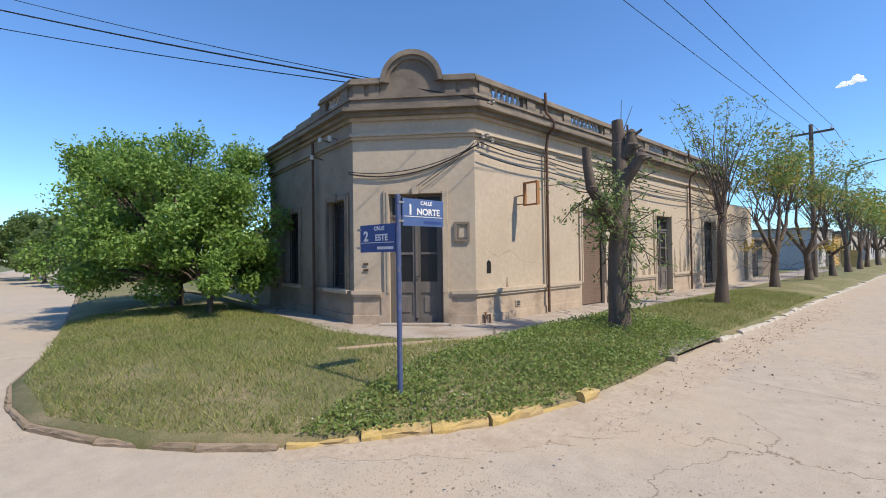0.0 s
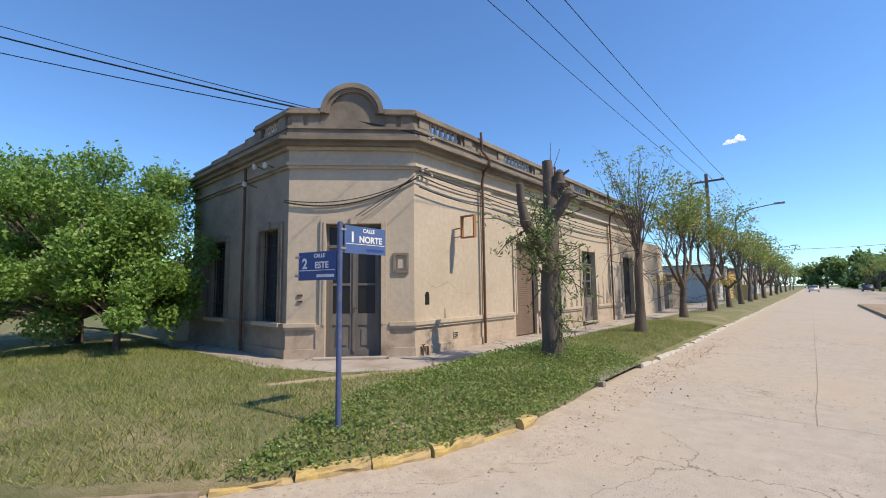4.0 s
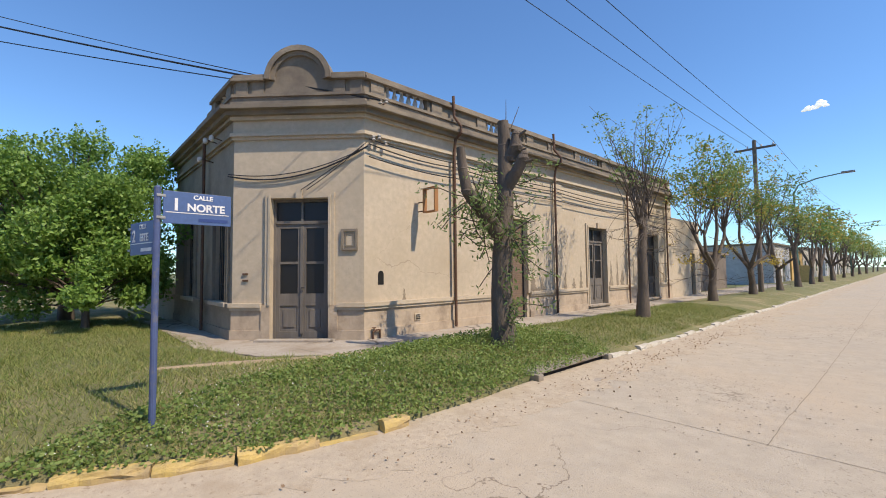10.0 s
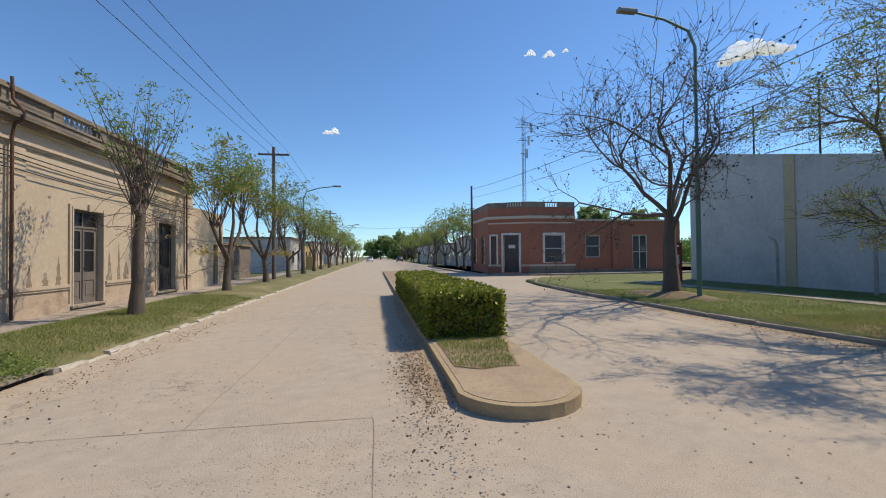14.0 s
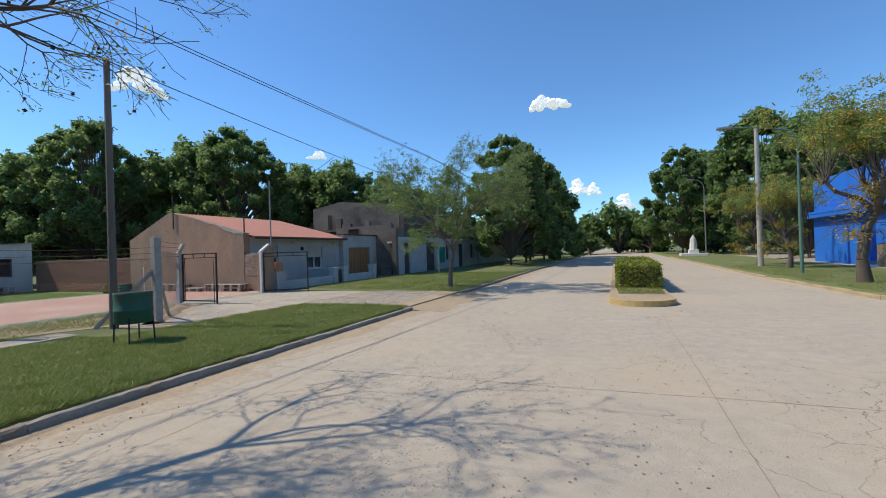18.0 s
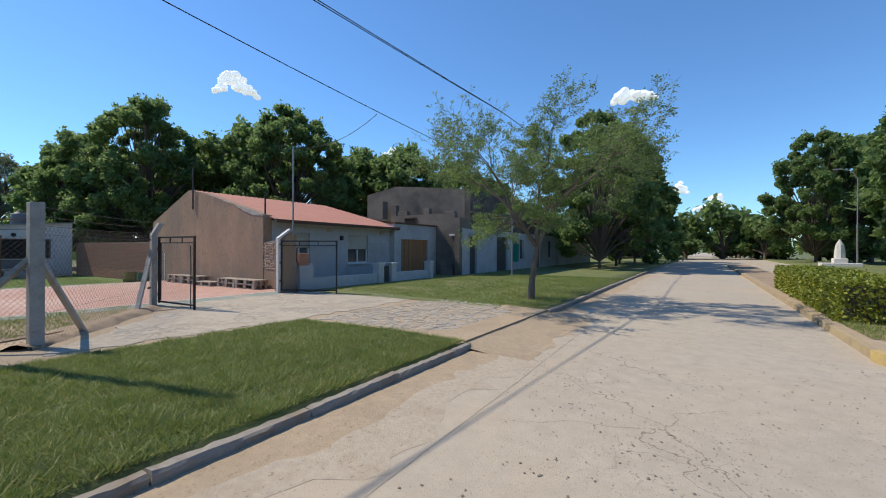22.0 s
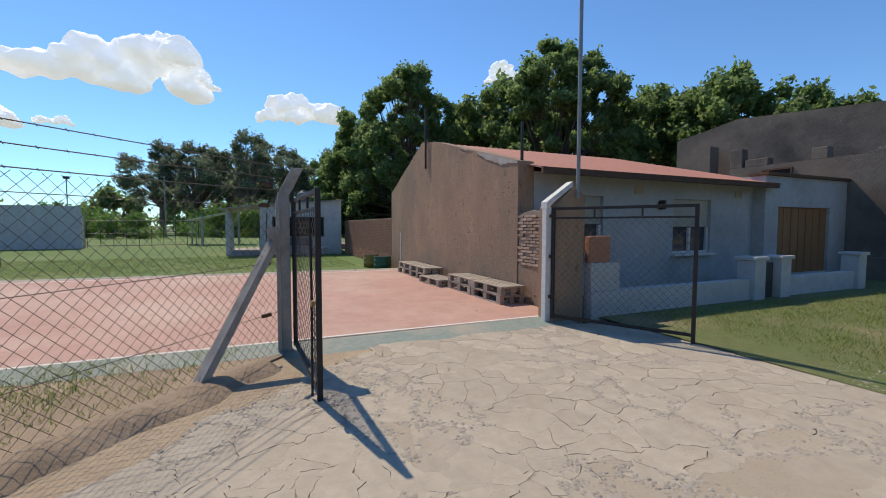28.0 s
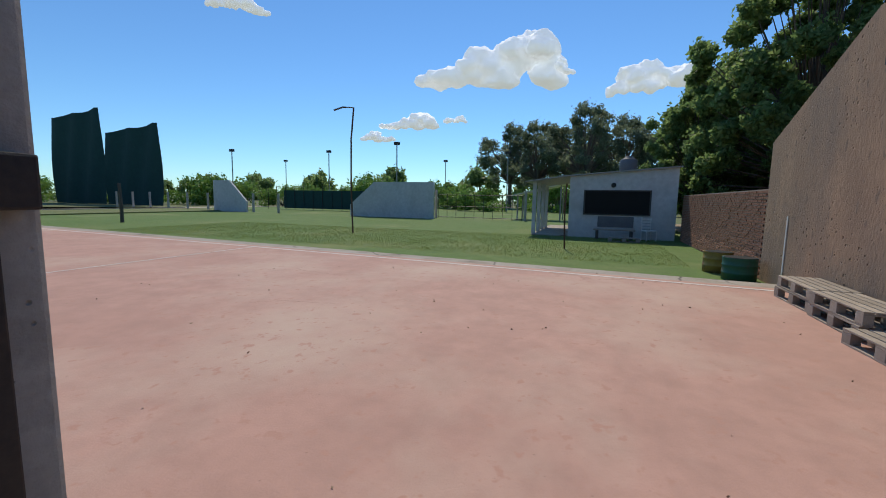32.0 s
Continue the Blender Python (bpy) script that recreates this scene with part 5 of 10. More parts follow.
box_hedge("long clipped box hedge on the median strip", 9.12, 10.45, 5.05, 15.2, 0.15, 0.93, 62000, 3)
median("median_2", "kerbed median strip with a yellow painted nose", [(9.95, -60), (11.75, -60), (11.55, -17.6)] + arc(10.7, -17.55, 0.85, 0, 180, 12), (10.75, -17.9))
flat("grass_patch", [(9.95, -18.6), (11.3, -18.6), (11.6, -59.5), (10.1, -59.5)], 0.155, "earth", label="thin grass on the median strip", category="verge")
box_hedge("clipped box hedge on the far median strip", 9.95, 11.3, -29.5, -20.4, 0.15, 0.95, 32000, 4)
nose = setting("median_nose", "yellow painted rounded end of the median kerb", "kerb")
outer, inner_ = arc(10.7, -17.55, 0.88, 0, 180, 14), arc(10.7, -17.55, 0.70, 180, 0, 14)
part("kerb", prism(outer + inner_, -0.05, 0.16), "kerb_yellow", nose)

# ---- red corner house across the side street ----
RY = 30.0
s_ = (RY + 2.28) / (26.1 + 2.28)


def rx(x):
    return 7.79 + (x - 7.79) * s_


def rz(z):
    return 1.58 + (z - 1.58) * s_


rh = setting("red_corner_house", "brick-red one-storey corner house with cream bands and baluster parapet", "building")
H0 = 0.15
wl, wr, we = rx(18.95), rx(22.42), rx(30.9)
hol = [(rx(20.1), rx(21.5), rz(1.05), rz(3.05))]
part("wall", wall_with("x", RY, 0.35, wl, wr, H0, rz(5.0), hol), "brick_red", rh)
hol2 = [(rx(23.35), rx(24.5), rz(1.4), rz(3.0)), (rx(27.1), rx(28.3), 0.3, rz(3.05))]
part("wall", wall_with("x", RY + 0.25, 0.3, wr + 0.001, we, H0, rz(4.05), hol2), "brick_red", rh)
for x0, x1, z0, z1, y, m_ in ((wl, wr, rz(4.2), rz(4.4), RY - 0.12, "cream"), (wl, wr, rz(3.85), rz(3.95), RY - 0.05, "cream"), (wr, we, rz(4.05), rz(4.18), RY + 0.1, "cream"), (wl, wr, 0.7, 0.85, RY - 0.06, "cream"),
                             (wl, wr, H0, 0.7, RY - 0.03, "stucco_dark"), (wr, we, H0, 0.4, RY + 0.2, "stucco_dark")):
    part("band", box(x0, x1, y, y + (RY - y) - 0.003 if y < RY else RY + 0.247, z0, z1), m_, rh)
part("parapet", wall_with("x", RY, 0.25, wl, wr, rz(5.0), rz(5.4), [(rx(20.15), rx(21.2), rz(5.05), rz(5.33))]), "stucco_dark", rh)
for i in range(6):
    x = rx(20.2) + i * 0.21
    part("baluster", lathe([(0.05, 0), (0.03, 0.06), (0.06, 0.16), (0.03, 0.27), (0.05, 0.32)], 8, at=(x, RY + 0.1, rz(5.05))), "white_wall", rh)
# pillars of the recessed wing
for x in (wr + 0.2, rx(25.6), we - 0.2):
    part("pilaster", box(x - 0.22, x + 0.22, RY + 0.08, RY + 0.246, 0.4, rz(4.05)), "brick_red", rh)
for q, nm in ((hol[0], "window"), (hol2[0], "window"), (hol2[1], "glazed_door")):
    y = RY if q is hol[0] else RY + 0.25
    fr = bmesh.new()
    for a, b, c, d in ((q[0], q[0] + 0.07, q[2], q[3]), (q[1] - 0.07, q[1], q[2], q[3]), (q[0] + 0.07, q[1] - 0.07, q[3] - 0.07, q[3]), (q[0] + 0.07, q[1] - 0.07, q[2], q[2] + 0.06),
                       (q[0] + 0.07, q[1] - 0.07, (q[2] + q[3]) / 2, (q[2] + q[3]) / 2 + 0.05), ((q[0] + q[1]) / 2 - 0.03, (q[0] + q[1]) / 2 + 0.03, q[2] + 0.06, q[3] - 0.07)):
        if nm == "window" and a > q[0] + 0.3 and b < q[1] - 0.3:
            continue
        box(a, b, y + 0.06, y + 0.12, c, d, bm=fr)
    wdw = part(nm, fr, "white", rh)
    part("pane", box(q[0], q[1], y + 0.12, y + 0.13, q[2], q[3]), "glass", wdw)
    # black sheet for the darkness behind the pane
    part("dark_inside", box(q[0], q[1], y + 0.3, y + 0.33, q[2], q[3]), "void", wdw)
    if q is hol[0]:
        part("surround", flip(surround(q[0], q[1], q[2], q[3], 0.05, 0.16)), "white", rh).matrix_basis = pose(0, RY, 0)
# chamfered corner and avenue front
cl, CHY = 17.5, 1.5
d45 = math.hypot(wl - cl, CHY)
cf = part("corner_front", wall_with("x", 0, 0.3, 0, d45, H0, rz(5.0), [(d45 * 0.07, d45 * 0.21, 0.85, rz(3.0)), (d45 * 0.38, d45 * 0.76, 0.2, rz(3.05))]), "brick_red", rh)
cf.matrix_basis = pose(cl, RY + CHY, 0, 0, 0, -math.degrees(math.atan2(CHY, wl - cl)))
for z0, z1, o, m_ in ((rz(4.2), rz(4.4), 0.12, "cream"), (rz(3.85), rz(3.95), 0.05, "cream"), (0.7, 0.85, 0.06, "cream"), (rz(5.0), rz(5.4), -0.2, "stucco_dark")):
    if z0 < 1:
        for a, b in ((0, d45 * 0.36), (d45 * 0.78, d45)):
            part("band", box(a, b, -o, -0.003, z0, z1), m_, rh).matrix_basis = cf.matrix_basis
    else:
        part("band", box(0, d45, -o if o > 0 else 0, -0.003 if o > 0 else 0.25, z0, z1), m_, rh).matrix_basis = cf.matrix_basis
part("door_leaf", box(d45 * 0.40, d45 * 0.74, 0.1, 0.15, 0.22, rz(3.0)), "dark_wood", rh).matrix_basis = cf.matrix_basis
part("door_surround", flip(surround(d45 * 0.38, d45 * 0.76, 0.2, rz(3.05), 0.06, 0.16)), "white", rh).matrix_basis = cf.matrix_basis
part("door_sign", box(d45 * 0.5, d45 * 0.66, 0.085, 0.098, rz(2.1), rz(2.35)), "white", rh, "small pale door sign").matrix_basis = cf.matrix_basis
part("window", box(d45 * 0.07, d45 * 0.21, 0.1, 0.14, 0.85, rz(3.0)), "glass", rh).matrix_basis = cf.matrix_basis
part("window_surround", flip(surround(d45 * 0.07, d45 * 0.21, 0.85, rz(3.0), 0.05, 0.12)), "white", rh).matrix_basis = cf.matrix_basis
for i in range(6):
    part("baluster", lathe([(0.05, 0), (0.03, 0.06), (0.06, 0.16), (0.03, 0.27), (0.05, 0.32)], 8, at=(d45 * 0.5 + i * 0.21, -0.06, rz(5.06))), "white_wall", rh).matrix_basis = cf.matrix_basis
wy = RY + CHY
part("wall", wall_with("y", cl, 0.3, wy, wy + 6, H0, rz(5.0), [(wy + 1.0, wy + 2.2, 0.9, rz(3.0)), (wy + 3.9, wy + 5.1, 0.9, rz(3.0))]), "brick_red", rh)
part("window", box(cl + 0.1, cl + 0.14, wy + 1.0, wy + 2.2, 0.9, rz(3.0)), "glass", rh)
part("window", box(cl + 0.1, cl + 0.14, wy + 3.9, wy + 5.1, 0.9, rz(3.0)), "glass", rh)
part("band", box(cl - 0.12, cl - 0.003, wy, wy + 6, rz(4.2), rz(4.4)), "cream", rh)
part("parapet", box(cl, cl + 0.25, wy, wy + 6, rz(5.0), rz(5.4)), "stucco_dark", rh)
part("roof", box(cl + 0.3, we, RY + 1.9, wy + 6, rz(3.7), rz(3.8)), "stucco_dark", rh)
flat("pavement", [(16.2, 34.6), (18, 29.6), (22, 28.6), (60, 28.6), (60, 31), (17.0, 31), (17.0, 60), (16.0, 60)], 0.14, "path", label="cement pavement round the red house", category="pavement", thick=0.16)

rp = thing("advert_panel", "upright red and white advertising panel on the grass triangle", "sign", (23.4, 17.3, 0.1), -20)
part("panel", box(-0.45, 0.45, -0.06, 0.06, 0.1, 2.1, 0.03), "kiosk_red", rp)
for z, h_ in ((1.85, 0.1), (1.0, 0.45), (0.35, 0.1)):
    part("print", box(-0.3, 0.3, -0.068, -0.062, z, z + h_), "letter", rp, "pale printed bar")
part("foot", box(-0.4, 0.4, -0.2, 0.2, -0.05, 0.1, 0.01), "stucco_dark", rp)
# lattice mast behind the red house
mst = thing("radio_mast", "slender lattice radio mast with aerials behind the red house", "mast", (24.2, 41, 0.1))
H = 16.5
segs = []
for a in (0, 120, 240):
    x, y = 0.2 * math.cos(radians(a)), 0.2 * math.sin(radians(a))
    segs.append(((x, y, 0), (x, y, H), 0.03, 0.03))
    x2, y2 = 0.2 * math.cos(radians(a + 120)), 0.2 * math.sin(radians(a + 120))
    for i in range(30):
        z = i * H / 30
        segs.append(((x, y, z), (x2, y2, z + H / 30), 0.014, 0.014))
part("lattice", segs_mesh("lattice", segs, 4), "steel", mst)
for z, l in ((H - 1.2, 0.9), (H - 2.6, 0.6), (H - 4.0, 0.4)):
    part("aerial", tube([(-l, 0, z), (l, 0.1, z)], 0.03, 5), "steel", mst)
    part("panel", box(l - 0.1, l + 0.1, 0.0, 0.12, z - 0.5, z + 0.5), "white", mst)
part("whip", tube([(0, 0, H), (0, 0, H + 1.8)], 0.02, 5), "steel", mst)

# ---- white sloping wall of the ball court ----
ww = setting("white_court_wall", "long whitewashed wall whose top slopes down, with ochre pilasters", "wall")
WX = 25.9


def wtop(y):
    return 1.98 + (y + 3.3) * 0.2365


part("wall", upright([(-3.3, 0.1), (19.0, 0.1), (19.0, wtop(19)), (-3.3, wtop(-3.3))], "y", WX, 0.25), "white_wall", ww)
part("wall", box(WX + 0.251, WX + 12, 18.75, 19.0, 0.1, wtop(19)), "white_wall", ww)
for y in (-3.1, 3.0, 1.6 + 6.2, 13.2):
    part("pilaster", upright([(y - 0.25, 0.1), (y + 0.25, 0.1), (y + 0.25, wtop(y + 0.25) - 0.02), (y - 0.25, wtop(y - 0.25) - 0.02)], "y", WX - 0.035, 0.033), "ochre", ww)
# netting frame on the wall
nf = thing("netting_frame", "tall thin steel frame with netting above the white wall", "fence")
for y in (0.6, 1.7, 2.2, 4.6, 6.1, 9.0, 12.0, 15.0, 18.5):
    part("upright", tube([(WX + 0.12, y, wtop(y)), (WX + 0.12, y, 8.6 if y > 1 else 6.4)], 0.035, 6), "iron", nf)
for z, a in ((8.6, 1.7), (7.4, 1.7), (6.2, 0.6), (5.2, 0.6)):
    part("rail", tube([(WX + 0.12, a, z), (WX + 0.12, min(18.5, (z - 1.98) / 0.2365 - 3.4), z)], 0.022, 5), "iron", nf)
segs = [((WX + 0.12, 1.7 + i * 0.25, wtop(1.7 + i * 0.25)), (WX + 0.12, 1.7 + i * 0.25, 8.6), 0.003, 0.003) for i in range(67)]
segs += [((WX + 0.12, 1.7, 4.4 + i * 0.25), (WX + 0.12, max(1.8, min(18.5, (4.4 + i * 0.25 - 1.98) / 0.2365 - 3.3)), 4.4 + i * 0.25), 0.003, 0.003) for i in range(17)]
tagged(part("net", segs_mesh("net", segs, 3), "iron", nf), kind="stuff")
tn = thing("teal_netting", "bright teal shade netting tied to the frame above the white wall", "netting")
bm = bmesh.new()
rows = []
for i in range(25):
    y = 0.6 + (6.2 - 0.6) * i / 24
    zt, zb = 4.45 + (5.95 - 4.45) * (i / 24) + 0.03 * math.sin(i * 0.9) + 0.03 * math.sin(i * 2.3), wtop(y) + 0.02
    rows.append([bm.verts.new((WX + 0.05 + 0.035 * math.sin(i * 1.7 + k) + 0.03 * math.sin(i * 2.9 - k * 1.6), y, zb + (zt - zb) * k / 6)) for k in range(7)])
for a, b in zip(rows, rows[1:]):
    for k in range(6):
        bm.faces.new((a[k], a[k + 1], b[k + 1], b[k]))
part("sheet", bm, "teal_net", tn, smooth=True)
flat("pavement", [(21.8, -9.5), (22.6, -9.5), (22.5, 18), (21.7, 18)], 0.165, "path", label="narrow cement path across the verge", category="path", thick=0.05)

for i, z in enumerate((4.5, 5.0, 5.5)):
    part("tie_rope", tube([(WX + 0.02, 0.7 + i * 1.9, z), (WX + 0.12, 0.7 + i * 1.9 + 0.1, z + 0.3)], 0.012, 5), "white", tn, "thin white tie rope")
for (x, y, h, bend_) in ((25.1, 13.1, 2.2, 0.35), (24.2, 5.6, 2.25, 0.35), (23.9, -1.05, 2.2, 0.12), (24.9, 9.4, 2.2, 0.3)):
    fp = thing("bent_fence_post", "old concrete fence post with a bent top before the white wall", "fence post", (x, y, 0.1), group="old bent fence posts")
    part("post", tube([(0, 0, -0.1), (0, 0, h * 0.55), (0, 0.01, h * 0.82), (0, 0.3 * bend_, h * 0.93), (0, bend_, h)], [0.065, 0.06, 0.055, 0.05, 0.045], 6), "post_conc", fp)
MOUNDS = ((17.95, 2.7, 1.25, 0.24), (18.25, -3.0, 1.5, 0.24), (18.6, 11.2, 1.2, 0.18))


def swell(x, y, size, high):
    q = min(1.0, math.hypot(x, y / 2.3) / size)
    return high * max(0.0, 1 - q * q) ** 1.5 + (0.06 * noise.noise(Vector((x * 1.9, y * 1.4, size))) + 0.02 * noise.noise(Vector((x * 9, y * 9, 1)))) * (1 - q) - 0.05 * q


def z_east(p):
    """Height of the east verge with its mounds."""
    return np.array([0.13 + max(0.0, *(swell(x - bx, y - by, bs_, bh) for bx, by, bs_, bh in MOUNDS)) for x, y in p])


for bx, by, bs_, bh in MOUNDS:
    bm = bmesh.new()
    bmesh.ops.create_grid(bm, x_segments=36, y_segments=36, size=bs_)
    for v in bm.verts:
        v.co.y *= 2.3
        v.co.z = swell(v.co.x, v.co.y, bs_, bh)
    md = part("earth_mound", bm, "verge_soil", smooth=True)
    md.matrix_basis = pose(bx, by, 0.13)
    tagged(md, "low earth mound with fallen leaves round a tree foot", "mound", kind="structure")

# ---- club court, gate and fences ----
flat("court", [(25.61, -18.45), (33.3, -18.47), (35.3, 8.0), (25.9, 8.0)], 0.17, "court", label="worn pink-red painted sports court with cracks", category="court", thick=0.1)
for a, b, w in (((25.66, -18.2), (25.95, 8.0), 0.06), ((33.05, -18.3), (35.0, 8.0), 0.08), ((25.85, -6.45), (33.9, -6.62), 0.05)):
    a, b = Vector(a), Vector(b)
    n = (b - a).normalized().orthogonal() * w / 2
    flat("court_line", [tuple(a + n), tuple(b + n), tuple(b - n), tuple(a - n)], 0.1745, "line_white", label="worn white painted court line", category="marking")
bm = bmesh.new()
rows = []
for i in range(40):
    y = -18.35 + 4.1 * i / 39
    x = 25.10 + 0.02 * noise.noise(Vector((y * 2.0, 0, 0))) + 0.03 * noise.noise(Vector((y * 9.0, 1, 0)))
    rows.append([bm.verts.new((x, y, 0.128)), bm.verts.new((25.38, y, 0.15)), bm.verts.new((25.615, y, 0.172))])
for a, b in zip(rows, rows[1:]):
    for k in (0, 1):
        bm.faces.new((a[k], a[k + 1], b[k + 1], b[k]))
tagged(part("court_strip", bm, "court_green"), "grey-green painted sloping strip at the gate", "pavement", kind="structure")
bm = bmesh.new()
rows = []
for i in range(80):
    y = -14.25 + 10.5 * i / 79
    x = 25.18 + 0.05 * noise.noise(Vector((y * 2.0, 0, 3))) + 0.03 * noise.noise(Vector((y * 9.0, 1, 3)))
    rows.append([bm.verts.new((x, y, 0.1555)), bm.verts.new((25.70 + 0.011 * (y + 14.25), y, 0.1725))])
for a, b in zip(rows, rows[1:]):
    bm.faces.new((a[0], a[1], b[1], b[0]))
tagged(part("court_strip", bm, "court_green"), "grey-green painted edge of the court behind the fence", "pavement", kind="structure")
flat("fence_verge", [(25.76, -3.3), (22.44, -10.41), (22.5, -10.45), (23.1, -12.0), (24.3, -13.45), (25.2, -14.25), (25.76, -14.2)], 0.152, "earth", label="thin grass and bare earth inside the court fence", category="verge", thick=0.08)
flat("court_edge", [(33.31, -18.4), (33.85, -18.4), (35.9, 8.0), (35.31, 8.0)], 0.16, "path", label="cement edge of the court", category="pavement", thick=0.16)
flat("driveway", [(25.2, -14.2), (25.2, -18.3), (24.6, -19.4), (22.0, -19.75), (18.8, -19.75), (16.85, -18.95), (16.85, -15.02), (20.7, -15.02), (20.7, -9.4), (22.45, -9.4), (22.5, -10.4), (23.1, -12.0), (24.4, -13.5)],
     0.129, "dust", label="earthy driveway before the club gate", category="driveway", thick=0.14)


def concrete_post(parent, x, y, h, lean=(0, 0), r=0.075, name="post", material="post_conc"):
    bm = box(-r, r, -r, r, -0.1, h, 0.012)
    bmesh.ops.bisect_plane(bm, geom=bm.verts[:] + bm.edges[:] + bm.faces[:], plane_co=(0, 0, h - 0.3), plane_no=(0, 0, 1))
    for v in bm.verts:
        if v.co.z > h - 0.3:
            k = (v.co.z - (h - 0.3)) / 0.3
            v.co.x += lean[0] * k
            v.co.y += lean[1] * k
    ob = part(name, bm, material, parent)
    ob.matrix_basis = pose(x, y, 0.1)
    return ob


def chain_link(parent, a, b, z0, z1, cell=0.075, r=0.0021, name="chain_link"):
    """Diagonal wire mesh between two plan points."""
    a, b = Vector(a), Vector(b)
    L, d = (b - a).length, (b - a).normalized()
    segs = []
    n = int(L / cell) + int((z1 - z0) / cell) + 1
    Hh = z1 - z0
    for k in range(-int(Hh / cell), int(L / cell) + 1):
        for s in (1, -1):
            u0, u1 = k * cell, k * cell + Hh
            lo, hi = max(u0, 0), min(u1, L)
            if hi - lo < 0.01:
                continue
            za, zb = lo - u0, hi - u0
            if s < 0:
                za, zb = Hh - za, Hh - zb
            pa, pb = a + d * lo, a + d * hi
            segs.append(((pa.x, pa.y, z0 + za), (pb.x, pb.y, z0 + zb), r, r))
    return tagged(part(name, segs_mesh(name, segs, 3), "wire", parent), kind="stuff")


fen = thing("chain_link_fence", "chain-link fence on concrete posts round the club court", "fence", kind="")
FP = [(25.8, -3.6), (24.6, -6.2), (23.3, -8.6), (21.9, -11.2)]
for (x, y) in FP[:3]:
    concrete_post(fen, x, y, 1.85)
concrete_post(fen, 21.9, -11.2, 2.15, (0.0, 0.0), 0.085)
concrete_post(fen, 25.415, -14.28, 2.12, (-0.04, -0.15), 0.064)
for a, b in zip(FP, FP[1:]):
    chain_link(fen, a, b, 0.2, 1.75)
chain_link(fen, FP[3], (25.37, -14.22), 0.16, 1.9, 0.105)
for a, b, za in (((21.9, -11.2), (22.7, -12.05), 1.5), ((21.9, -11.2), (22.5, -10.1), 1.5), ((24.6, -6.2), (24.1, -7.4), 1.5)):
    bm = tube([(a[0], a[1], za), (b[0], b[1], 0.08)], 0.05, 4)
    part("brace", bm, "post_conc", fen, "weathered diagonal brace")
part("brace", tube([(25.32, -14.16, 1.56), (25.32, -14.16, 1.38), (24.35, -13.46, 0.08)], 0.062, 4), "post_conc", fen, "weathered diagonal brace")
part("stay", box(25.31, 25.37, -14.235, -14.195, 0.1, 1.86, 0.006), "post_conc", fen, "thin upright stay beside the gate post")
for z in (0.61, 1.17, 1.79):
    part("tension_wire", tube(sag((21.9, -11.2, z), (25.36, -14.22, z), 0.02, 10), 0.003, 4), "wire", fen)
    tn_ = part("wire_tensioner", box(-0.06, 0.06, -0.018, 0.018, -0.02, 0.02, 0.006), "rust", fen, "rusty wire tensioner")
    tn_.matrix_basis = pose(25.17, -14.08, z, 12, 0, 138)
tn_ = part("wire_tensioner", box(-0.06, 0.06, -0.02, 0.02, -0.022, 0.022, 0.006), "rust", fen, "rusty wire tensioner")
tn_.matrix_basis = pose(25.2, -14.11, 2.02, 20, 0, 138)
for z in (1.92, 2.06, 2.20):
    z1_ = 1.75 + (z - 1.92) * 0.96
    line = sag((21.9, -11.2, z), (25.4, -14.27, z1_ + 0.22), 0.03)
    part("barbed_wire", tube(line, 0.004, 4), "wire", fen)
    for a, b in zip(line[1:], line[2:]):
        for f_ in (0.2, 0.7):
            q_ = a.lerp(b, f_)
            part("barb", segs_mesh("barb", [(q_ + Vector((0.008, 0.006, 0.010)), q_ - Vector((0.008, 0.006, 0.010)), 0.0015, 0.0015), (q_ + Vector((-0.008, 0.006, 0.010)), q_ - Vector((-0.008, 0.006, 0.010)), 0.0015, 0.0015)], 3), "wire", fen)
    for a, b in zip(FP, FP[1:]):
        part("barbed_wire", tube(sag((*a, z - 0.2), (*b, z - 0.2), 0.03, 6), 0.005, 4), "rust", fen)


bm = bmesh.new()
rows = []
for i in range(70):
    q = Vector((21.75, -11.05)).lerp(Vector((24.85, -14.1)), i / 69)
    side = Vector((0.70, 0.71))
    row = []
    for k in range(7):
        u = (k - 3) / 3
        w = 0.26 * u * (1 + 0.5 * noise.noise(Vector((q.x * 2, q.y * 2, k * 0.7))))
        z = 0.125 + 0.11 * (1 - u * u) * (0.8 + 0.7 * noise.noise(Vector((q.x * 1.7, q.y * 1.7, 5))) + 0.35 * noise.noise(Vector((q.x * 8, q.y * 8, k))))
        row.append(bm.verts.new((q.x + side.x * (w + 0.1), q.y + side.y * (w + 0.1), z)))
    rows.append(row)
for a, b in zip(rows, rows[1:]):
    for k in range(6):
        bm.faces.new((a[k], b[k], b[k + 1], a[k + 1]))
bmesh.ops.recalc_face_normals(bm, faces=bm.faces[:])
if sum(f.normal.z for f in bm.faces) < 0:
    bmesh.ops.reverse_faces(bm, faces=bm.faces[:])
tagged(part("earth_bank", bm, "earth", smooth=True), "low bank of loose earth under the court fence", "ground", kind="structure")


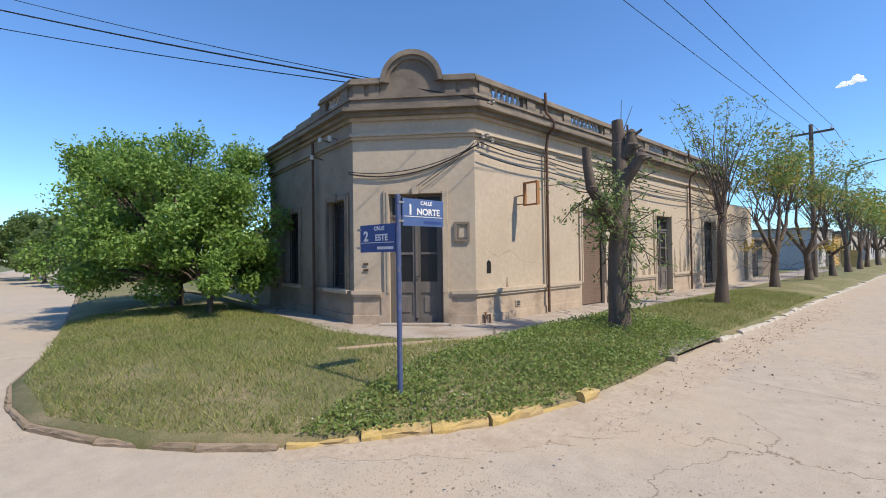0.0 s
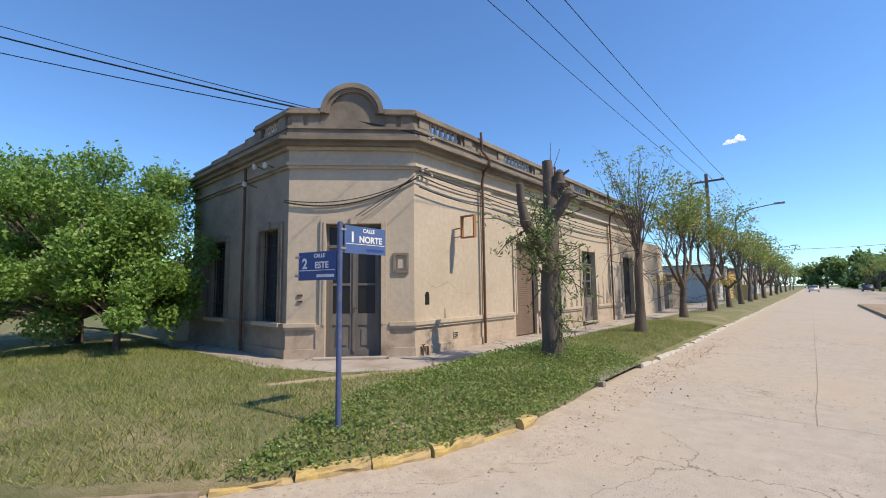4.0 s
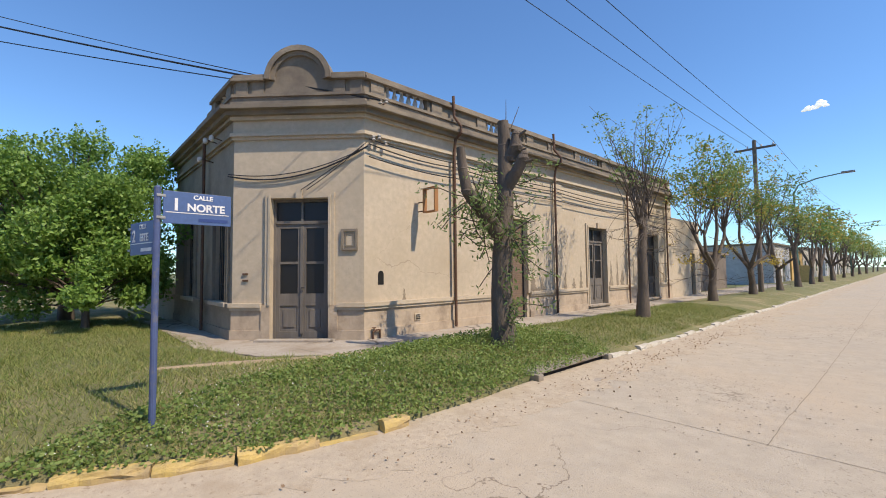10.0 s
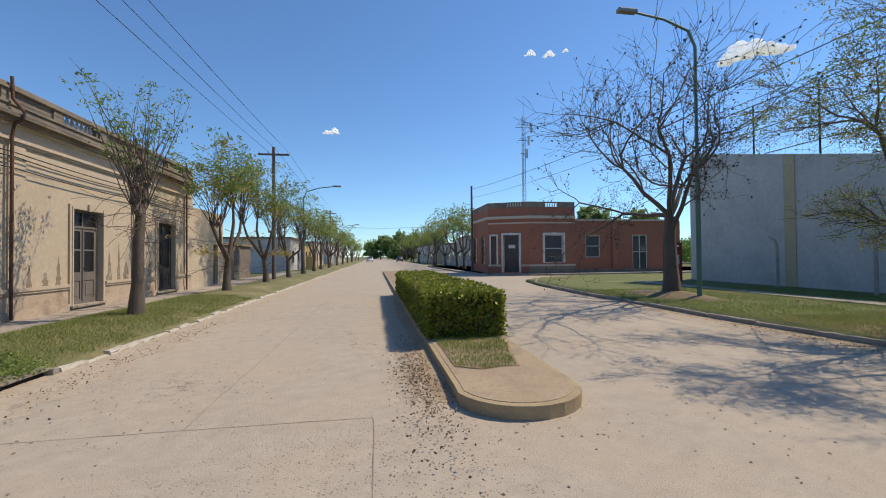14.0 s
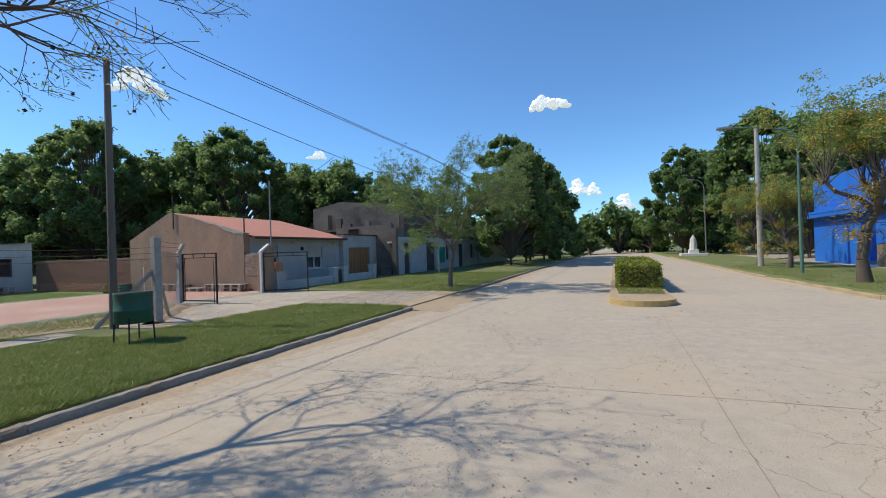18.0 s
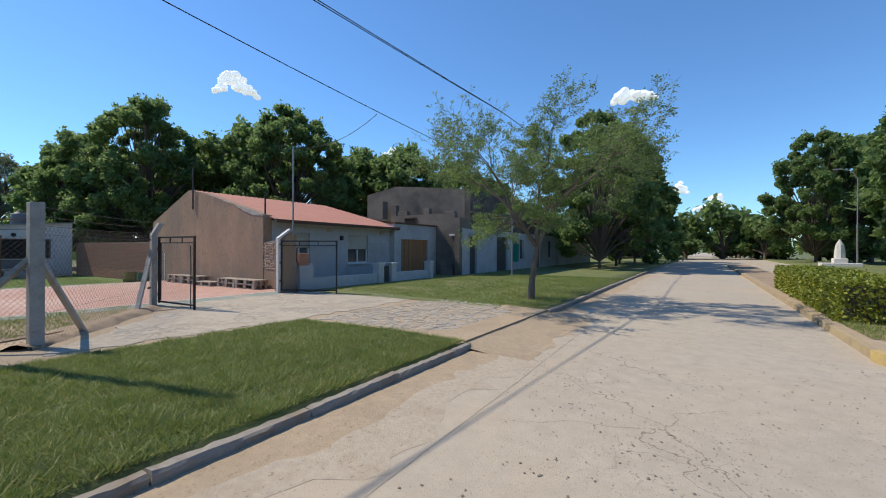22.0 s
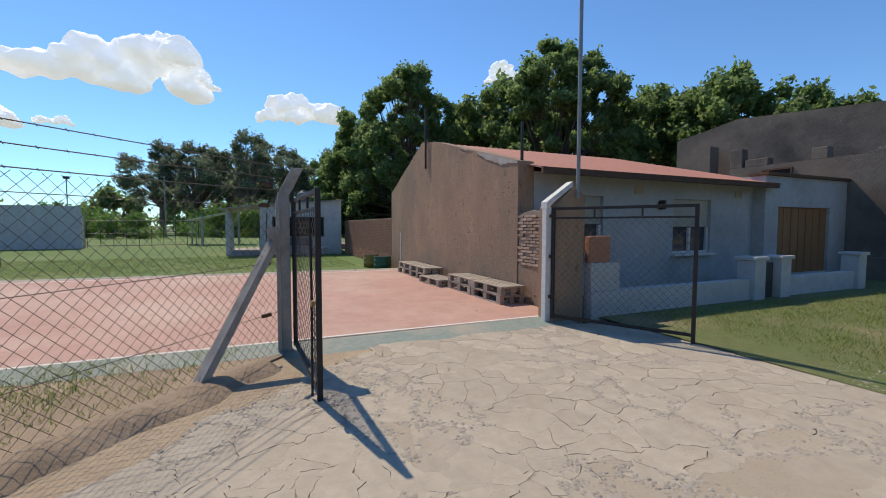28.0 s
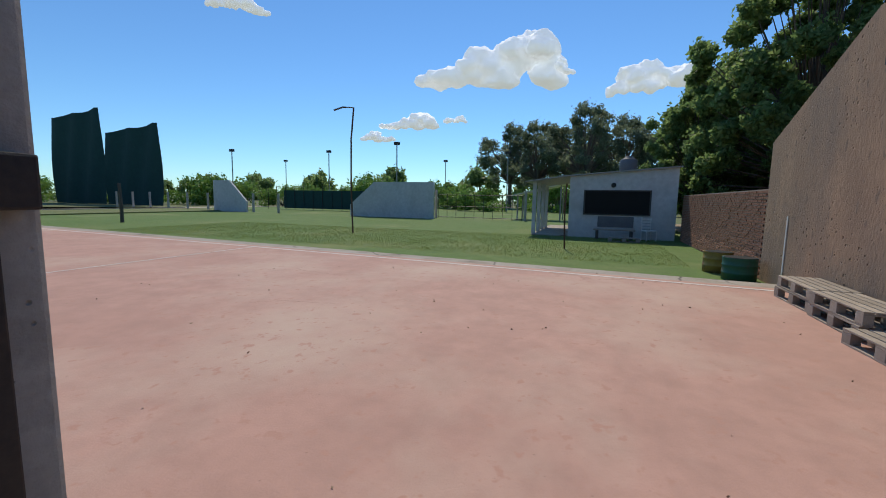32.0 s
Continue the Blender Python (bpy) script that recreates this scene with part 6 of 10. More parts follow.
def gate_leaf(name, label, m, w, h, mesh=True):
    """An iron gate leaf: local x from the hinge to the free edge."""
    g = thing(name, label, "gate")
    g.matrix_basis = m
    bm = box(0, 0.045, -0.022, 0.022, 0.06, h, 0.004)
    part("hinge_stile", bm, "iron", g)
    part("free_stile", box(w - 0.045, w, -0.022, 0.022, -0.05, h, 0.004), "iron", g)
    part("top_rail", box(0.045, w - 0.045, -0.02, 0.02, h - 0.04, h, 0.004), "iron", g)
    part("upper_rail", box(0.045, w - 0.045, -0.012, 0.012, h - 0.17, h - 0.145), "iron", g)
    part("bottom_rail", box(0.045, w - 0.045, -0.02, 0.02, 0.08, 0.12, 0.004), "iron", g)
    for x in (w * 0.33, w * 0.66):
        part("spacer", box(x - 0.01, x + 0.01, -0.01, 0.01, h - 0.144, h - 0.041), "iron", g)
    if mesh:
        chain_link(g, (0.05, 0), (w - 0.05, 0), 0.12, h - 0.17, 0.1, 0.0022, "wire_mesh")
    return g


gate_1 = gate_leaf("gate_leaf", "open black iron gate leaf with chain-link infill", pose(25.385, -14.385, 0.14, 0, 0, 182.4), 1.595, 1.735)
gate_leaf("gate_leaf", "open black iron gate leaf against the house corner", pose(25.36, -18.0, 0.14, 0, 0, 208.3), 1.87, 1.71)
gl = gate_1
part("drop_bolt", tube([(1.505, -0.05, 0.02), (1.505, -0.045, 0.9), (1.495, -0.05, 1.5)], 0.011, 6), "iron", gl)
part("latch_box", box(-0.07, -0.001, -0.04, 0.015, 1.37, 1.47, 0.006), "iron", gl)
part("hinge_band", box(-0.02, 0.13, -0.034, -0.024, 1.40, 1.43, 0.003), "iron", gl)
part("mesh_bar", box(0.105, 0.118, -0.012, 0.012, 0.13, 1.57, 0.003), "iron", gl, "thin bar that holds the wire mesh")
part("hinge", box(-0.05, -0.001, -0.02, 0.02, 0.25, 0.31, 0.006), "rust", gl)
chn = part("chain", segs_mesh("chain", [((1.575 + 0.012 * (k % 2), -0.035 - 0.01 * (k % 2), 0.82 - k * 0.026), (1.575 - 0.012 * (k % 2), -0.035 + 0.006 * (k % 2), 0.79 - k * 0.026), 0.006, 0.006) for k in range(20)], 5), "steel", gl, "hanging steel chain")
part("padlock", box(1.555, 1.605, -0.06, -0.035, 0.78, 0.83, 0.006), "bin_yellow", chn, "small brass padlock")
gpr = thing("gate_pillar", "rough stone gate pillar beside a white steel post", "pillar", (25.42, -17.95, 0))
part("post", box(-0.05, 0.05, -0.05, 0.05, 0.05, 1.86, 0.008), "white", gpr)
part("slope", upright([(0.055, 1.84), (-0.42, 2.17), (-0.42, 2.25), (0.055, 1.93)], "y", -0.06, 0.13), "white", gpr, "sloping white cap")
bm = upright([(-0.055, 0.0), (-0.055, 1.85), (-0.42, 2.165), (-0.47, 2.165), (-0.64, 2.0), (-0.64, 0.0)], "y", -0.08, 0.34)
bmesh.ops.subdivide_edges(bm, edges=bm.edges[:], cuts=6, use_grid_fill=True)
for v in bm.verts:
    v.co.x += 0.02 * noise.noise(v.co * 6.0)
part("masonry", bm, "clay", gpr)
for z in (0.5, 1.1, 1.7):
    part("hinge", box(-0.075, -0.046, -0.09, 0.0, z, z + 0.05, 0.004), "rust", gpr)

# ---- gable house ----
gh = setting("gable_house", "low house with a bare clay gable wall and terracotta sheet roof", "building")
GY = -18.49
part("gable_wall", upright([(27.0, 0.0), (35.1, 0.0), (35.1, 2.75), (32.0, 4.02), (31.0, 3.86), (27.0, 2.80)], "x", GY, -0.35), "clay", gh, "rough bare clay render, peeling at the corner")
part("front_wall", wall_with("y", 27.0, 0.3, -25.6, GY - 0.36, 0.0, 2.62, [(-20.6, -19.6, 1.0, 2.2), (-24.0, -22.7, 0.95, 2.2)]), "pale_wall", gh)
roof = bmesh.new()
n = 34
for i in range(n):
    y0, y1 = GY - 0.2 - i * 0.215, GY - 0.2 - (i + 1) * 0.215
    ym = (y0 + y1) / 2
    for a, b, za, zb in ((y0, ym, 0, 0.03), (ym, y1, 0.03, 0)):
        roof.faces.new([roof.verts.new(p) for p in ((26.55, a, 2.62 + za), (32.0, a, 4.02 + za), (32.0, b, 4.02 + zb), (26.55, b, 2.62 + zb))])
bmesh.ops.recalc_face_normals(roof, faces=roof.faces[:])
part("roof", roof, "roof_sheet", gh, "corrugated terracotta-coloured sheet roof")
part("roof_back", upright([(32.0, 4.02), (35.3, 2.7), (35.3, 2.66), (32.0, 3.98)], "x", GY - 0.2, -7.3), "roof_sheet", gh)
part("fascia", box(26.5, 26.56, -25.8, GY - 0.2, 2.52, 2.64), "rust", gh)
part("back_wall", box(34.8, 35.1, -25.6, GY - 0.36, 0, 2.6), "clay", gh)
for y0, y1, z0, z1 in ((-20.6, -19.6, 1.0, 2.2), (-24.0, -22.7, 0.95, 2.2)):
    w = part("window", box(27.08, 27.14, y0, y1, z0 + 0.62, z1), "cream_wall", gh, "half-lowered pale roller blind")
    fr = bmesh.new()
    for a, b, c, d in ((y0, y0 + 0.06, z0, z0 + 0.6), (y1 - 0.06, y1, z0, z0 + 0.6), (y0 + 0.06, y1 - 0.06, z0, z0 + 0.05), ((y0 + y1) / 2 - 0.03, (y0 + y1) / 2 + 0.03, z0 + 0.05, z0 + 0.6)):
        box(27.06, 27.12, a, b, c, d, bm=fr)
    part("window_frame", fr, "white", w)
    part("pane", box(27.13, 27.14, y0, y1, z0, z0 + 0.62), "glass", w)
    part("window_sill", box(26.9, 27.0, y0 - 0.08, y1 + 0.08, z0 - 0.06, z0, 0.01), "white", w)
for y in (-21.6, -25.0):
    part("vent", box(26.985, 26.998, y - 0.13, y + 0.13, 2.28, 2.45), "stucco_pink", gh)
part("wall_lamp", box(26.86, 26.998, -22.3, -22.2, 1.95, 2.15, 0.02), "iron", gh)
part("aerial_pole", tube([(27.1, GY - 0.15, 2.0), (27.1, GY - 0.15, 3.55)], 0.03, 6), "iron", gh)
part("aerial_pole", tube([(31.6, GY + 0.05, 3.2), (31.6, GY + 0.05, 4.9)], 0.03, 6), "iron", gh)
mast = thing("service_mast", "slim steel service mast carrying the house cable", "mast", (25.3, -18.42, 2.0))
part("pole", tube([(0, 0, 0), (0, 0, 3.0)], 0.028, 8), "steel", mast)
# stub of old brick wall running on from the gable
wing = setting("brick_stub_wall", "stub of crumbling brick wall with fallen render beside the gable", "wall")
part("core", upright([(25.93, 0.0), (26.99, 0.0), (26.99, 1.80), (26.6, 1.86), (26.2, 1.80), (25.93, 1.84)], "x", GY - 0.24, 0.21), "mortar", wing)
bm = bmesh.new()
for i in range(16):
    for k in range(10):
        bm.verts.new((25.94 + 1.05 * i / 15, GY - 0.012 + 0.012 * noise.noise(Vector((i * 0.9, k * 0.9, 2.0))), (0.02 + (0.88 + 0.16 * noise.noise(Vector((i * 0.5, 0, 4.0)))) * k / 9)))
bm.verts.ensure_lookup_table()
for i in range(15):
    for k in range(9):
        a = i * 10 + k
        bm.faces.new((bm.verts[a], bm.verts[a + 1], bm.verts[a + 11], bm.verts[a + 10]))
part("render_coat", bm, "clay", wing, "brown render left on the lower half", smooth=True)
# garage bay
gb = setting("garage_bay", "flat-roofed garage bay with a brown wooden door", "building")
part("wall", wall_with("y", 26.7, 0.3, -29.4, -25.6, 0.0, 2.85, [(-28.55, -26.15, 0.35, 2.08)]), "pale_wall", gb)
part("wall", box(27.01, 35, -25.9, -25.61, 0, 2.85), "pale_wall", gb)
part("coping", box(26.62, 27.1, -29.4, -25.55, 2.85, 2.93, 0.01), "rust", gb)
part("roof", box(27.1, 35, -29.4, -25.9, 2.7, 2.8), "stucco_dark", gb)
gd = part("garage_door", box(26.78, 26.84, -28.55, -26.15, 0.35, 2.08), "door_wood", gb, "brown wooden garage door")
for k in range(7):
    part("board", box(26.765, 26.779, -28.53 + k * 0.34, -28.22 + k * 0.34, 0.37, 2.06, 0.004), "door_wood", gd)
# low front wall
lw = setting("front_garden_wall", "low whitewashed front wall with square pillars", "wall")
part("wall", box(25.32, 25.5, -22.75, -18.75, 0.05, 0.55, 0.01), "white_wall", lw)
part("wall", box(25.32, 25.5, -26.6, -23.9, 0.05, 0.55, 0.01), "white_wall", lw)
part("wall", box(25.34, 25.48, -19.35, -18.75, 0.551, 1.0, 0.01), "white_wall", lw)
part("brick_end", box(25.35, 25.47, -19.15, -18.72, 1.001, 1.42, 0.02), "brick", lw, "broken red brick end of the low wall")
for y in (-22.9, -23.75, -26.75):
    part("pillar", box(25.24, 25.58, y - 0.17, y + 0.17, 0.05, 0.92, 0.012), "white_wall", lw)
    part("cap", box(25.2, 25.62, y - 0.21, y + 0.21, 0.921, 0.99, 0.012), "white_wall", lw)
part("little_gate", box(25.39, 25.43, -23.57, -23.08, 0.1, 0.85), "dark_wood", lw)

# ---- derelict building ----
dr = setting("derelict_hall", "dark-stained derelict hall with peeling white front", "building")
DY0, DY1, DX = -29.4, -47.0, 25.1
dopen = [(-31.4, -30.5, 0.1, 2.3), (-36.0, -34.2, 0.1, 2.4), (-39.0, -38.2, 0.9, 2.3), (-42.8, -41.4, 0.1, 2.3), (-45.8, -44.8, 0.9, 2.3)]
part("front_wall", wall_with("y", DX, 0.35, DY1, DY0, 0.0, 2.75, dopen), "pale_wall", dr, "peeling white lower front")
# shade of the upper front is put into this near-black colour
part("front_wall", box(DX + 0.02, DX + 0.37, DY1, DY0 - 1.2, 2.75, 5.1), "ruin_shaded", dr, "blackened upper front, coloured darker still for its shade")
part("front_wall", box(DX + 0.02, DX + 0.37, DY0 - 1.2, DY0, 2.75, 3.35), "ruin", dr)
part("side_wall", box(DX + 0.371, 30.0, DY0 - 0.35, DY0, 0, 3.6), "ruin", dr)
part("side_wall", upright([(DX + 0.4, 3.4), (33, 3.4), (33, 5.2), (30.5, 5.6), (DX + 0.4, 5.1)], "x", DY0 - 1.2, -0.3), "ruin", dr, "tall stained upper side wall")
part("roof", box(DX + 0.4, 33, DY1, DY0 - 1.5, 4.3, 4.4), "ruin", dr)
part("chimney", box(31.0, 31.5, DY0 - 0.9, DY0 - 0.4, 3.5, 4.6), "ruin", dr)
for x0, x1, z in ((25.5, 26.1, 3.72), (27.2, 27.6, 3.95), (28.8, 29.5, 3.85), (29.6, 30.0, 4.25)):
    part("wall_stump", box(x0, x1, DY0 - 0.33, DY0 - 0.02, 3.601, z, 0.02), "ruin", dr, "broken stump of the wall top")
sw_ = part("side_window", box(28.1, 28.9, DY0 + 0.003, DY0 + 0.03, 2.95, 3.4), "void", dr)
part("window_frame", box(28.06, 28.1, DY0 + 0.003, DY0 + 0.05, 2.9, 3.45), "rust", sw_)
part("window_frame", box(28.9, 28.94, DY0 + 0.003, DY0 + 0.05, 2.9, 3.45), "rust", sw_)
part("window_frame", box(28.1, 28.9, DY0 + 0.003, DY0 + 0.05, 3.4, 3.45), "rust", sw_)
part("wall_shelf", box(DX + 0.1, DX + 0.6, DY0 + 0.003, DY0 + 0.22, 2.3, 2.42, 0.02), "white_wall", dr, "small pale ledge on the side wall")
part("buttress", box(DX + 0.3, DX + 1.0, DY0 + 0.003, DY0 + 0.4, 0.0, 0.75, 0.02), "ruin", dr)
part("pier", box(DX - 0.12, DX + 0.2, DY0 + 0.003, DY0 + 0.3, 0, 3.3), "ruin", dr)
part("ledge", box(DX - 0.2, DX - 0.003, -31.6, -30.3, 2.36, 2.46), "stucco", dr)
part("string_course", box(DX - 0.06, DX + 0.018, DY1, DY0 - 1.2, 3.7, 3.8), "ruin", dr)
for q in dopen:
    part("door_leaf" if q[2] < 0.5 else "window", box(DX + 0.15, DX + 0.2, q[0], q[1], q[2], q[3]), "dark_wood", dr)
    # unlit interior drawn as a black sheet
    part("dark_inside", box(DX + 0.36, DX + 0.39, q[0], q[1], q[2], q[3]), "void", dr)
part("paint_patch", box(DX - 0.008, DX - 0.003, -38.0, -36.6, 0.7, 2.0), "teal_net", dr, "faded teal paint patch")
far_house = setting("far_houses", "low pale houses farther along the verge", "building")
part("wall", box(25.0, 33, -60, -47.3, 0, 3.0), "pale_wall", far_house)
part("roof", box(24.8, 33.2, -60.2, -47.2, 3.0, 3.2), "ruin", far_house)

# ---- brick yard wall, shed ----
yw = setting("brick_yard_wall", "red brick yard wall with wire above", "wall")
YWX0, YWX1 = 35.1, 44.2
part("core", box(YWX0, YWX1, GY - 0.2, GY - 0.03, 0, 1.86), "mortar", yw)
shd = thing("club_shed", "white lean-to clubhouse shed with a long dark serving window", "shed", (0, 0, 0), kind="structure")
SX, SY0, SY1 = 44.1, -18.3, -14.15
part("front_wall", upright([(SY0, 0), (SY1, 0), (SY1, 2.62), (SY0, 2.98)], "y", SX, 0.15), "white_wall", shd)
part("side_wall", box(SX + 0.151, SX + 8, SY1 - 0.15, SY1, 0, 2.6), "white_wall", shd)
part("side_wall", box(SX + 0.151, SX + 8, SY0, SY0 + 0.15, 0, 2.9), "white_wall", shd)
rf = bmesh.new()
bmv = [rf.verts.new(p) for p in ((SX - 0.15, SY1 + 0.25, 2.66), (SX + 8.2, SY1 + 0.25, 2.66), (SX + 8.2, SY0 - 0.1, 3.02), (SX - 0.15, SY0 - 0.1, 3.02))]
bmv2 = [rf.verts.new(v.co - Vector((0, 0, 0.05))) for v in bmv]
rf.faces.new(bmv), rf.faces.new(bmv2[::-1])
for i in range(4):
    rf.faces.new((bmv[i], bmv2[i], bmv2[(i + 1) % 4], bmv[(i + 1) % 4]))
bmesh.ops.recalc_face_normals(rf, faces=rf.faces[:])
part("roof", rf, "steel", shd)
sw = part("window", box(SX - 0.02, SX - 0.003, -17.3, -14.8, 1.05, 2.0), "void", shd, "long black serving hatch")
fr = bmesh.new()
for q in ((-17.36, -17.3, 1.0, 2.05), (-14.8, -14.74, 1.0, 2.05), (-17.3, -14.8, 2.0, 2.05), (-17.3, -14.8, 1.0, 1.05)):
    box(SX - 0.04, SX - 0.003, *q, bm=fr)
part("window_frame", fr, "dark_wood", sw)
part("bulkhead_lamp", lathe([(0.1, 0), (0.1, 0.05), (0.05, 0.09)], 10, at=(0, 0, 0)), "iron", shd).matrix_basis = pose(SX, -15.9, 2.25, 0, -90, 0)
part("apron", box(SX, SX + 8, SY1, SY1 + 1.6, -0.02, 0.08), "path", shd)
part("side_window", box(SX + 2, SX + 3, SY1 + 0.003, SY1 + 0.02, 1.1, 1.9), "void", shd)
wt = thing("water_tank", "dark grey plastic water tank on the shed roof", "water tank", (SX + 1.6, -16.5, 2.85))
part("body", lathe([(0.36, 0), (0.38, 0.06), (0.36, 0.2), (0.38, 0.24), (0.36, 0.4), (0.37, 0.55), (0.2, 0.66), (0.16, 0.68), (0.16, 0.74)], 20), "tank", wt, smooth=True)
part("stand", box(-0.4, 0.4, -0.4, 0.4, -0.05, 0.0), "timber", wt)

# porch, bench, chair and board at the shed, sheet shelter beyond
prf = bmesh.new()
pv = [prf.verts.new(p) for p in ((SX - 0.15, SY1 + 0.26, 2.655), (SX + 6.5, SY1 + 0.26, 2.655), (SX + 6.5, SY1 + 1.9, 2.42), (SX - 0.15, SY1 + 1.9, 2.42))]
pv2 = [prf.verts.new(v.co - Vector((0, 0, 0.05))) for v in pv]
prf.faces.new(pv), prf.faces.new(pv2[::-1])
for i in range(4):
    prf.faces.new((pv[i], pv2[i], pv2[(i + 1) % 4], pv[(i + 1) % 4]))
bmesh.ops.recalc_face_normals(prf, faces=prf.faces[:])
part("porch_roof", prf, "steel", shd)
for x in (0.3, 1.9, 3.5, 5.1):
    part("porch_post", box(SX + x - 0.08, SX + x + 0.08, SY1 + 1.45, SY1 + 1.61, 0.08, 2.44), "white_wall", shd)
part("side_door", box(SX + 4.0, SX + 5.0, SY1 + 0.003, SY1 + 0.03, 0.08, 2.1), "shutter", shd, "brown side door")
part("notice_board", box(SX - 0.03, SX - 0.004, -16.75, -15.35, 0.5, 0.95), "tank", shd, "dark grey board under the hatch")
bn = thing("garden_bench", "long dark bench before the clubhouse shed", "bench", (SX - 0.5, -16.0, 0.03))
part("seat", box(-0.18, 0.18, -0.8, 0.8, 0.36, 0.42, 0.01), "timber", bn)
for y in (-0.65, 0.65):
    part("leg", box(-0.15, 0.15, y - 0.06, y + 0.06, 0, 0.36), "dark_wood", bn)
ch_ = thing("garden_chair", "white plastic garden chair beside the bench", "chair", (SX - 0.5, -17.3, 0.03), 25)
part("seat", box(-0.22, 0.22, -0.22, 0.22, 0.38, 0.42, 0.01), "white", ch_)
for x in (-0.2, 0.2):
    for y in (-0.2, 0.2):
        part("leg", tube([(x, y, 0), (x, y, 0.39)], 0.02, 6), "white", ch_)
for k in range(4):
    part("back_slat", box(0.2, 0.23, -0.2, 0.2, 0.48 + k * 0.11, 0.55 + k * 0.11, 0.005), "white", ch_)
for y in (-0.19, 0.19):
    part("back_post", tube([(0.215, y, 0.4), (0.235, y, 0.92)], 0.018, 6), "white", ch_)
sh = thing("sheet_shelter", "tilted white sheet roof on thin posts over the lawn", "shelter", (60.0, -11.0, 0.0))
part("roof", upright([(-2.4, 3.0), (2.2, 1.9), (2.2, 1.97), (-2.4, 3.07)], "y", -1.5, 3.0), "white", sh)
for x, y, z in ((-1.3, -1.6, 2.8), (-1.3, 1.7, 2.0), (1.3, -1.6, 2.8), (1.3, 1.7, 2.0)):
    part("post", tube([(x, y, 0), (x, y, z)], 0.06, 6), "post_conc", sh)
# plaster left along the top of the gable
prng = random.Random(5)
for x0, x1, zt, zb in ((27.02, 28.6, 0.0, 0.22), (31.55, 31.75, 0.0, 0.09), (28.9, 29.5, 0.0, 0.05)):
    n = 34
    top_ = [(x0 + (x1 - x0) * i / n, 2.80 + (x0 + (x1 - x0) * i / n - 27.0) * 0.265 - 0.01 + zt) for i in range(n + 1)]
    low = [(x, z - zb * (0.62 + 0.55 * noise.noise(Vector((x * 2.6, zb * 9, 1.0))) + 0.2 * noise.noise(Vector((x * 9.0, zb, 4.0)))) * (0.25 + 0.75 * math.sin(math.pi * (i + 0.4) / (n + 0.8)))) for i, (x, z) in enumerate(top_)]
    part("plaster_patch", upright(top_ + low[::-1], "x", GY + 0.002 + 0.004 * (zb > 0.5), 0.012), "plaster", gh, "patch of pale peeling plaster")
part("wall_streak", box(34.0, 34.05, GY + 0.003, GY + 0.012, 0.05, 1.35), "white", gh, "thin white painted line")

# ---- pallets, drums, bins ----
def pallet(at, rz=0.0, label="weathered timber pallet used as a bench", group="pallet benches"):
    p = thing("pallet", label, "pallet", at, rz, group)
    return p


pm = {}
for nm, q in (("deck_board", (0, 1.12, 0, 0.085, 0.14, 0.16)), ("block", (0, 0.14, 0, 0.09, 0.022, 0.118)), ("stringer", (0, 0.14, 0, 0.51, 0.118, 0.139)), ("base_board", (0, 1.12, 0, 0.09, 0, 0.021))):
    b_ = box(*q, 0.004)
    pm[nm] = bpy.data.meshes.new(nm)
    b_.to_mesh(pm[nm])
    b_.free()
stack = pallet((26.72, -18.46, 0.17))
for k in range(5):
    part("deck_board", pm["deck_board"], "timber", stack).matrix_basis = pose(0, k * 0.106, 0)
for x in (0, 0.49, 0.98):
    part("stringer", pm["stringer"], "timber", stack).matrix_basis = pose(x, 0, 0)
    for y in (0, 0.21, 0.42):
        part("block", pm["block"], "timber", stack).matrix_basis = pose(x, y, 0)
for y in (0, 0.21, 0.42):
    part("base_board", pm["base_board"], "timber", stack).matrix_basis = pose(0, y, 0)
for x, y, z, q in ((26.70, -18.465, 0.331, 1), (27.87, -18.46, 0.17, -1), (27.86, -18.47, 0.331, 0.5), (29.16, -18.30, 0.17, 3), (30.36, -18.42, 0.17, 0), (30.34, -18.43, 0.331, 1),
                   (31.52, -18.46, 0.17, 1), (31.50, -18.45, 0.331, -1)):
    copy_thing(stack, pose(x, y, z, 0, 0, q))
copy_thing(stack, pose(42.9, -16.9, 0.03, 0, 0, 90))


def drum(at, material, label, h=0.62, r=0.36):
    d = thing("drum", label, "drum", at)
    part("body", lathe([(r, 0), (r, h * 0.3), (r + 0.015, h * 0.33), (r, h * 0.36), (r, h * 0.64), (r + 0.015, h * 0.67), (r, h * 0.7), (r, h - 0.02), (r + 0.012, h)], 20), material, d, smooth=True)
    # black disc over the rim, for the dark hollow of the drum
    part("inside", lathe([(r - 0.02, 0), (r - 0.02, 0.004)], 20, at=(0, 0, h)), "void", d)
    return d


drum((34.9, -18.08, 0.03), "bin_green", "cut-down green oil drum used as a planter", 0.46, 0.30)
drum((35.9, -17.93, 0.03), "bin_yellow", "cut-down yellow oil drum used as a planter", 0.46, 0.29)
lb = thing("litter_bin", "dark green drum bin on a steel stand on the verge", "bin", (19.8, -9.38, 0.14))
part("body", lathe([(0.30, 0.38), (0.31, 0.4), (0.31, 0.6), (0.325, 0.62), (0.31, 0.64), (0.31, 0.92), (0.32, 0.95)], 18), "bin_green", lb, smooth=True)
for a in (45, 135, 225, 315):
    part("leg", tube([(0.30 * math.cos(radians(a)), 0.30 * math.sin(radians(a)), 0.5), (0.33 * math.cos(radians(a)), 0.33 * math.sin(radians(a)), -0.03)], 0.014, 5), "iron", lb)
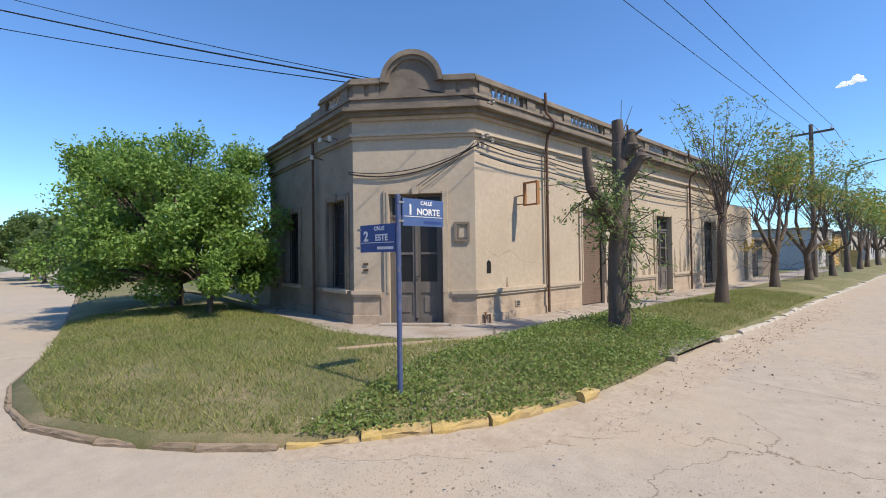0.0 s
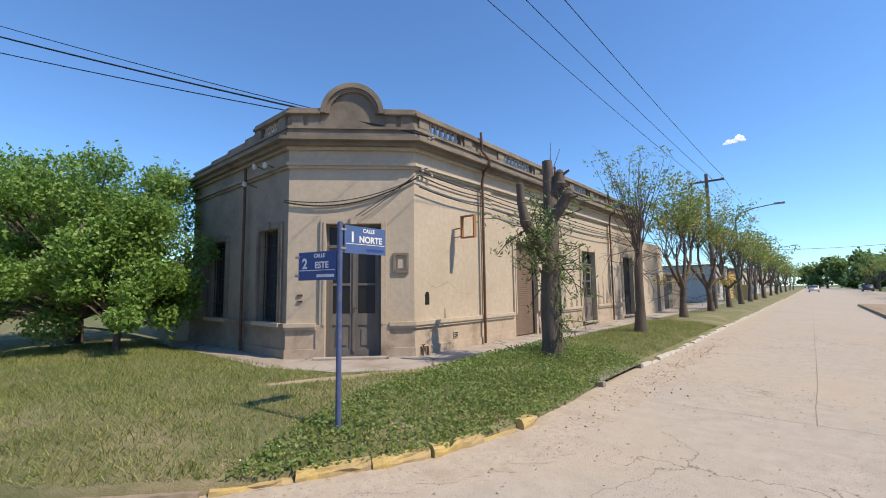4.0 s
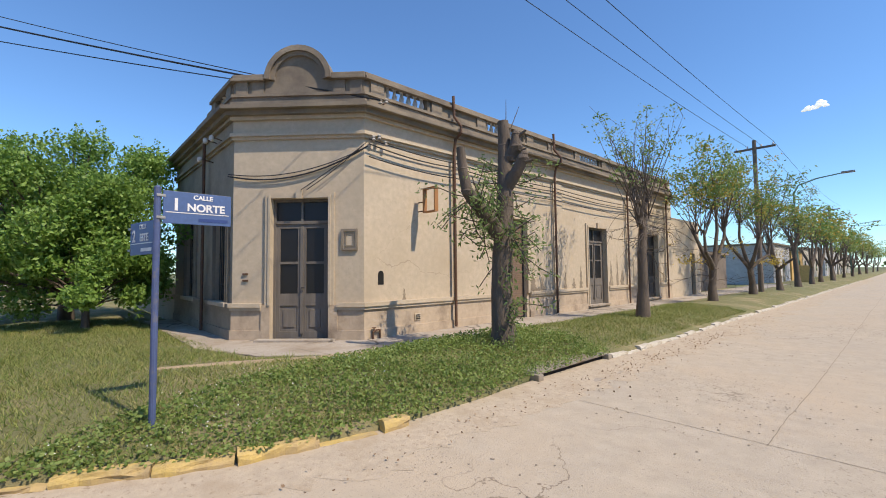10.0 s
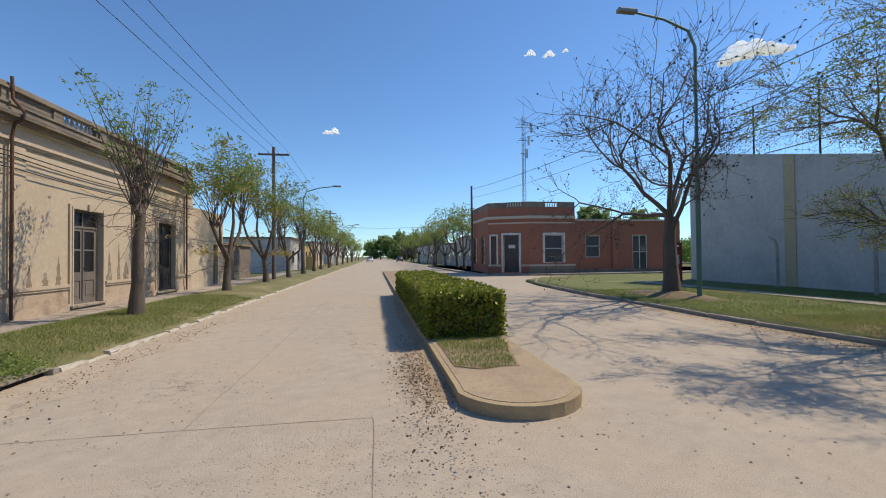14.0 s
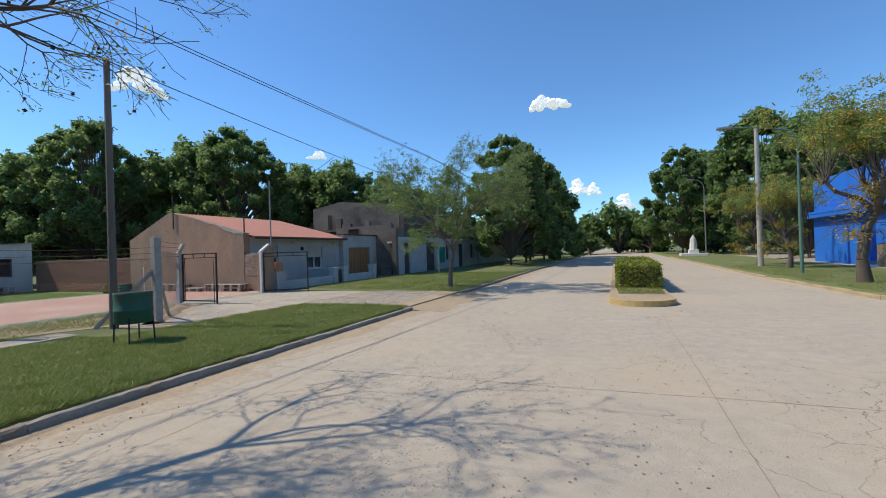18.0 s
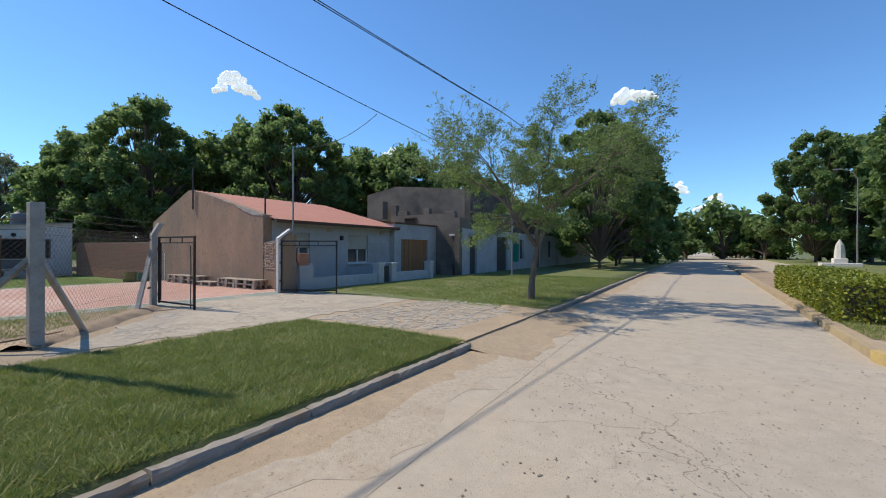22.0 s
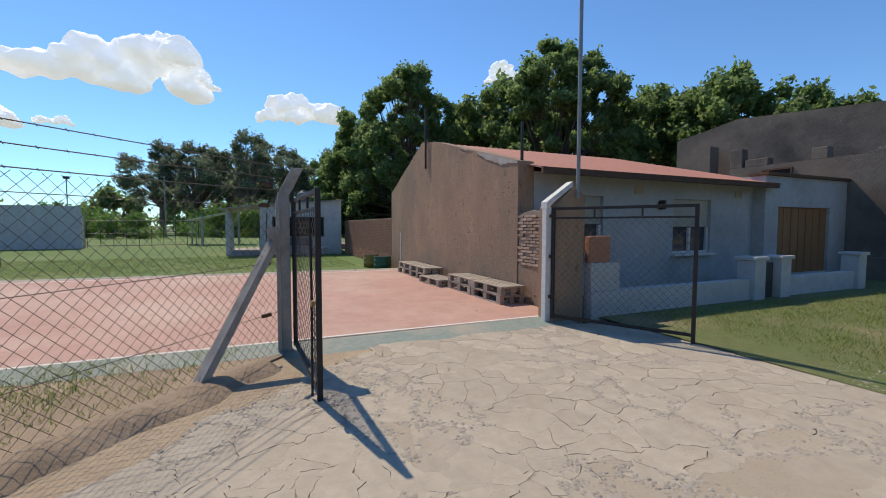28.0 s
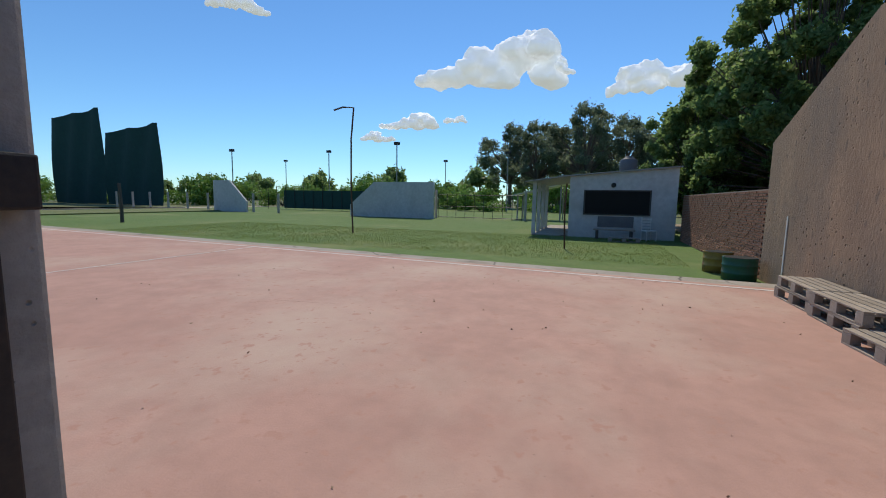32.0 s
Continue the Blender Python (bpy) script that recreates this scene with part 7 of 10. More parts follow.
# dark hollow of the bin drawn as a black disc
part("opening", lathe([(0.29, 0), (0.29, 0.004)], 18, at=(0, 0, 0.95)), "void", lb)


# ---- poles, lamps, cables ----
def utility_pole(x, y, h, label, arm=True, r=0.13, material="post_wood", arm_rz=0):
    u = thing("utility_pole", label, "utility pole", (x, y, 0.1), arm_rz)
    part("pole", tube([(0, 0, 0), (0, 0, h * 0.5), (0, 0, h)], [r, r * 0.85, r * 0.7], 10), material, u)
    if arm:
        part("cross_arm", box(-0.9, 0.9, -0.05, 0.05, h - 0.5, h - 0.4), "post_wood", u)
        for x_ in (-0.8, -0.3, 0.3, 0.8):
            part("insulator", lathe([(0.03, 0), (0.045, 0.05), (0.03, 0.1), (0.02, 0.14)], 8, at=(x_, 0, h - 0.4)), "white", u)
    return u


def street_lamp(x, y, h, reach, rz, label, material="lamp_green"):
    s = thing("street_lamp", label, "street lamp", (x, y, 0.1), rz)
    part("post", tube([(0, 0, 0), (0, 0, h * 0.45)], 0.075, 10), material, s)
    part("arm", tube([(0, 0, h * 0.45), (0, 0, h - 0.7), (0.25, 0, h - 0.2), (reach * 0.5, 0, h + 0.1), (reach, 0, h + 0.25)], [0.055, 0.05, 0.045, 0.04, 0.035], 8), material, s)
    hd = box(reach - 0.1, reach + 0.55, -0.11, 0.11, h + 0.2, h + 0.33, 0.04)
    part("lamp_head", hd, "steel", s)
    return s


utility_pole(21.3, -0.6, 8.0, "dark timber utility pole on the east verge", False)
utility_pole(22.08, -10.32, 6.25, "leaning timber utility pole beside the court fence", False, 0.09)
utility_pole(2.2, 24.5, 8.2, "utility pole with a cross arm among the street trees", True)
utility_pole(2.0, 60, 8.2, "far utility pole with a cross arm", True)
utility_pole(17.2, 36, 8.0, "dark utility pole beside the red house", False)
utility_pole(3.3, -35.2, 8.4, "pale concrete utility pole beside the blue shop", False, 0.16, "post_conc")
street_lamp(18.6, 9.9, 9.0, 2.2, 180, "tall green street lamp on the east verge")
street_lamp(3.5, -28.4, 6.8, 2.6, 0, "green curved street lamp beside the blue shop")
street_lamp(2.6, 33, 7.0, 2.4, 0, "curved street lamp over the avenue")
street_lamp(2.6, 75, 7.0, 2.4, 0, "curved street lamp over the avenue")
street_lamp(1.4, -63.5, 9.0, 1.2, 0, "slim far street lamp", "steel")
sgp = thing("verge_pole", "thin grey pole on the house verge", "pole", (22.7, -31.0, 0.1))
part("pole", tube([(0, 0, 0), (0, 0, 5.2)], 0.05, 8), "steel", sgp)


def cable(label, pts, r=0.012, name="overhead_cable"):
    c = thing(name, label, "cable")
    part("wire", tube(pts, r, 5), "cable", c)
    return c


hooks = [(0.12, 1.95, 4.22), (0.12, 4.4, 4.12), (0.12, 8.7, 4.05), (0.12, 13.7, 4.0), (0.12, 18.2, 3.9)]
for dz, dr in ((0.0, 0.04), (-0.10, 0.07), (-0.36, 0.05)):
    for a, b in zip(hooks, hooks[1:]):
        cable("black cable slung along the shop front", sag((a[0], a[1], a[2] + dz), (b[0], b[1], b[2] + dz), dr, 10), 0.014)
for drop_, zz, r_ in ((0.30, 3.52, 0.017), (0.24, 3.56, 0.010)):
    cable("slack black cable across the cut corner", sag((0.10, 1.93, 4.08), (-1.93, -0.1, zz), drop_, 18), r_)
cable("black cable dropping to the shop door", sag((0.10, 1.9, 4.15), (-0.72, 1.02, 3.2), 0.04, 8), 0.008)
cable("black cable dropping to the shop door", sag((0.06, 1.86, 4.1), (-0.80, 0.94, 3.2), 0.02, 8), 0.008)
ins = thing("cable_bracket", "cluster of insulators and cable ends on the shop corner", "bracket", (0.10, 2.05, 4.2))
for k, (y, z) in enumerate(((0.0, 0.0), (0.14, 0.05), (0.3, -0.05), (0.1, 0.75), (0.25, 0.8))):
    part("insulator", lathe([(0.02, 0), (0.045, 0.02), (0.03, 0.05), (0.045, 0.08), (0.015, 0.11)], 8, at=(0.02 if z < 0.5 else 0.12, y, z)), "post_conc", ins)
part("arm", tube([(-0.08, 0.1, 0.7), (0.2, 0.15, 0.75)], 0.015, 5), "rust", ins)
for k, (y, z) in enumerate(((-1.2, 4.62), (-2.0, 4.3), (-0.35, 4.55))):
    wl = thing("wall_light", "small wall light on a bracket under the cornice", "wall light", (-2.2 + y * 0.6, -0.03, z - 0.2))
    part("arm", tube([(0, 0.02, 0), (0, -0.25, 0.05)], 0.012, 5), "rust", wl)
    part("lamp", lathe([(0.03, 0), (0.05, 0.03), (0.045, 0.1), (0.02, 0.12)], 10, at=(0, -0.27, -0.03)), "white", wl)
A = Vector((0.30, 2.1, 5.0))
for P, r in (((-9.0, -6.2, 8.4), 0.02), ((-9.2, -6.2, 8.0), 0.012), ((-8.96, -5.26, 8.76), 0.010)):
    cable("black overhead cable to the shop corner", sag(A + (Vector(P) - A) * 1.7, A, 0.25, 24), r)
for x, z in ((1.8, 8.1), (2.4, 8.1), (3.0, 8.1)):
    cable("thin overhead line along the avenue", sag((x, 24.5, z), (x, -22, z), 0.5, 24), 0.009)
    cable("thin overhead line along the avenue", sag((x, 24.5, z), (x, 60, z), 0.5, 16), 0.009)
cable("thin overhead line across the verge", sag((21.3, -0.6, 7.7), (17.2, 36, 7.8), 0.6, 20), 0.014)
cable("thin overhead line across the verge", sag((21.3, -0.6, 7.0), (17.2, 36, 7.0), 0.6, 20), 0.010)
cable("thin overhead line along the verge", sag((21.3, -0.6, 7.7), (22.08, -10.32, 6.35), 0.15, 12), 0.012)
cable("thin overhead line along the verge", sag((22.08, -10.32, 6.35), (23.6, -36, 6.1), 0.25, 24), 0.012)
cable("thin house service cable hanging in a loop", sag((22.85, -19.8, 6.05), (25.3, -18.42, 4.95), 0.35, 14), 0.010)
for dx, dz in ((0.0, 0.0), (-0.15, -0.12)):
    cable("thin overhead line along the verge", sag((21.3, -0.6, 7.2 + dz), (19.35 + dx, -22, 6.15 + dz), 0.1, 14), 0.010)
    cable("thin overhead line along the verge", sag((19.35 + dx, -22, 6.15 + dz), (19.2 + dx, -60, 6.3 + dz), 0.3, 14), 0.010)
cable("thin overhead line across the avenue", sag((2.0, 60, 6.0), (17.4, 62, 6.2), 0.3, 12), 0.02)

# ---- blue shop ----
bl = setting("blue_shop", "bright blue corner shop with a large round sign", "building")
BX, BN = -1.3, -18.5
bop = [(-30.2, -24.1, 0.4, 2.85), (-22.85, -19.3, 0.14, 2.85), (-34.9, -33.4, 0.14, 2.5)]
part("wall", wall_with("y", BX, -0.3, -41, BN, 0.1, 3.2, bop), "blue", bl)
part("wall", box(BX - 0.3, BX - 0.05, -41, -22.35, 3.2, 5.6), "blue", bl)
part("wall", box(BX - 0.3, BX - 0.05, -22.35, BN, 3.2, 6.05), "blue", bl)
part("wall", box(-14, BX - 0.31, BN - 0.3, BN, 0.1, 5.2), "blue", bl)
part("wall", box(-14, BX - 0.31, -41, -40.7, 0.1, 5.0), "blue", bl)
part("canopy", box(BX - 0.04, BX + 0.45, -41, BN, 3.05, 3.42, 0.02), "blue", bl, "projecting blue canopy band")
part("canopy_lip", box(BX + 0.451, BX + 0.48, -41, BN, 3.3, 3.46, 0.008), "blue", bl)
pn = part("sign_panel", box(BX - 0.045, BX + 0.02, -22.3, BN - 0.6, 3.6, 6.1, 0.01), "sky_blue", bl, "light blue sign panel")
for r, o_, mt in ((1.06, 0.035, "letter"), (0.95, 0.05, "void")):
    bm = bmesh.new()
    bmesh.ops.create_cone(bm, cap_ends=True, segments=56, radius1=r, radius2=r, depth=0.014)
    part("sign_disc", bm, mt, pn).matrix_basis = pose(BX + o_, -20.93, 4.85, 0, 90, 0)
bm = bmesh.new()
bmesh.ops.create_uvsphere(bm, u_segments=20, v_segments=10, radius=0.28)
for v in bm.verts:
    v.co.x *= 0.04
part("sign_mark", bm, "letter", pn, "pale oval mark").matrix_basis = pose(BX + 0.06, -20.93, 5.35)
part("sign_bar", box(BX + 0.058, BX + 0.066, -21.75, -20.1, 4.62, 4.95), "letter", pn, "white bar for a name")
sd = part("shop_door", box(BX - 0.22, BX - 0.2, -22.85, -19.3, 0.14, 2.85), "glass", bl, "dark glass shop entrance")
for a, b, z0, z1 in ((-22.85, -22.78, 0.14, 2.85), (-21.35, -21.25, 0.14, 2.85), (-21.0, -20.92, 0.14, 2.4), (-19.75, -19.67, 0.14, 2.4), (-21.25, -19.3, 2.4, 2.48), (-20.92, -19.75, 0.14, 0.24)):
    part("door_frame", box(BX - 0.2, BX - 0.14, a, b, z0, z1), "white", sd)
for y, z, w, h, mt in ((-20.6, 1.55, 0.3, 0.22, "sky_blue"), (-20.55, 1.85, 0.5, 0.16, "letter"), (-22.2, 1.75, 0.5, 0.14, "letter")):
    part("sticker", box(BX - 0.198, BX - 0.194, y, y + w, z, z + h), mt, sd)
sw = part("shop_window", box(BX - 0.2, BX - 0.18, -30.2, -24.1, 0.4, 2.85), "glass", bl)
for k in range(9):
    part("bar", box(BX - 0.06, BX - 0.03, -30.2 + k * 0.758, -30.17 + k * 0.758, 0.4, 2.85), "iron", sw)
for k in range(4):
    part("bar", box(BX - 0.055, BX - 0.035, -30.16, -24.1, 0.44 + k * 0.77, 0.47 + k * 0.77), "iron", sw)
for k in range(14):
    part("blind_slat", box(BX - 0.17, BX - 0.15, -30.15, -26.9, 0.45 + k * 0.17, 0.59 + k * 0.17), "white_wall", sw)
    part("blind_slat", box(BX - 0.17, BX - 0.15, -26.8, -24.15, 0.45 + k * 0.17, 0.59 + k * 0.17), "white_wall", sw)
for y, z, mt in ((-28.2, 1.9, "teal_net"), (-26.0, 1.9, "sky_blue"), (-24.9, 2.0, "sky_blue")):
    part("sticker", box(BX - 0.148, BX - 0.144, y, y + 0.45, z, z + 0.4), mt, sw)
for y0, y1 in ((-24.05, -22.9), (-31.6, -30.25), (-33.35, -32.3)):
    part("stone_dado", box(BX + 0.003, BX + 0.04, y0, y1, 0.12, 1.3), "stucco_dark", bl)
    part("pilaster", box(BX + 0.003, BX + 0.05, y0, y1, 1.301, 3.04), "blue", bl)
part("bulkhead_lamp", lathe([(0.16, 0), (0.17, 0.12), (0.1, 0.2)], 12), "white", bl).matrix_basis = pose(BX + 0.49, -23.4, 3.25, 0, 90, 0)
part("roof_frame", tube([(BX - 0.2, -25.7, 6.9), (BX - 0.2, -23.6, 6.5)], 0.04, 5), "iron", bl)
part("roof_frame", tube([(BX - 0.2, -23.6, 5.5), (BX - 0.2, -23.6, 6.9)], 0.04, 5), "iron", bl)
part("roof_frame", tube([(BX - 0.2, -25.0, 6.8), (BX - 0.2, -23.9, 5.6)], 0.03, 5), "iron", bl)
for pts in ([(BX + 0.03, -24.6, 3.5), (BX + 0.03, -24.6, 5.0), (BX + 0.03, -26.0, 5.0)], [(BX + 0.03, -25.4, 4.0), (BX + 0.03, -25.4, 4.5), (BX + 0.03, -26.0, 4.5)]):
    part("conduit", tube(pts, 0.04, 6), "blue", bl)
ac2 = thing("air_conditioner", "white outdoor air-conditioning unit on the shop wall", "air conditioner", (BX - 0.05, -32.5, 3.9))
part("case", box(0, 0.35, -0.45, 0.45, 0, 0.6, 0.02), "white", ac2)
part("grille", lathe([(0.22, 0), (0.22, 0.01)], 18), "iron", ac2).matrix_basis = pose(0.352, 0.08, 0.3, 0, 90, 0)
ac = thing("air_conditioner", "white outdoor air-conditioning unit on the shop wall", "air conditioner", (BX - 0.05, -27.0, 3.88))
part("case", box(0, 0.35, -0.4, 0.4, 0, 0.6, 0.02), "white", ac)
part("grille", lathe([(0.22, 0), (0.22, 0.01)], 18), "iron", ac).matrix_basis = pose(0.352, 0.08, 0.3, 0, 90, 0)

# ---- trees ----
def limb(rng, p, d, length, r, level, top, segs, tips, lift=0.05, bend=0.16, angle=(20, 50), side=0.6, shrink=0.72):
    """One limb with side branches along it and a fork at its end; far ends go to tips."""
    p, d = np.array(p, float), np.array(d, float)
    steps = 4 if level < top else 3
    r_end = max(0.004, r * 0.62)
    for i in range(steps):
        d = d + rng.normal(size=3) * bend + np.array([0, 0, lift])
        d /= np.linalg.norm(d)
        q = p + d * length / steps
        r2 = r + (r_end - r) * (i + 1) / steps
        segs.append((p, q, r + (r_end - r) * i / steps, r2))
        if level >= top:
            tips.append(q)
        p = q
        if level < top and i > 0 and rng.uniform() < side:
            limb(rng, p, turn(rng, d, radians(rng.uniform(35, 65))), length * rng.uniform(0.4, 0.65), r2 * 0.5, level + 1, top, segs, tips, lift, bend, angle, side, shrink)
    if level < top:
        for _ in range(2 + (rng.uniform() < 0.35)):
            limb(rng, p, turn(rng, d, radians(rng.uniform(*angle))), length * shrink * rng.uniform(0.75, 1.15), r_end * 0.78, level + 1, top, segs, tips, lift, bend, angle, side, shrink)


def turn(rng, d, a):
    e = rng.normal(size=3)
    e -= d * (e @ d)
    e /= np.linalg.norm(e) + 1e-9
    return d * math.cos(a) + e * math.sin(a)


def shoots(rng, knob, n, length, cone, segs, tips, r=0.02):
    """Long thin upright shoots from a pollard knob."""
    for _ in range(n):
        p = np.array(knob, float) + rng.normal(size=3) * 0.06
        d = np.array([0, 0, 1.0]) + np.append(rng.normal(size=2) * cone, 0)
        d /= np.linalg.norm(d)
        L = length * rng.uniform(0.55, 1.1)
        for i in range(6):
            d = d + rng.normal(size=3) * 0.07 + np.array([0, 0, 0.05])
            d /= np.linalg.norm(d)
            q = p + d * L / 6
            segs.append((p, q, r * (1 - i / 7), r * (1 - (i + 1) / 7)))
            p = q
            if i > 1 and rng.uniform() < 0.6:
                e = turn(rng, d, radians(rng.uniform(25, 60)))
                w = p + e * rng.uniform(0.15, 0.5)
                segs.append((p, w, r * 0.35, 0.003))
                tips.append(w)
            if i > 3:
                tips.append(q)


def foliage(t, tips, rng, leaf, per, size, puff, frac, label="", long=2.2):
    k = rng.permutation(len(tips))[: int(len(tips) * frac)]
    part("crown", leaves_mesh("crown", spray(np.array(tips)[k], per, puff, rng, 0.6), size, rng, flat=0.3, long=long), leaf, t, label)


def trunk_segs(trunk, r, segs):
    pts = [np.array(p, float) for p in trunk]
    n = len(pts)
    for i in range(n - 1):
        segs.append((pts[i], pts[i + 1], r * (1.0 - 0.3 * i / n) * (1.4 if i == 0 else 1), r * (1.0 - 0.3 * (i + 1) / n)))
    return pts[-1]


def make_tree(label, seed, trunk, limbs, top, length, r, leaf=None, extra=None, pods=0, bark="bark", lift=0.05, bend=0.16, angle=(20, 50), side=0.6, shrink=0.72, group="", limb_r=0.55):
    """A tapered trunk, forking limbs with twigs, tufts of small leaves and hanging pods. limbs: (start or None, direction, length factor)."""
    rng = np.random.default_rng(seed)
    t = thing("tree", label, "tree", group=group)
    segs, tips = [], []
    end = trunk_segs(trunk, r, segs)
    for at, d, f in limbs:
        limb(rng, end if at is None else at, np.array(d, float) / np.linalg.norm(d), length * f, r * limb_r * f ** 0.5, 1, top, segs, tips, lift, bend, angle, side, shrink)
    part("trunk", segs_mesh("trunk", segs, 6), bark, t, smooth=True)
    if leaf:
        foliage(t, tips, rng, *leaf)
    if extra:
        foliage(t, tips, rng, *extra)
    if pods:
        k = rng.permutation(len(tips))[:pods]
        c = np.array(tips)[k] + rng.normal(size=(len(k), 3)) * 0.03 - np.array([0, 0, 0.05])
        tagged(part("pod_cluster", leaves_mesh("pod_cluster", c, 0.05, rng, long=1.1), "pod", t, "dark dry seed pods"), kind="stuff")
    return t


def pollard(label, seed, trunk, arms, r, n, length, cone, leaf, extra=None, droop=0, group=""):
    """A lopped tree: trunk, short thick arms ending in knobs, and long shoots from the knobs."""
    rng = np.random.default_rng(seed)
    t = thing("tree", label, "tree", group=group)
    segs, tips, low = [], [], []
    end = trunk_segs(trunk, r, segs)
    for arm, k in arms:
        pts = [end] + [np.array(q, float) for q in arm]
        for i, (a, b) in enumerate(zip(pts, pts[1:])):
            segs.append((a, b, r * 0.62 * (1 - 0.18 * i), r * 0.62 * (1 - 0.18 * (i + 1))))
        segs.append((pts[-1], pts[-1] + np.array([0.01, 0, 0.1]), r * 0.5, r * 0.42))
        shoots(rng, pts[-1], int(n * k), length, cone, segs, tips)
    for _ in range(droop):
        p = np.array(end) + rng.normal(size=3) * np.array([0.08, 0.08, 0.4])
        d = rng.normal(size=3) * np.array([1, 1, 0.3])
        limb(rng, p, d / np.linalg.norm(d), rng.uniform(0.5, 1.1), 0.011, 4, 5, segs, low, -0.06, 0.2)
    part("trunk", segs_mesh("trunk", segs, 7), "bark", t, smooth=True)
    foliage(t, tips, rng, *leaf)
    if extra:
        foliage(t, tips + low[: len(low) // 6], rng, *extra)
    return t


def place(t, x, y, z, rz=0.0, s=1.0):
    t.matrix_basis = pose(x, y, z, 0, 0, rz) @ Matrix.Diagonal((s, s, s, 1))
    return t


def again(t, x, y, z, rz=0.0, s=1.0):
    return copy_thing_scaled(t, pose(x, y, z, 0, 0, rz), s)


def copy_thing_scaled(t, m, s):
    c = copy_thing(t, m)
    c.matrix_basis = m @ Matrix.Diagonal((s, s, s, 1))
    return c


# lopped tree before the shop front: thick forked stumps with new sprouts
rng = np.random.default_rng(11)
lop = thing("lopped_tree", "lopped street tree with thick bare stumps and fresh sprouts", "tree", (2.62, 2.98, 0.24))
segs = [((0, 0, -0.05), (0.02, 0, 0.35), 0.24, 0.19), ((0.02, 0, 0.27), (-0.02, 0.02, 1.0), 0.197, 0.175), ((-0.02, 0.02, 0.95), (0.0, 0.06, 1.72), 0.175, 0.18), ((0.0, 0.06, 1.7), (0.02, 0.12, 2.4), 0.17, 0.15),
        ((0.02, 0.12, 2.4), (0.0, 0.16, 3.0), 0.15, 0.14), ((0, 0.16, 3.0), (-0.03, 0.2, 3.5), 0.135, 0.125), ((-0.03, 0.2, 3.5), (-0.05, 0.18, 3.95), 0.12, 0.10), ((0.0, 0.14, 2.7), (0.26, 0.16, 3.0), 0.125, 0.105), ((0.24, 0.16, 2.97), (0.38, 0.17, 3.2), 0.105, 0.095), ((0.37, 0.17, 3.17), (0.42, 0.18, 3.28), 0.1, 0.05), ((0.36, 0.17, 3.12), (0.56, 0.2, 3.14), 0.04, 0.02), ((0.06, 0.2, 3.25), (0.19, 0.23, 3.45), 0.1, 0.12), ((0.19, 0.23, 3.43), (0.2, 0.22, 3.68), 0.12, 0.07), ((0.18, 0.22, 3.58), (0.38, 0.26, 3.7), 0.045, 0.02), ((0.12, 0.2, 3.34), (0.36, 0.3, 3.4), 0.035, 0.015),
        ((0.0, 0.05, 1.85), (-0.05, -0.35, 2.27), 0.15, 0.125), ((-0.05, -0.33, 2.24), (-0.08, -0.72, 2.6), 0.125, 0.10), ((-0.08, -0.72, 2.6), (-0.1, -0.80, 2.95), 0.095, 0.08), ((-0.1, -0.80, 2.95), (-0.1, -0.84, 3.3), 0.08, 0.07)]
for p, r in (((0.25, 0.16, 2.99), 0.115), ((0.375, 0.17, 3.19), 0.108), ((0.19, 0.23, 3.44), 0.128), ((0.2, 0.22, 3.67), 0.08), ((-0.05, -0.34, 2.26), 0.135), ((-0.08, -0.72, 2.6), 0.106), ((-0.1, -0.8, 2.95), 0.085),
             ((-0.03, 0.2, 3.5), 0.13), ((0.08, 0.2, 3.27), 0.12), ((0.4, 0.18, 3.27), 0.07)):
    p = np.array(p)
    for s in (-1, 1):
        segs += [(p, p + np.array((0, 0, s * r * 0.6)), r, r * 0.75), (p + np.array((0, 0, s * r * 0.6)), p + np.array((0, 0, s * r)), r * 0.75, 0.006)]
segs += [((-0.05, 0.18, 3.94), (-0.05, 0.17, 3.975), 0.101, 0.004), ((-0.1, -0.84, 3.29), (-0.1, -0.84, 3.325), 0.071, 0.004)]
tips = []
for base in ((0, 0.25, 2.8), (0.02, 0.2, 2.3), (0, 0.1, 1.8), (-0.05, -0.4, 2.3), (0.1, 0.1, 0.7), (0.0, 0.25, 3.1), (0.05, 0.2, 2.0), (-0.08, -0.2, 2.1), (0.05, 0.2, 1.6), (-0.08, -0.6, 2.5)):
    for _ in range(8):
        d = rng.normal(size=3) * np.array([1, 1, 0.55])
        grow(rng, base, d / np.linalg.norm(d), rng.uniform(0.4, 0.75) if base[2] > 2.6 or base[2] < 1 else rng.uniform(0.55, 1.0), 0.011, 2, 2, segs, tips, bend=0.25, lift=-0.02)
for d in ((0.1, -0.1, 1), (0.2, 0.3, 0.9)):
    segs.append(((0, 0.2, 3.6), np.array((0, 0.2, 3.6)) + np.array(d) * 0.7, 0.012, 0.004))
part("trunk", segs_mesh("trunk", segs, 10), "bark", lop, smooth=True)
part("crown", leaves_mesh("crown", spray(tips, 11, 0.07, rng), 0.03, rng, long=3.0), "leaf_dark", lop, "small fresh sprouts")

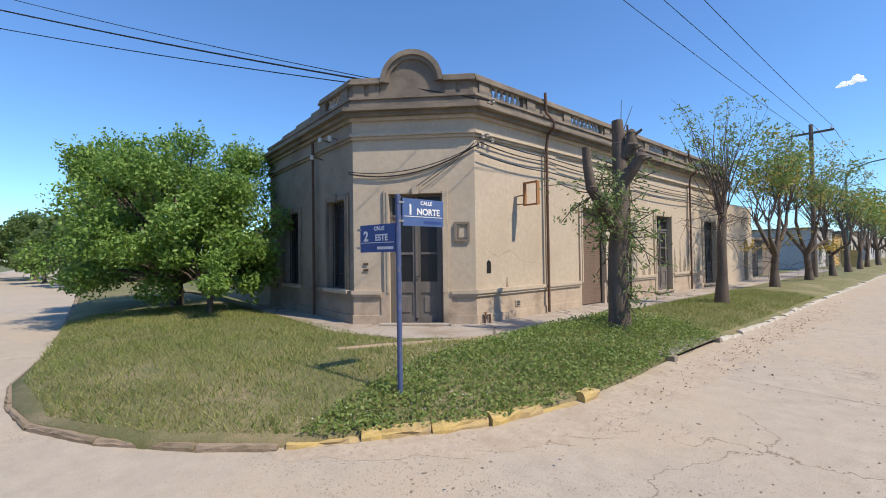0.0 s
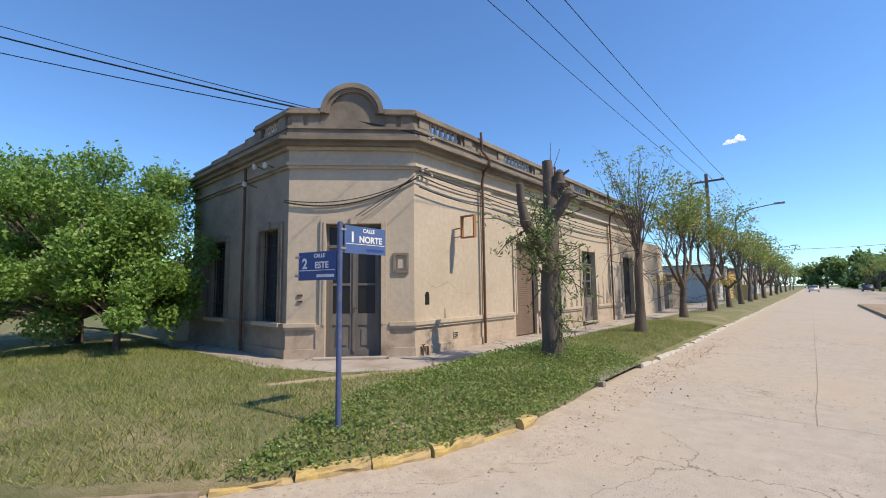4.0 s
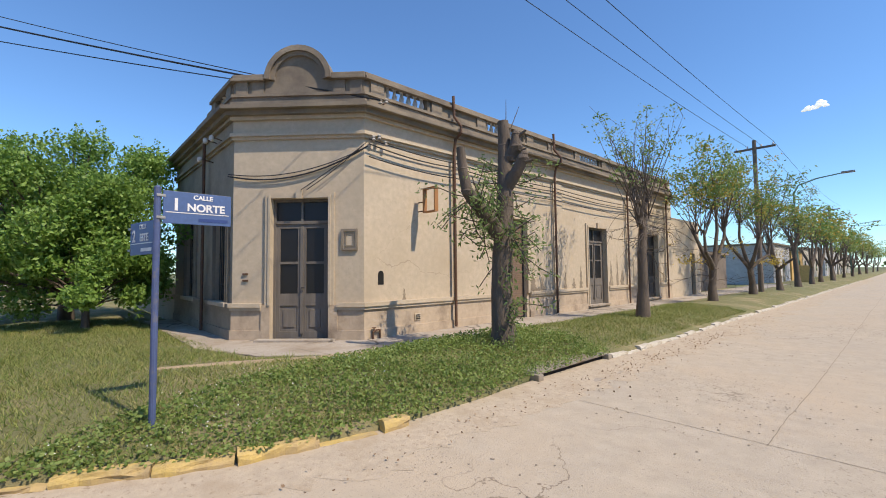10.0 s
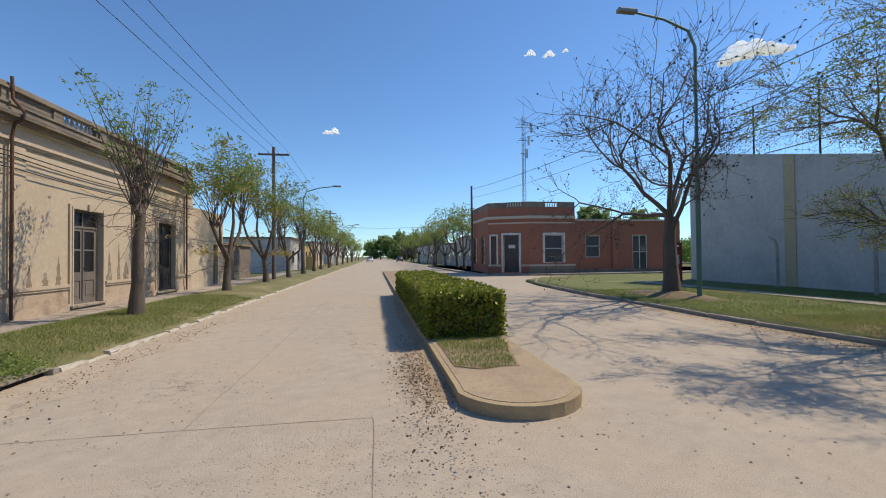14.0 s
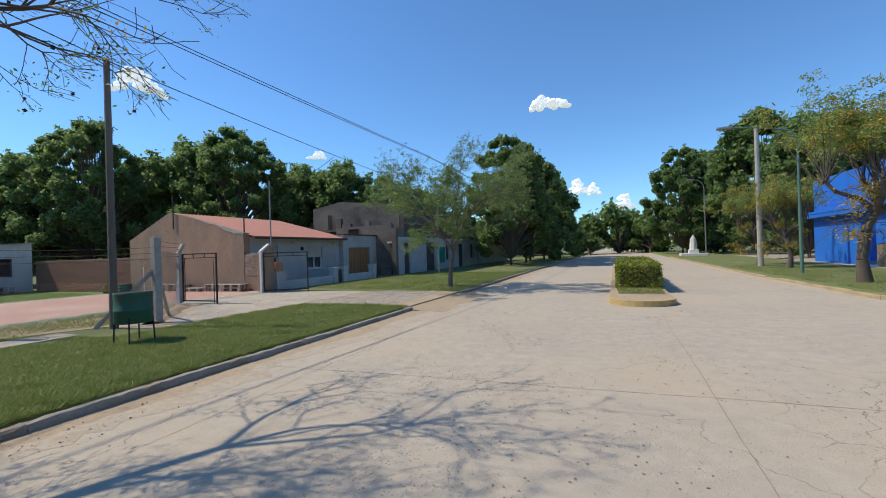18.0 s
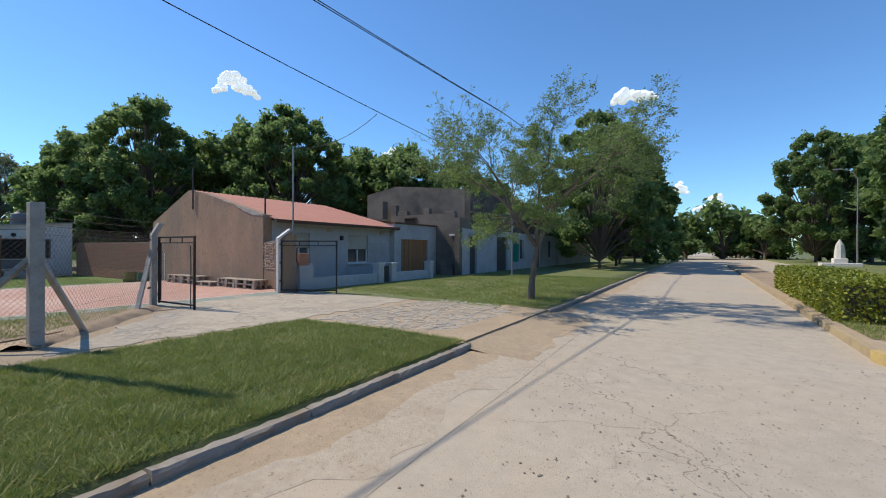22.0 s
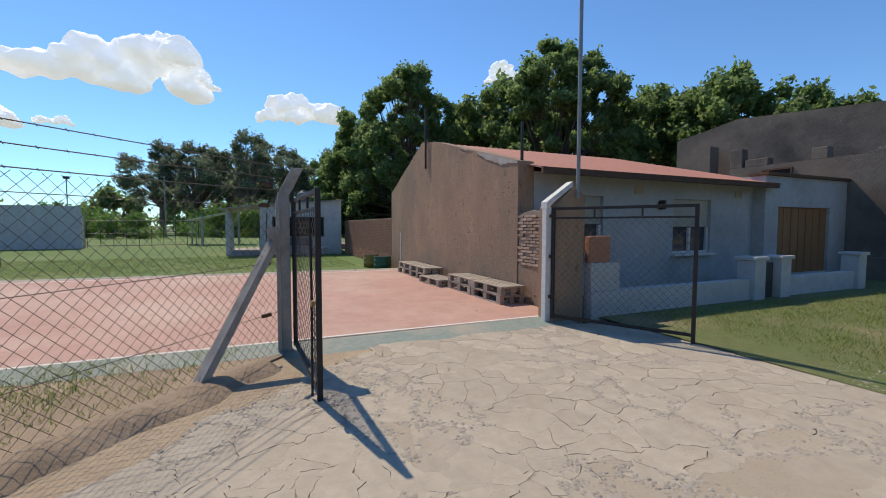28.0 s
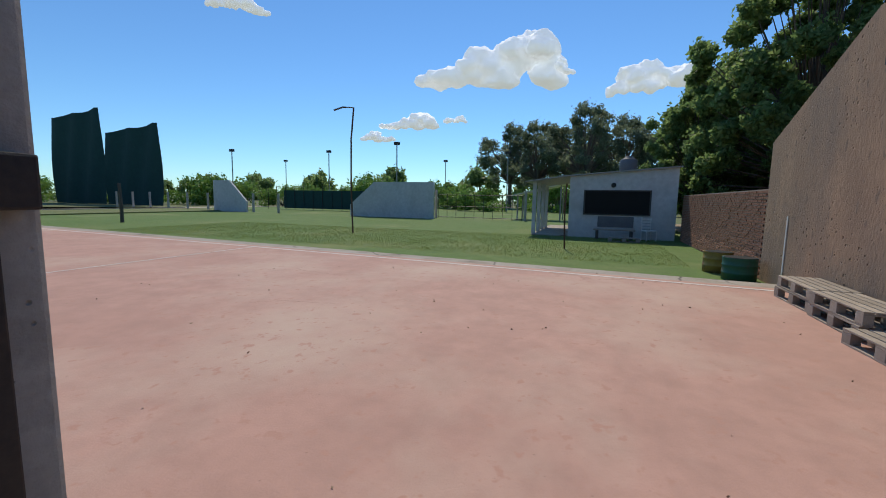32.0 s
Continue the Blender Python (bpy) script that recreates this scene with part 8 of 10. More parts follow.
t1 = pollard("pollarded street tree with long thin shoots and few leaves", 21, [(0, 0, -0.05), (0.02, 0.05, 0.9), (0.0, 0.1, 2.0), (0.02, 0.18, 2.75)],
             [([(0.05, 0.3, 3.1)], 0.8), ([(-0.05, 0.0, 3.1), (-0.05, -0.1, 3.5)], 1.0), ([(0.0, 0.3, 3.2), (0.05, 0.4, 3.6)], 1.0), ([(0.05, -0.15, 2.9)], 0.6)], 0.165, 12, 2.9, 0.3,
             ("leaf_sparse", 16, 0.042, 0.12, 0.5, "", 2.4), ("leaf_yellow", 3, 0.03, 0.12, 0.10, "dry twigs and seed heads"), 26, "street trees by the old shop")
place(t1, 2.55, 8.85, 0.22, 0, 0.88)
t2 = pollard("street tree in new leaf with an open crown", 22, [(0, 0, -0.05), (-0.02, 0.05, 0.7), (0.02, 0.1, 1.35)],
             [([(0.05, -0.35, 1.7), (0.05, -0.85, 2.0), (0.05, -0.95, 2.7)], 0.8), ([(0.05, 0.3, 2.0), (0.1, 0.5, 2.9), (0.1, 0.45, 3.6)], 1.2), ([(0.1, 0.5, 1.9), (0.2, 1.0, 2.6), (0.2, 1.2, 3.2)], 1.1), ([(-0.3, 0.1, 2.0), (-0.6, 0.1, 2.8)], 0.8)], 0.155, 13, 2.9, 0.55,
             ("leaf_sparse", 22, 0.055, 0.16, 0.8, "", 2.4), ("leaf_yellow", 16, 0.055, 0.18, 0.3, "yellowing leaf sprays"), 10, "street trees by the old shop")
place(t2, 2.25, 16.1, 0.15)
again(t2, 2.4, 21.8, 0.15, 140, 1.0)
again(t2, 2.6, 27.0, 0.15, 60, 0.95)
again(t1, 2.6, 33.0, 0.15, 100, 1.0)
t2_far = pollard("far street tree in new leaf along the avenue", 23, [(0, 0, -0.05), (-0.02, 0.05, 0.7), (0.02, 0.1, 1.35)],
                 [([(0.05, -0.85, 2.0), (0.05, -0.95, 2.7)], 0.9), ([(0.05, 0.3, 2.2), (0.1, 0.45, 3.4)], 1.2), ([(0.2, 1.0, 2.6), (0.2, 1.2, 3.2)], 1.0), ([(-0.5, 0.1, 2.6)], 0.9)], 0.155, 7, 2.7, 0.6,
                 ("leaf_sparse", 9, 0.11, 0.22, 0.9, "", 2.0), ("leaf_yellow", 7, 0.11, 0.22, 0.25, "yellowing leaf sprays"), 0, "street trees by the old shop")
place(t2_far, 2.6, 39, 0.15)
for i, y in enumerate((45, 51, 58, 65, 73, 82, 92, 104, 118, 134, 152)):
    again(t2_far, 2.5 + 0.3 * math.sin(i * 2.1), y, 0.15, 70 * i, 1.0 + 0.12 * math.sin(i * 1.3))
for i, y in enumerate((44, 50, 56, 63, 70, 79, 90, 102, 116, 132, 150)):
    again(t2_far, 18.2 + 0.4 * math.sin(i * 1.7), y, 0.1, 50 * i + 20, 1.15 + 0.15 * math.sin(i * 2.3))

# bare trees with seed pods on the east verge
p1 = make_tree("nearly bare street tree hung with dark seed pods", 31, [(0, 0, -0.05), (0, 0.0, 0.8), (0.0, 0.05, 1.6), (0.0, 0.0, 2.2)],
               [(None, (-0.5, 0.6, 0.8), 1.15), (None, (-0.5, -0.6, 0.9), 1.1), (None, (0.6, 0.2, 0.9), 1.0), (None, (0.1, 0.1, 1.2), 1.15), (None, (-0.1, 0.9, 0.6), 1.0), ((0, 0.05, 1.7), (0.2, -0.9, 0.6), 1.0)], 5, 1.75, 0.19,
               None, None, 2600, lift=0.06, group="pod trees on the east verge", limb_r=0.36, shrink=0.78, side=0.65)
place(p1, 18.6, 11.2, 0.12, 0, 1.28)
def umbrella(label, seed, trunk, mains, r, length, top, leaf, extra, pods, bark="bark", lift=0.03, group=""):
    """A tree with given main limbs (start radius, points); side branches leave them all along and fan out at their ends."""
    rng = np.random.default_rng(seed)
    t = thing("tree", label, "tree", group=group)
    segs, tips = [], []
    trunk_segs(trunk, r, segs)
    for r0, pts in mains:
        pts = [np.array(p, float) for p in pts]
        n = len(pts) - 1
        for i, (a, b) in enumerate(zip(pts, pts[1:])):
            ra, rb = r0 * (1 - 0.62 * i / n), r0 * (1 - 0.62 * (i + 1) / n)
            m = (a + b) / 2 + rng.normal(size=3) * 0.04
            segs += [(a, m, ra, (ra + rb) / 2), (m, b, (ra + rb) / 2, rb)]
            d = (b - a) / np.linalg.norm(b - a)
            for k in range(2 if i else 1):
                limb(rng, m if k else b, turn(rng, d, radians(rng.uniform(35, 60))), length * rng.uniform(0.55, 0.85), rb * 0.5, 2, top, segs, tips, lift, 0.17, (20, 48), 0.7, 0.76)
        for _ in range(3):
            limb(rng, pts[-1], turn(rng, d, radians(rng.uniform(12, 40))), length * rng.uniform(0.8, 1.1), rb * 0.7, 2, top, segs, tips, lift, 0.16, (20, 48), 0.75, 0.78)
    part("trunk", segs_mesh("trunk", segs, 6), bark, t, smooth=True)
    foliage(t, tips, rng, *leaf)
    foliage(t, tips, rng, *extra)
    if pods:
        k = rng.permutation(len(tips))[:pods]
        c = np.array(tips)[k] + rng.normal(size=(len(k), 3)) * 0.03 - np.array([0, 0, 0.05])
        tagged(part("pod_cluster", leaves_mesh("pod_cluster", c, 0.05, rng, long=1.1), "pod", t, "dark dry seed pods"), kind="stuff")
    return t


F2 = (0.0, -0.03, 0.85)
p2 = umbrella("forked street tree with yellow-green new leaves and pods", 32, [(0, 0, -0.1), (0.02, 0.02, 0.4), F2],
              [(0.095, [F2, (0.0, 0.45, 1.2), (0.0, 0.75, 1.7), (0.0, 0.75, 2.5), (-0.1, 1.1, 3.3), (0.0, 1.6, 4.0)]), (0.10, [F2, (0.0, -0.35, 1.25), (0.0, -0.5, 1.8), (0.1, -0.45, 2.4), (0.0, -0.9, 3.2), (0.0, -1.5, 3.8)]),
               (0.05, [(0.1, -0.45, 2.3), (-0.3, -0.1, 3.2), (-0.3, 0.1, 4.2)]), (0.05, [(0.0, 0.75, 1.9), (-0.7, 0.6, 2.6), (-1.3, 0.5, 3.5)]), (0.05, [(0.0, -0.5, 1.8), (0.7, -0.3, 2.6), (1.4, -0.2, 3.6)])], 0.13, 1.05, 5,
              ("leaf_sparse", 8, 0.024, 0.085, 0.26), ("leaf_yellow", 7, 0.024, 0.08, 0.10, "yellow-green leaf tufts"), 420)
place(p2, 17.75, 2.95, 0.17)
F3 = (0.0, 0.18, 1.75)
p3 = umbrella("wide-spreading street tree with light foliage and pods", 33, [(0, 0, -0.1), (0, 0.03, 0.7), (0.0, 0.1, 1.3), F3],
              [(0.115, [F3, (0.1, 0.62, 2.5), (0.1, 0.5, 3.3), (0.0, 0.35, 4.4), (-0.1, 0.2, 5.3)]), (0.06, [(0.1, 0.5, 3.1), (0.3, 1.2, 3.8), (0.4, 1.9, 4.4)]),
               (0.13, [F3, (-0.1, -0.35, 2.4), (-0.1, -0.8, 2.9), (-0.3, -1.8, 3.7), (-0.4, -2.9, 4.3)]), (0.075, [(-0.1, -0.8, 2.9), (0.2, -1.0, 3.9), (0.3, -1.6, 5.2)]),
               (0.085, [F3, (-0.8, 0.1, 2.7), (-1.6, -0.2, 3.5), (-2.3, 0.1, 4.2)]), (0.08, [F3, (0.8, -0.2, 2.7), (1.7, 0.1, 3.6), (2.3, 0.5, 4.4)])], 0.17, 1.25, 5,
              ("leaf_sparse", 6, 0.024, 0.085, 0.17), ("leaf_yellow", 5, 0.024, 0.08, 0.03, "yellow-green leaf tufts"), 1000)
place(p3, 18.3, -3.2, 0.15, 0, 1.0)


def fan(rt, dp, z):
    """Point of the round street tree: across and along the line of sight up the verge."""
    return (-0.77 * rt + 0.63 * dp, -0.63 * rt - 0.77 * dp, z)


F4 = fan(0.25, 0, 2.0)
p4 = umbrella("round street tree with fine green foliage before the derelict hall", 34, [(0, 0, -0.05), fan(0.05, 0, 0.7), fan(0.15, 0, 1.4), F4],
              [(0.10, [F4, fan(0.6, 0, 2.7), fan(0.95, 0.2, 3.5), fan(1.7, 0.2, 4.2), fan(2.7, 0.0, 4.9)]), (0.095, [F4, fan(-0.15, 0.1, 2.6), fan(-0.7, 0.1, 3.1), fan(-0.9, 0.3, 4.1), fan(-1.5, 0.2, 4.9)]),
               (0.07, [F4, fan(0.2, -0.4, 3.0), fan(0.1, -0.6, 4.2), fan(0.5, -0.5, 5.2)]), (0.07, [F4, fan(-0.4, -0.7, 2.6), fan(-1.2, -1.3, 3.3), fan(-2.1, -1.5, 4.0)]),
               (0.07, [F4, fan(0.6, 0.9, 2.8), fan(1.0, 1.8, 3.7), fan(1.2, 2.4, 4.5)]), (0.06, [fan(0.95, 0.2, 3.5), fan(1.3, -0.8, 4.2), fan(1.7, -1.8, 4.8)])], 0.125, 1.15, 5,
              ("leaf_dark", 11, 0.036, 0.075, 0.34), ("leaf_sparse", 7, 0.036, 0.075, 0.16, "lighter leaf tufts"), 120, "bark_pale", 0.035)
place(p4, 17.95, -20.98, 0.13, 0, 0.77)
# yellowing trees before the blue shop
b1_ = pollard("dark-trunked tree with yellow and green foliage before the blue shop", 41, [(0, 0, -0.05), (0.08, 0.05, 0.7), (-0.02, 0.05, 1.5), (-0.3, 0.0, 2.1)],
              [([(0.1, 0.1, 2.5), (0.7, 0.2, 2.75), (0.95, 0.2, 3.1)], 1.0), ([(-0.5, -0.4, 2.5), (-0.4, -0.8, 3.0)], 0.9), ([(-0.9, 0.2, 2.4), (-1.2, 0.3, 2.9)], 1.0), ([(-0.3, 0.1, 2.6), (-0.25, 0.15, 3.2)], 1.2), ([(-0.2, 0.6, 2.5), (-0.1, 0.9, 3.0)], 0.9)], 0.15, 15, 2.6, 0.42,
              ("leaf_sparse", 46, 0.036, 0.14, 0.8, "", 3.0), ("leaf_yellow", 46, 0.038, 0.16, 0.45, "yellow leaf sprays", 3.0), 34)
place(b1_, 3.45, -23.2, 0.12, 0, 1.15)
again(b1_, 2.7, -32.6, 0.12, 120, 0.85)
again(b1_, 2.9, -37.0, 0.12, 200, 0.9)

# leafy trees at the side street
def leafy(label, seed, h, w, leaf, n, size, trunk_h=0.8, r=0.14, lumps=26, name="tree", bark="bark", base=0.25, tight=1.0):
    """A full crown: lumps of leaves on a branching frame, with gaps between."""
    rng = np.random.default_rng(seed)
    t = thing(name, label, "tree")
    segs, tips = [], []
    segs.append(((0, 0, -0.1), (0, 0, trunk_h), r * 1.3, r))
    cs = []
    for i in range(lumps):
        a, u = rng.uniform(0, 2 * math.pi), rng.uniform(0, 1)
        z = base * h + (1 - base) * h * rng.beta(1.4, 1.3)
        k = (z / h - base) / (1 - base)
        rad = w / 2 * math.sqrt(max(0.04, 1 - (2 * k - 0.8) ** 2 * 0.75)) * math.sqrt(rng.uniform(0.15, 1))
        c = np.array([rad * math.cos(a), rad * math.sin(a), z])
        cs.append(c)
        mid = np.array([c[0] * 0.35, c[1] * 0.35, trunk_h + (z - trunk_h) * 0.5])
        segs.append(((0, 0, trunk_h), mid, r * 0.5, r * 0.3))
        segs.append((mid, c, r * 0.3, 0.015))
    cs = np.array(cs)
    per = n // lumps
    lr = w / (lumps ** 0.36) * 0.42 * tight
    d = rng.normal(size=(lumps, per, 3))
    d /= np.linalg.norm(d, axis=2, keepdims=True)
    rad = rng.uniform(0.25, 1, (lumps, per, 1)) ** 0.5 * lr * rng.uniform(0.7, 1.25, (lumps, 1, 1))
    p = (cs[:, None] + d * rad * np.array([1, 1, 0.72])).reshape(-1, 3)
    p += rng.normal(size=p.shape) * lr * 0.12
    p = p[p[:, 2] > trunk_h * 0.35]
    part("trunk", segs_mesh("trunk", segs, 6), bark, t, smooth=True)
    top_ = cs[rng.integers(0, lumps, lumps * 3)]
    out = rng.normal(size=top_.shape) + np.array([0, 0, 0.5]) + top_ / (np.linalg.norm(top_, axis=1, keepdims=True) + 1e-6)
    out /= np.linalg.norm(out, axis=1, keepdims=True)
    ends = top_ + out * lr * rng.uniform(1.0, 1.45, (len(top_), 1))
    u = rng.uniform(0.55, 1.0, (len(top_), 14, 1))
    sprig = (top_[:, None] + (ends - top_)[:, None] * u + rng.normal(size=(len(top_), 14, 3)) * size * 0.9).reshape(-1, 3)
    p = np.concatenate([p, sprig])
    part("crown", leaves_mesh("crown", p, size, rng), leaf, t)
    return t


place(leafy("large bushy tree with fine bright green leaves by the shop's side", 51, 5.2, 7.0, "leaf_bright", 72000, 0.054, 0.8, 0.16, 80, base=0.16), -8.6, -2.4, 0.15)
place(leafy("small round bright green tree on the corner lawn", 52, 2.65, 3.2, "leaf_bright", 18000, 0.06, 0.6, 0.07, 22, base=0.2), -5.6, -2.1, 0.15)
far_l = leafy("far leafy street tree", 53, 6.5, 7.0, "leaf_dark", 6000, 0.22, 1.6, 0.2, 30, base=0.2)
place(far_l, -30, -3.0, 0.1)
for x, y, s in ((-36, -16, 1.1), (-44, -17, 1.2), (-54, -15, 1.2), (-42, -2.5, 1.0), (-66, -16, 1.2), (-60, 0, 1.0), (-80, -18, 1.2)):
    again(far_l, x, y, 0.1, x * 31, s)
for x, y, s in ((-27, -2.2, 0.75), (-38, -7.0, 0.55), (-46, -8.0, 0.8), (-52, -8.6, 0.9)):
    again(far_l, x, y, 0.1, x * 17, s)

# big dark trees behind the houses and down the avenue
fine_big = leafy("tall dense green tree behind the houses", 65, 12.4, 10.5, "leaf_dark", 88000, 0.135, 2.2, 0.16, 190, base=0.12, tight=0.8)
place(fine_big, 42.0, -31.0, 0, 0, 1.0)
for x, y, s in ((49.0, -24.2, 1.0), (54, -20.8, 0.66)):
    again(fine_big, x, y, 0, x * 47, s)
big = leafy("tall dense dark green tree behind the houses", 61, 12.6, 10.5, "leaf_dark", 26000, 0.24, 2.2, 0.2, 140, base=0.12)
place(big, 47.5, -31.5, 0, 190, 0.95)
for x, y, s in ((56, -23, 0.8), (41, -38.5, 0.82), (37.5, -41, 0.85), (36, -47, 0.8), (56, -31, 0.85), (45, -42, 0.8), (35, -54, 0.75)):
    again(big, x, y, 0, x * 47, s)
fine_dense = leafy("dense dark green street tree leafy to the ground", 66, 12.0, 8.0, "leaf_dark", 70000, 0.14, 0.6, 0.1, 120, base=0.03, tight=0.8)
place(fine_dense, 20.5, -43, 0.1)
again(fine_dense, 20.3, -49, 0.1, 77, 1.05)
again(fine_dense, 2.3, -76, 0.1, 140, 1.3)
dense = leafy("dense dark conifer-like street tree", 62, 12.0, 8.0, "leaf_dark", 15000, 0.27, 0.6, 0.11, 80, base=0.03)
place(dense, 21, -55, 0.1, 30)
for x, y, s in ((20.5, -62, 1.0), (20, -70, 1.0), (-1.8, -79, 1.25), (-4.4, -64, 1.35), (-8, -60, 1.2), (-3.0, -47.0, 0.9), (-6.0, -50, 1.0)):
    again(dense, x, y, 0.1, x * 47 + y * 13, s)
far_row = leafy("far round green tree at the end of the avenue", 63, 7, 9, "leaf_dark", 1900, 0.55, 1.0, 0.3, 18, base=0.1)
place(far_row, 8, -108, 0)
for i in range(22):
    again(far_row, -60 + i * 7 + 3 * math.sin(i * 3.7), -112 - 12 * math.sin(i * 1.9), 0, i * 40, 0.9 + 0.25 * math.sin(i * 2.7))
for i, (x, y, s) in enumerate(((12, 235, 1.5), (20, 225, 1.7), (28, 215, 1.6), (6, 260, 1.2), (36, 200, 1.5), (22, 180, 1.3), (44, 64, 1.1), (50, 60, 1.0), (38, 70, 1.0))):
    again(far_row, x, y, 0, i * 50, s)
for i in range(24):
    again(far_row, 150 + 14 * math.sin(i * 2.1), -30 + i * 9.0, 0, i * 33, 1.0 + 0.25 * math.sin(i * 1.7))
for i in range(12):
    again(far_row, -22 + i * 5.5, -92 - 5 * math.sin(i * 1.3), 0, i * 71, 1.0 + 0.2 * math.sin(i * 2.3))
# gum trees and scrub beyond the lawn
gum = leafy("tall gum tree with clumped grey-green crown", 71, 16, 14, "leaf_gum", 15000, 0.21, 5.0, 0.4, 60, bark="bark_pale", base=0.3, tight=0.8)
place(gum, 97, -13, 0)
for x, y, s in ((104, -19, 0.95), (101, -5, 0.9), (107, 1, 0.95), (112, -10, 1.0), (104, -27, 0.95), (110, -36, 1.0), (118, -48, 1.05), (98, -34, 0.8), (108, -58, 1.0), (100, -70, 1.0)):
    again(gum, x, y, 0, x * 7, s)
scrub = leafy("rough tangled green scrub along the far lawn edge", 72, 3.0, 8, "leaf_bright", 3600, 0.22, 0.3, 0.1, 20, name="shrub", base=0.05)
place(scrub, 92, -8, -0.1)
for i in range(26):
    again(scrub, 88 + 8 * math.sin(i * 2.3) - max(0, i - 14) * 1.5, -52 + i * 5.2, -0.1, i * 67, 1.0 + 0.2 * math.sin(i * 1.1))

# ---- club lawn furniture far off ----
def fronton(x0, y0, y1, h, cut, label):
    f = setting("handball_wall", label, "wall")
    part("wall", upright([(y0, 0), (y1, 0), (y1, h), (y0 + (y1 - y0) * cut, h), (y0, h * 0.35)] if cut > 0 else [(y0, 0), (y1, 0), (y1, h * 0.35), (y1 + (y1 - y0) * cut, h), (y0, h)], "y", x0, 0.2), "white_wall", f)
    return f


fronton(55.5, -3.35, 4.1, 2.85, -0.3, "white ball-court end wall with a cut-off corner")
fronton(56, 15.75, 19.8, 3.0, 0.5, "white ball-court end wall with a cut-off corner")
fg = thing("field_gate", "wide dark steel field gate on the lawn", "gate", (57, -3.2, 0))
for k in range(10):
    part("bar", tube([(0, -k * 0.75, 0), (0, -k * 0.75, 1.9)], 0.02, 5), "iron", fg)
for z in (0.15, 1.0, 1.9):
    part("rail", tube([(0, 0, z), (0, -6.75, z)], 0.025, 5), "iron", fg)
for y in (-3.0, -10.2):
    concrete_post(fg, 0, y + 3.2, 2.2, r=0.09)
bp = thing("bent_pole", "thin bent pole with a drooping lamp arm on the lawn", "pole", (40.7, -5.45, 0))
part("pole", tube([(0, 0, 0), (0.05, 0.1, 2.0), (0.0, 0.05, 4.0), (0.1, -0.02, 5.3), (0.1, 0.5, 5.35), (0.1, 0.95, 5.25)], 0.035, 6), "rust", bp)
bp2 = thing("bent_pole", "short bent pole with a cable on the lawn", "pole", (38.95, -14.4, 0))
part("pole", tube([(0, 0, 0), (0.02, 0.05, 1.2), (0.0, 0.02, 2.1)], 0.03, 6), "rust", bp2)
for x, y, h in ((72, 8, 8), (78, 22, 8), (80, -4, 7.5), (95, 10, 8), (70, 32, 7.5), (90, 40, 8)):
    fl = thing("flood_light", "floodlight on a tall thin mast", "flood light", (x, y, 0), group="floodlights")
    part("mast", tube([(0, 0, 0), (0, 0, h)], 0.07, 6), "steel", fl)
    part("lamp", box(-0.15, 0.15, -0.35, 0.35, h, h + 0.35, 0.03), "iron", fl)
dn = thing("dark_netting", "large dark green netting draped on poles", "netting")
for y0, y1, h in ((40.3, 51.4, 11.0), (51.9, 63.4, 13.6)):
    bm = bmesh.new()
    rows = []
    for i in range(13):
        y = y0 + (y1 - y0) * i / 12
        top_ = h - 0.9 * (i / 12) + 0.15 * math.sin(i * 1.1)
        rows.append([bm.verts.new((66 + 0.25 * math.sin(i * 1.3 + k * 0.7), y, top_ * k / 6)) for k in range(7)])
    for a, b in zip(rows, rows[1:]):
        for k in range(6):
            bm.faces.new((a[k], a[k + 1], b[k + 1], b[k]))
    part("sheet", bm, "dark_net", dn, smooth=True)
lp = thing("lawn_post", "short dark weathered post on the club lawn", "post", (40.1, 8.3, 0))
part("shaft", tube([(0, 0, -0.1), (0.02, 0.02, 1.0), (0, 0.05, 2.1)], [0.09, 0.085, 0.075], 7), "dark_wood", lp)
tcage = thing("tennis_cage", "low dark green fenced court beyond the lawn", "fence")
for k in range(12):
    part("post", tube([(66, 8 + k * 1.3, 0), (66, 8 + k * 1.3, 2.8)], 0.03, 5), "iron", tcage)
part("screen", box(66.05, 66.08, 8, 20, 0.2, 2.3), "dark_net", tcage)
for k in range(9):
    concrete_post(tcage, 56 + 0.3 * k, 12 + k * 3.2, 1.7, r=0.08)

# ---- cars far along the avenue ----
def car(label, at, rz_, paint):
    c = thing("car", label, "car", at, rz_)
    body = upright([(-2.2, 0.3), (2.2, 0.3), (2.25, 0.7), (1.5, 0.95), (0.8, 1.5), (-0.9, 1.5), (-1.3, 1.0), (-2.25, 0.95)], "x", -0.85, 1.7)
    bmesh.ops.bevel(body, geom=body.edges[:], offset=0.06, segments=2, affect="EDGES")
    part("body", body, paint, c, smooth=True)
    part("windscreen", upright([(1.42, 0.98), (0.86, 1.44), (0.90, 1.45), (1.48, 1.0)], "x", -0.7, 1.4), "glass", c)
    for s in (-1, 1):
        part("side_window", box(-0.85, 0.8, s * 0.865 - 0.01, s * 0.865 + 0.01, 1.0, 1.4), "glass", c)
        for x in (-1.35, 1.4):
            w = part("wheel", lathe([(0.2, -0.1), (0.31, -0.09), (0.33, 0), (0.31, 0.09), (0.2, 0.1)], 16), "rubber", c)
            w.matrix_basis = pose(x, s * 0.78, 0.33, 90, 0, 0)
            part("rim", lathe([(0.19, -0.105), (0.19, 0.105)], 12), "steel", w)
        part("headlight", box(2.18, 2.27, s * 0.6 - 0.15, s * 0.6 + 0.15, 0.62, 0.76, 0.02), "letter", c)
    return c


car("white pickup car driving far down the avenue", (7.0, 120, 0.0), -90, "car_white")
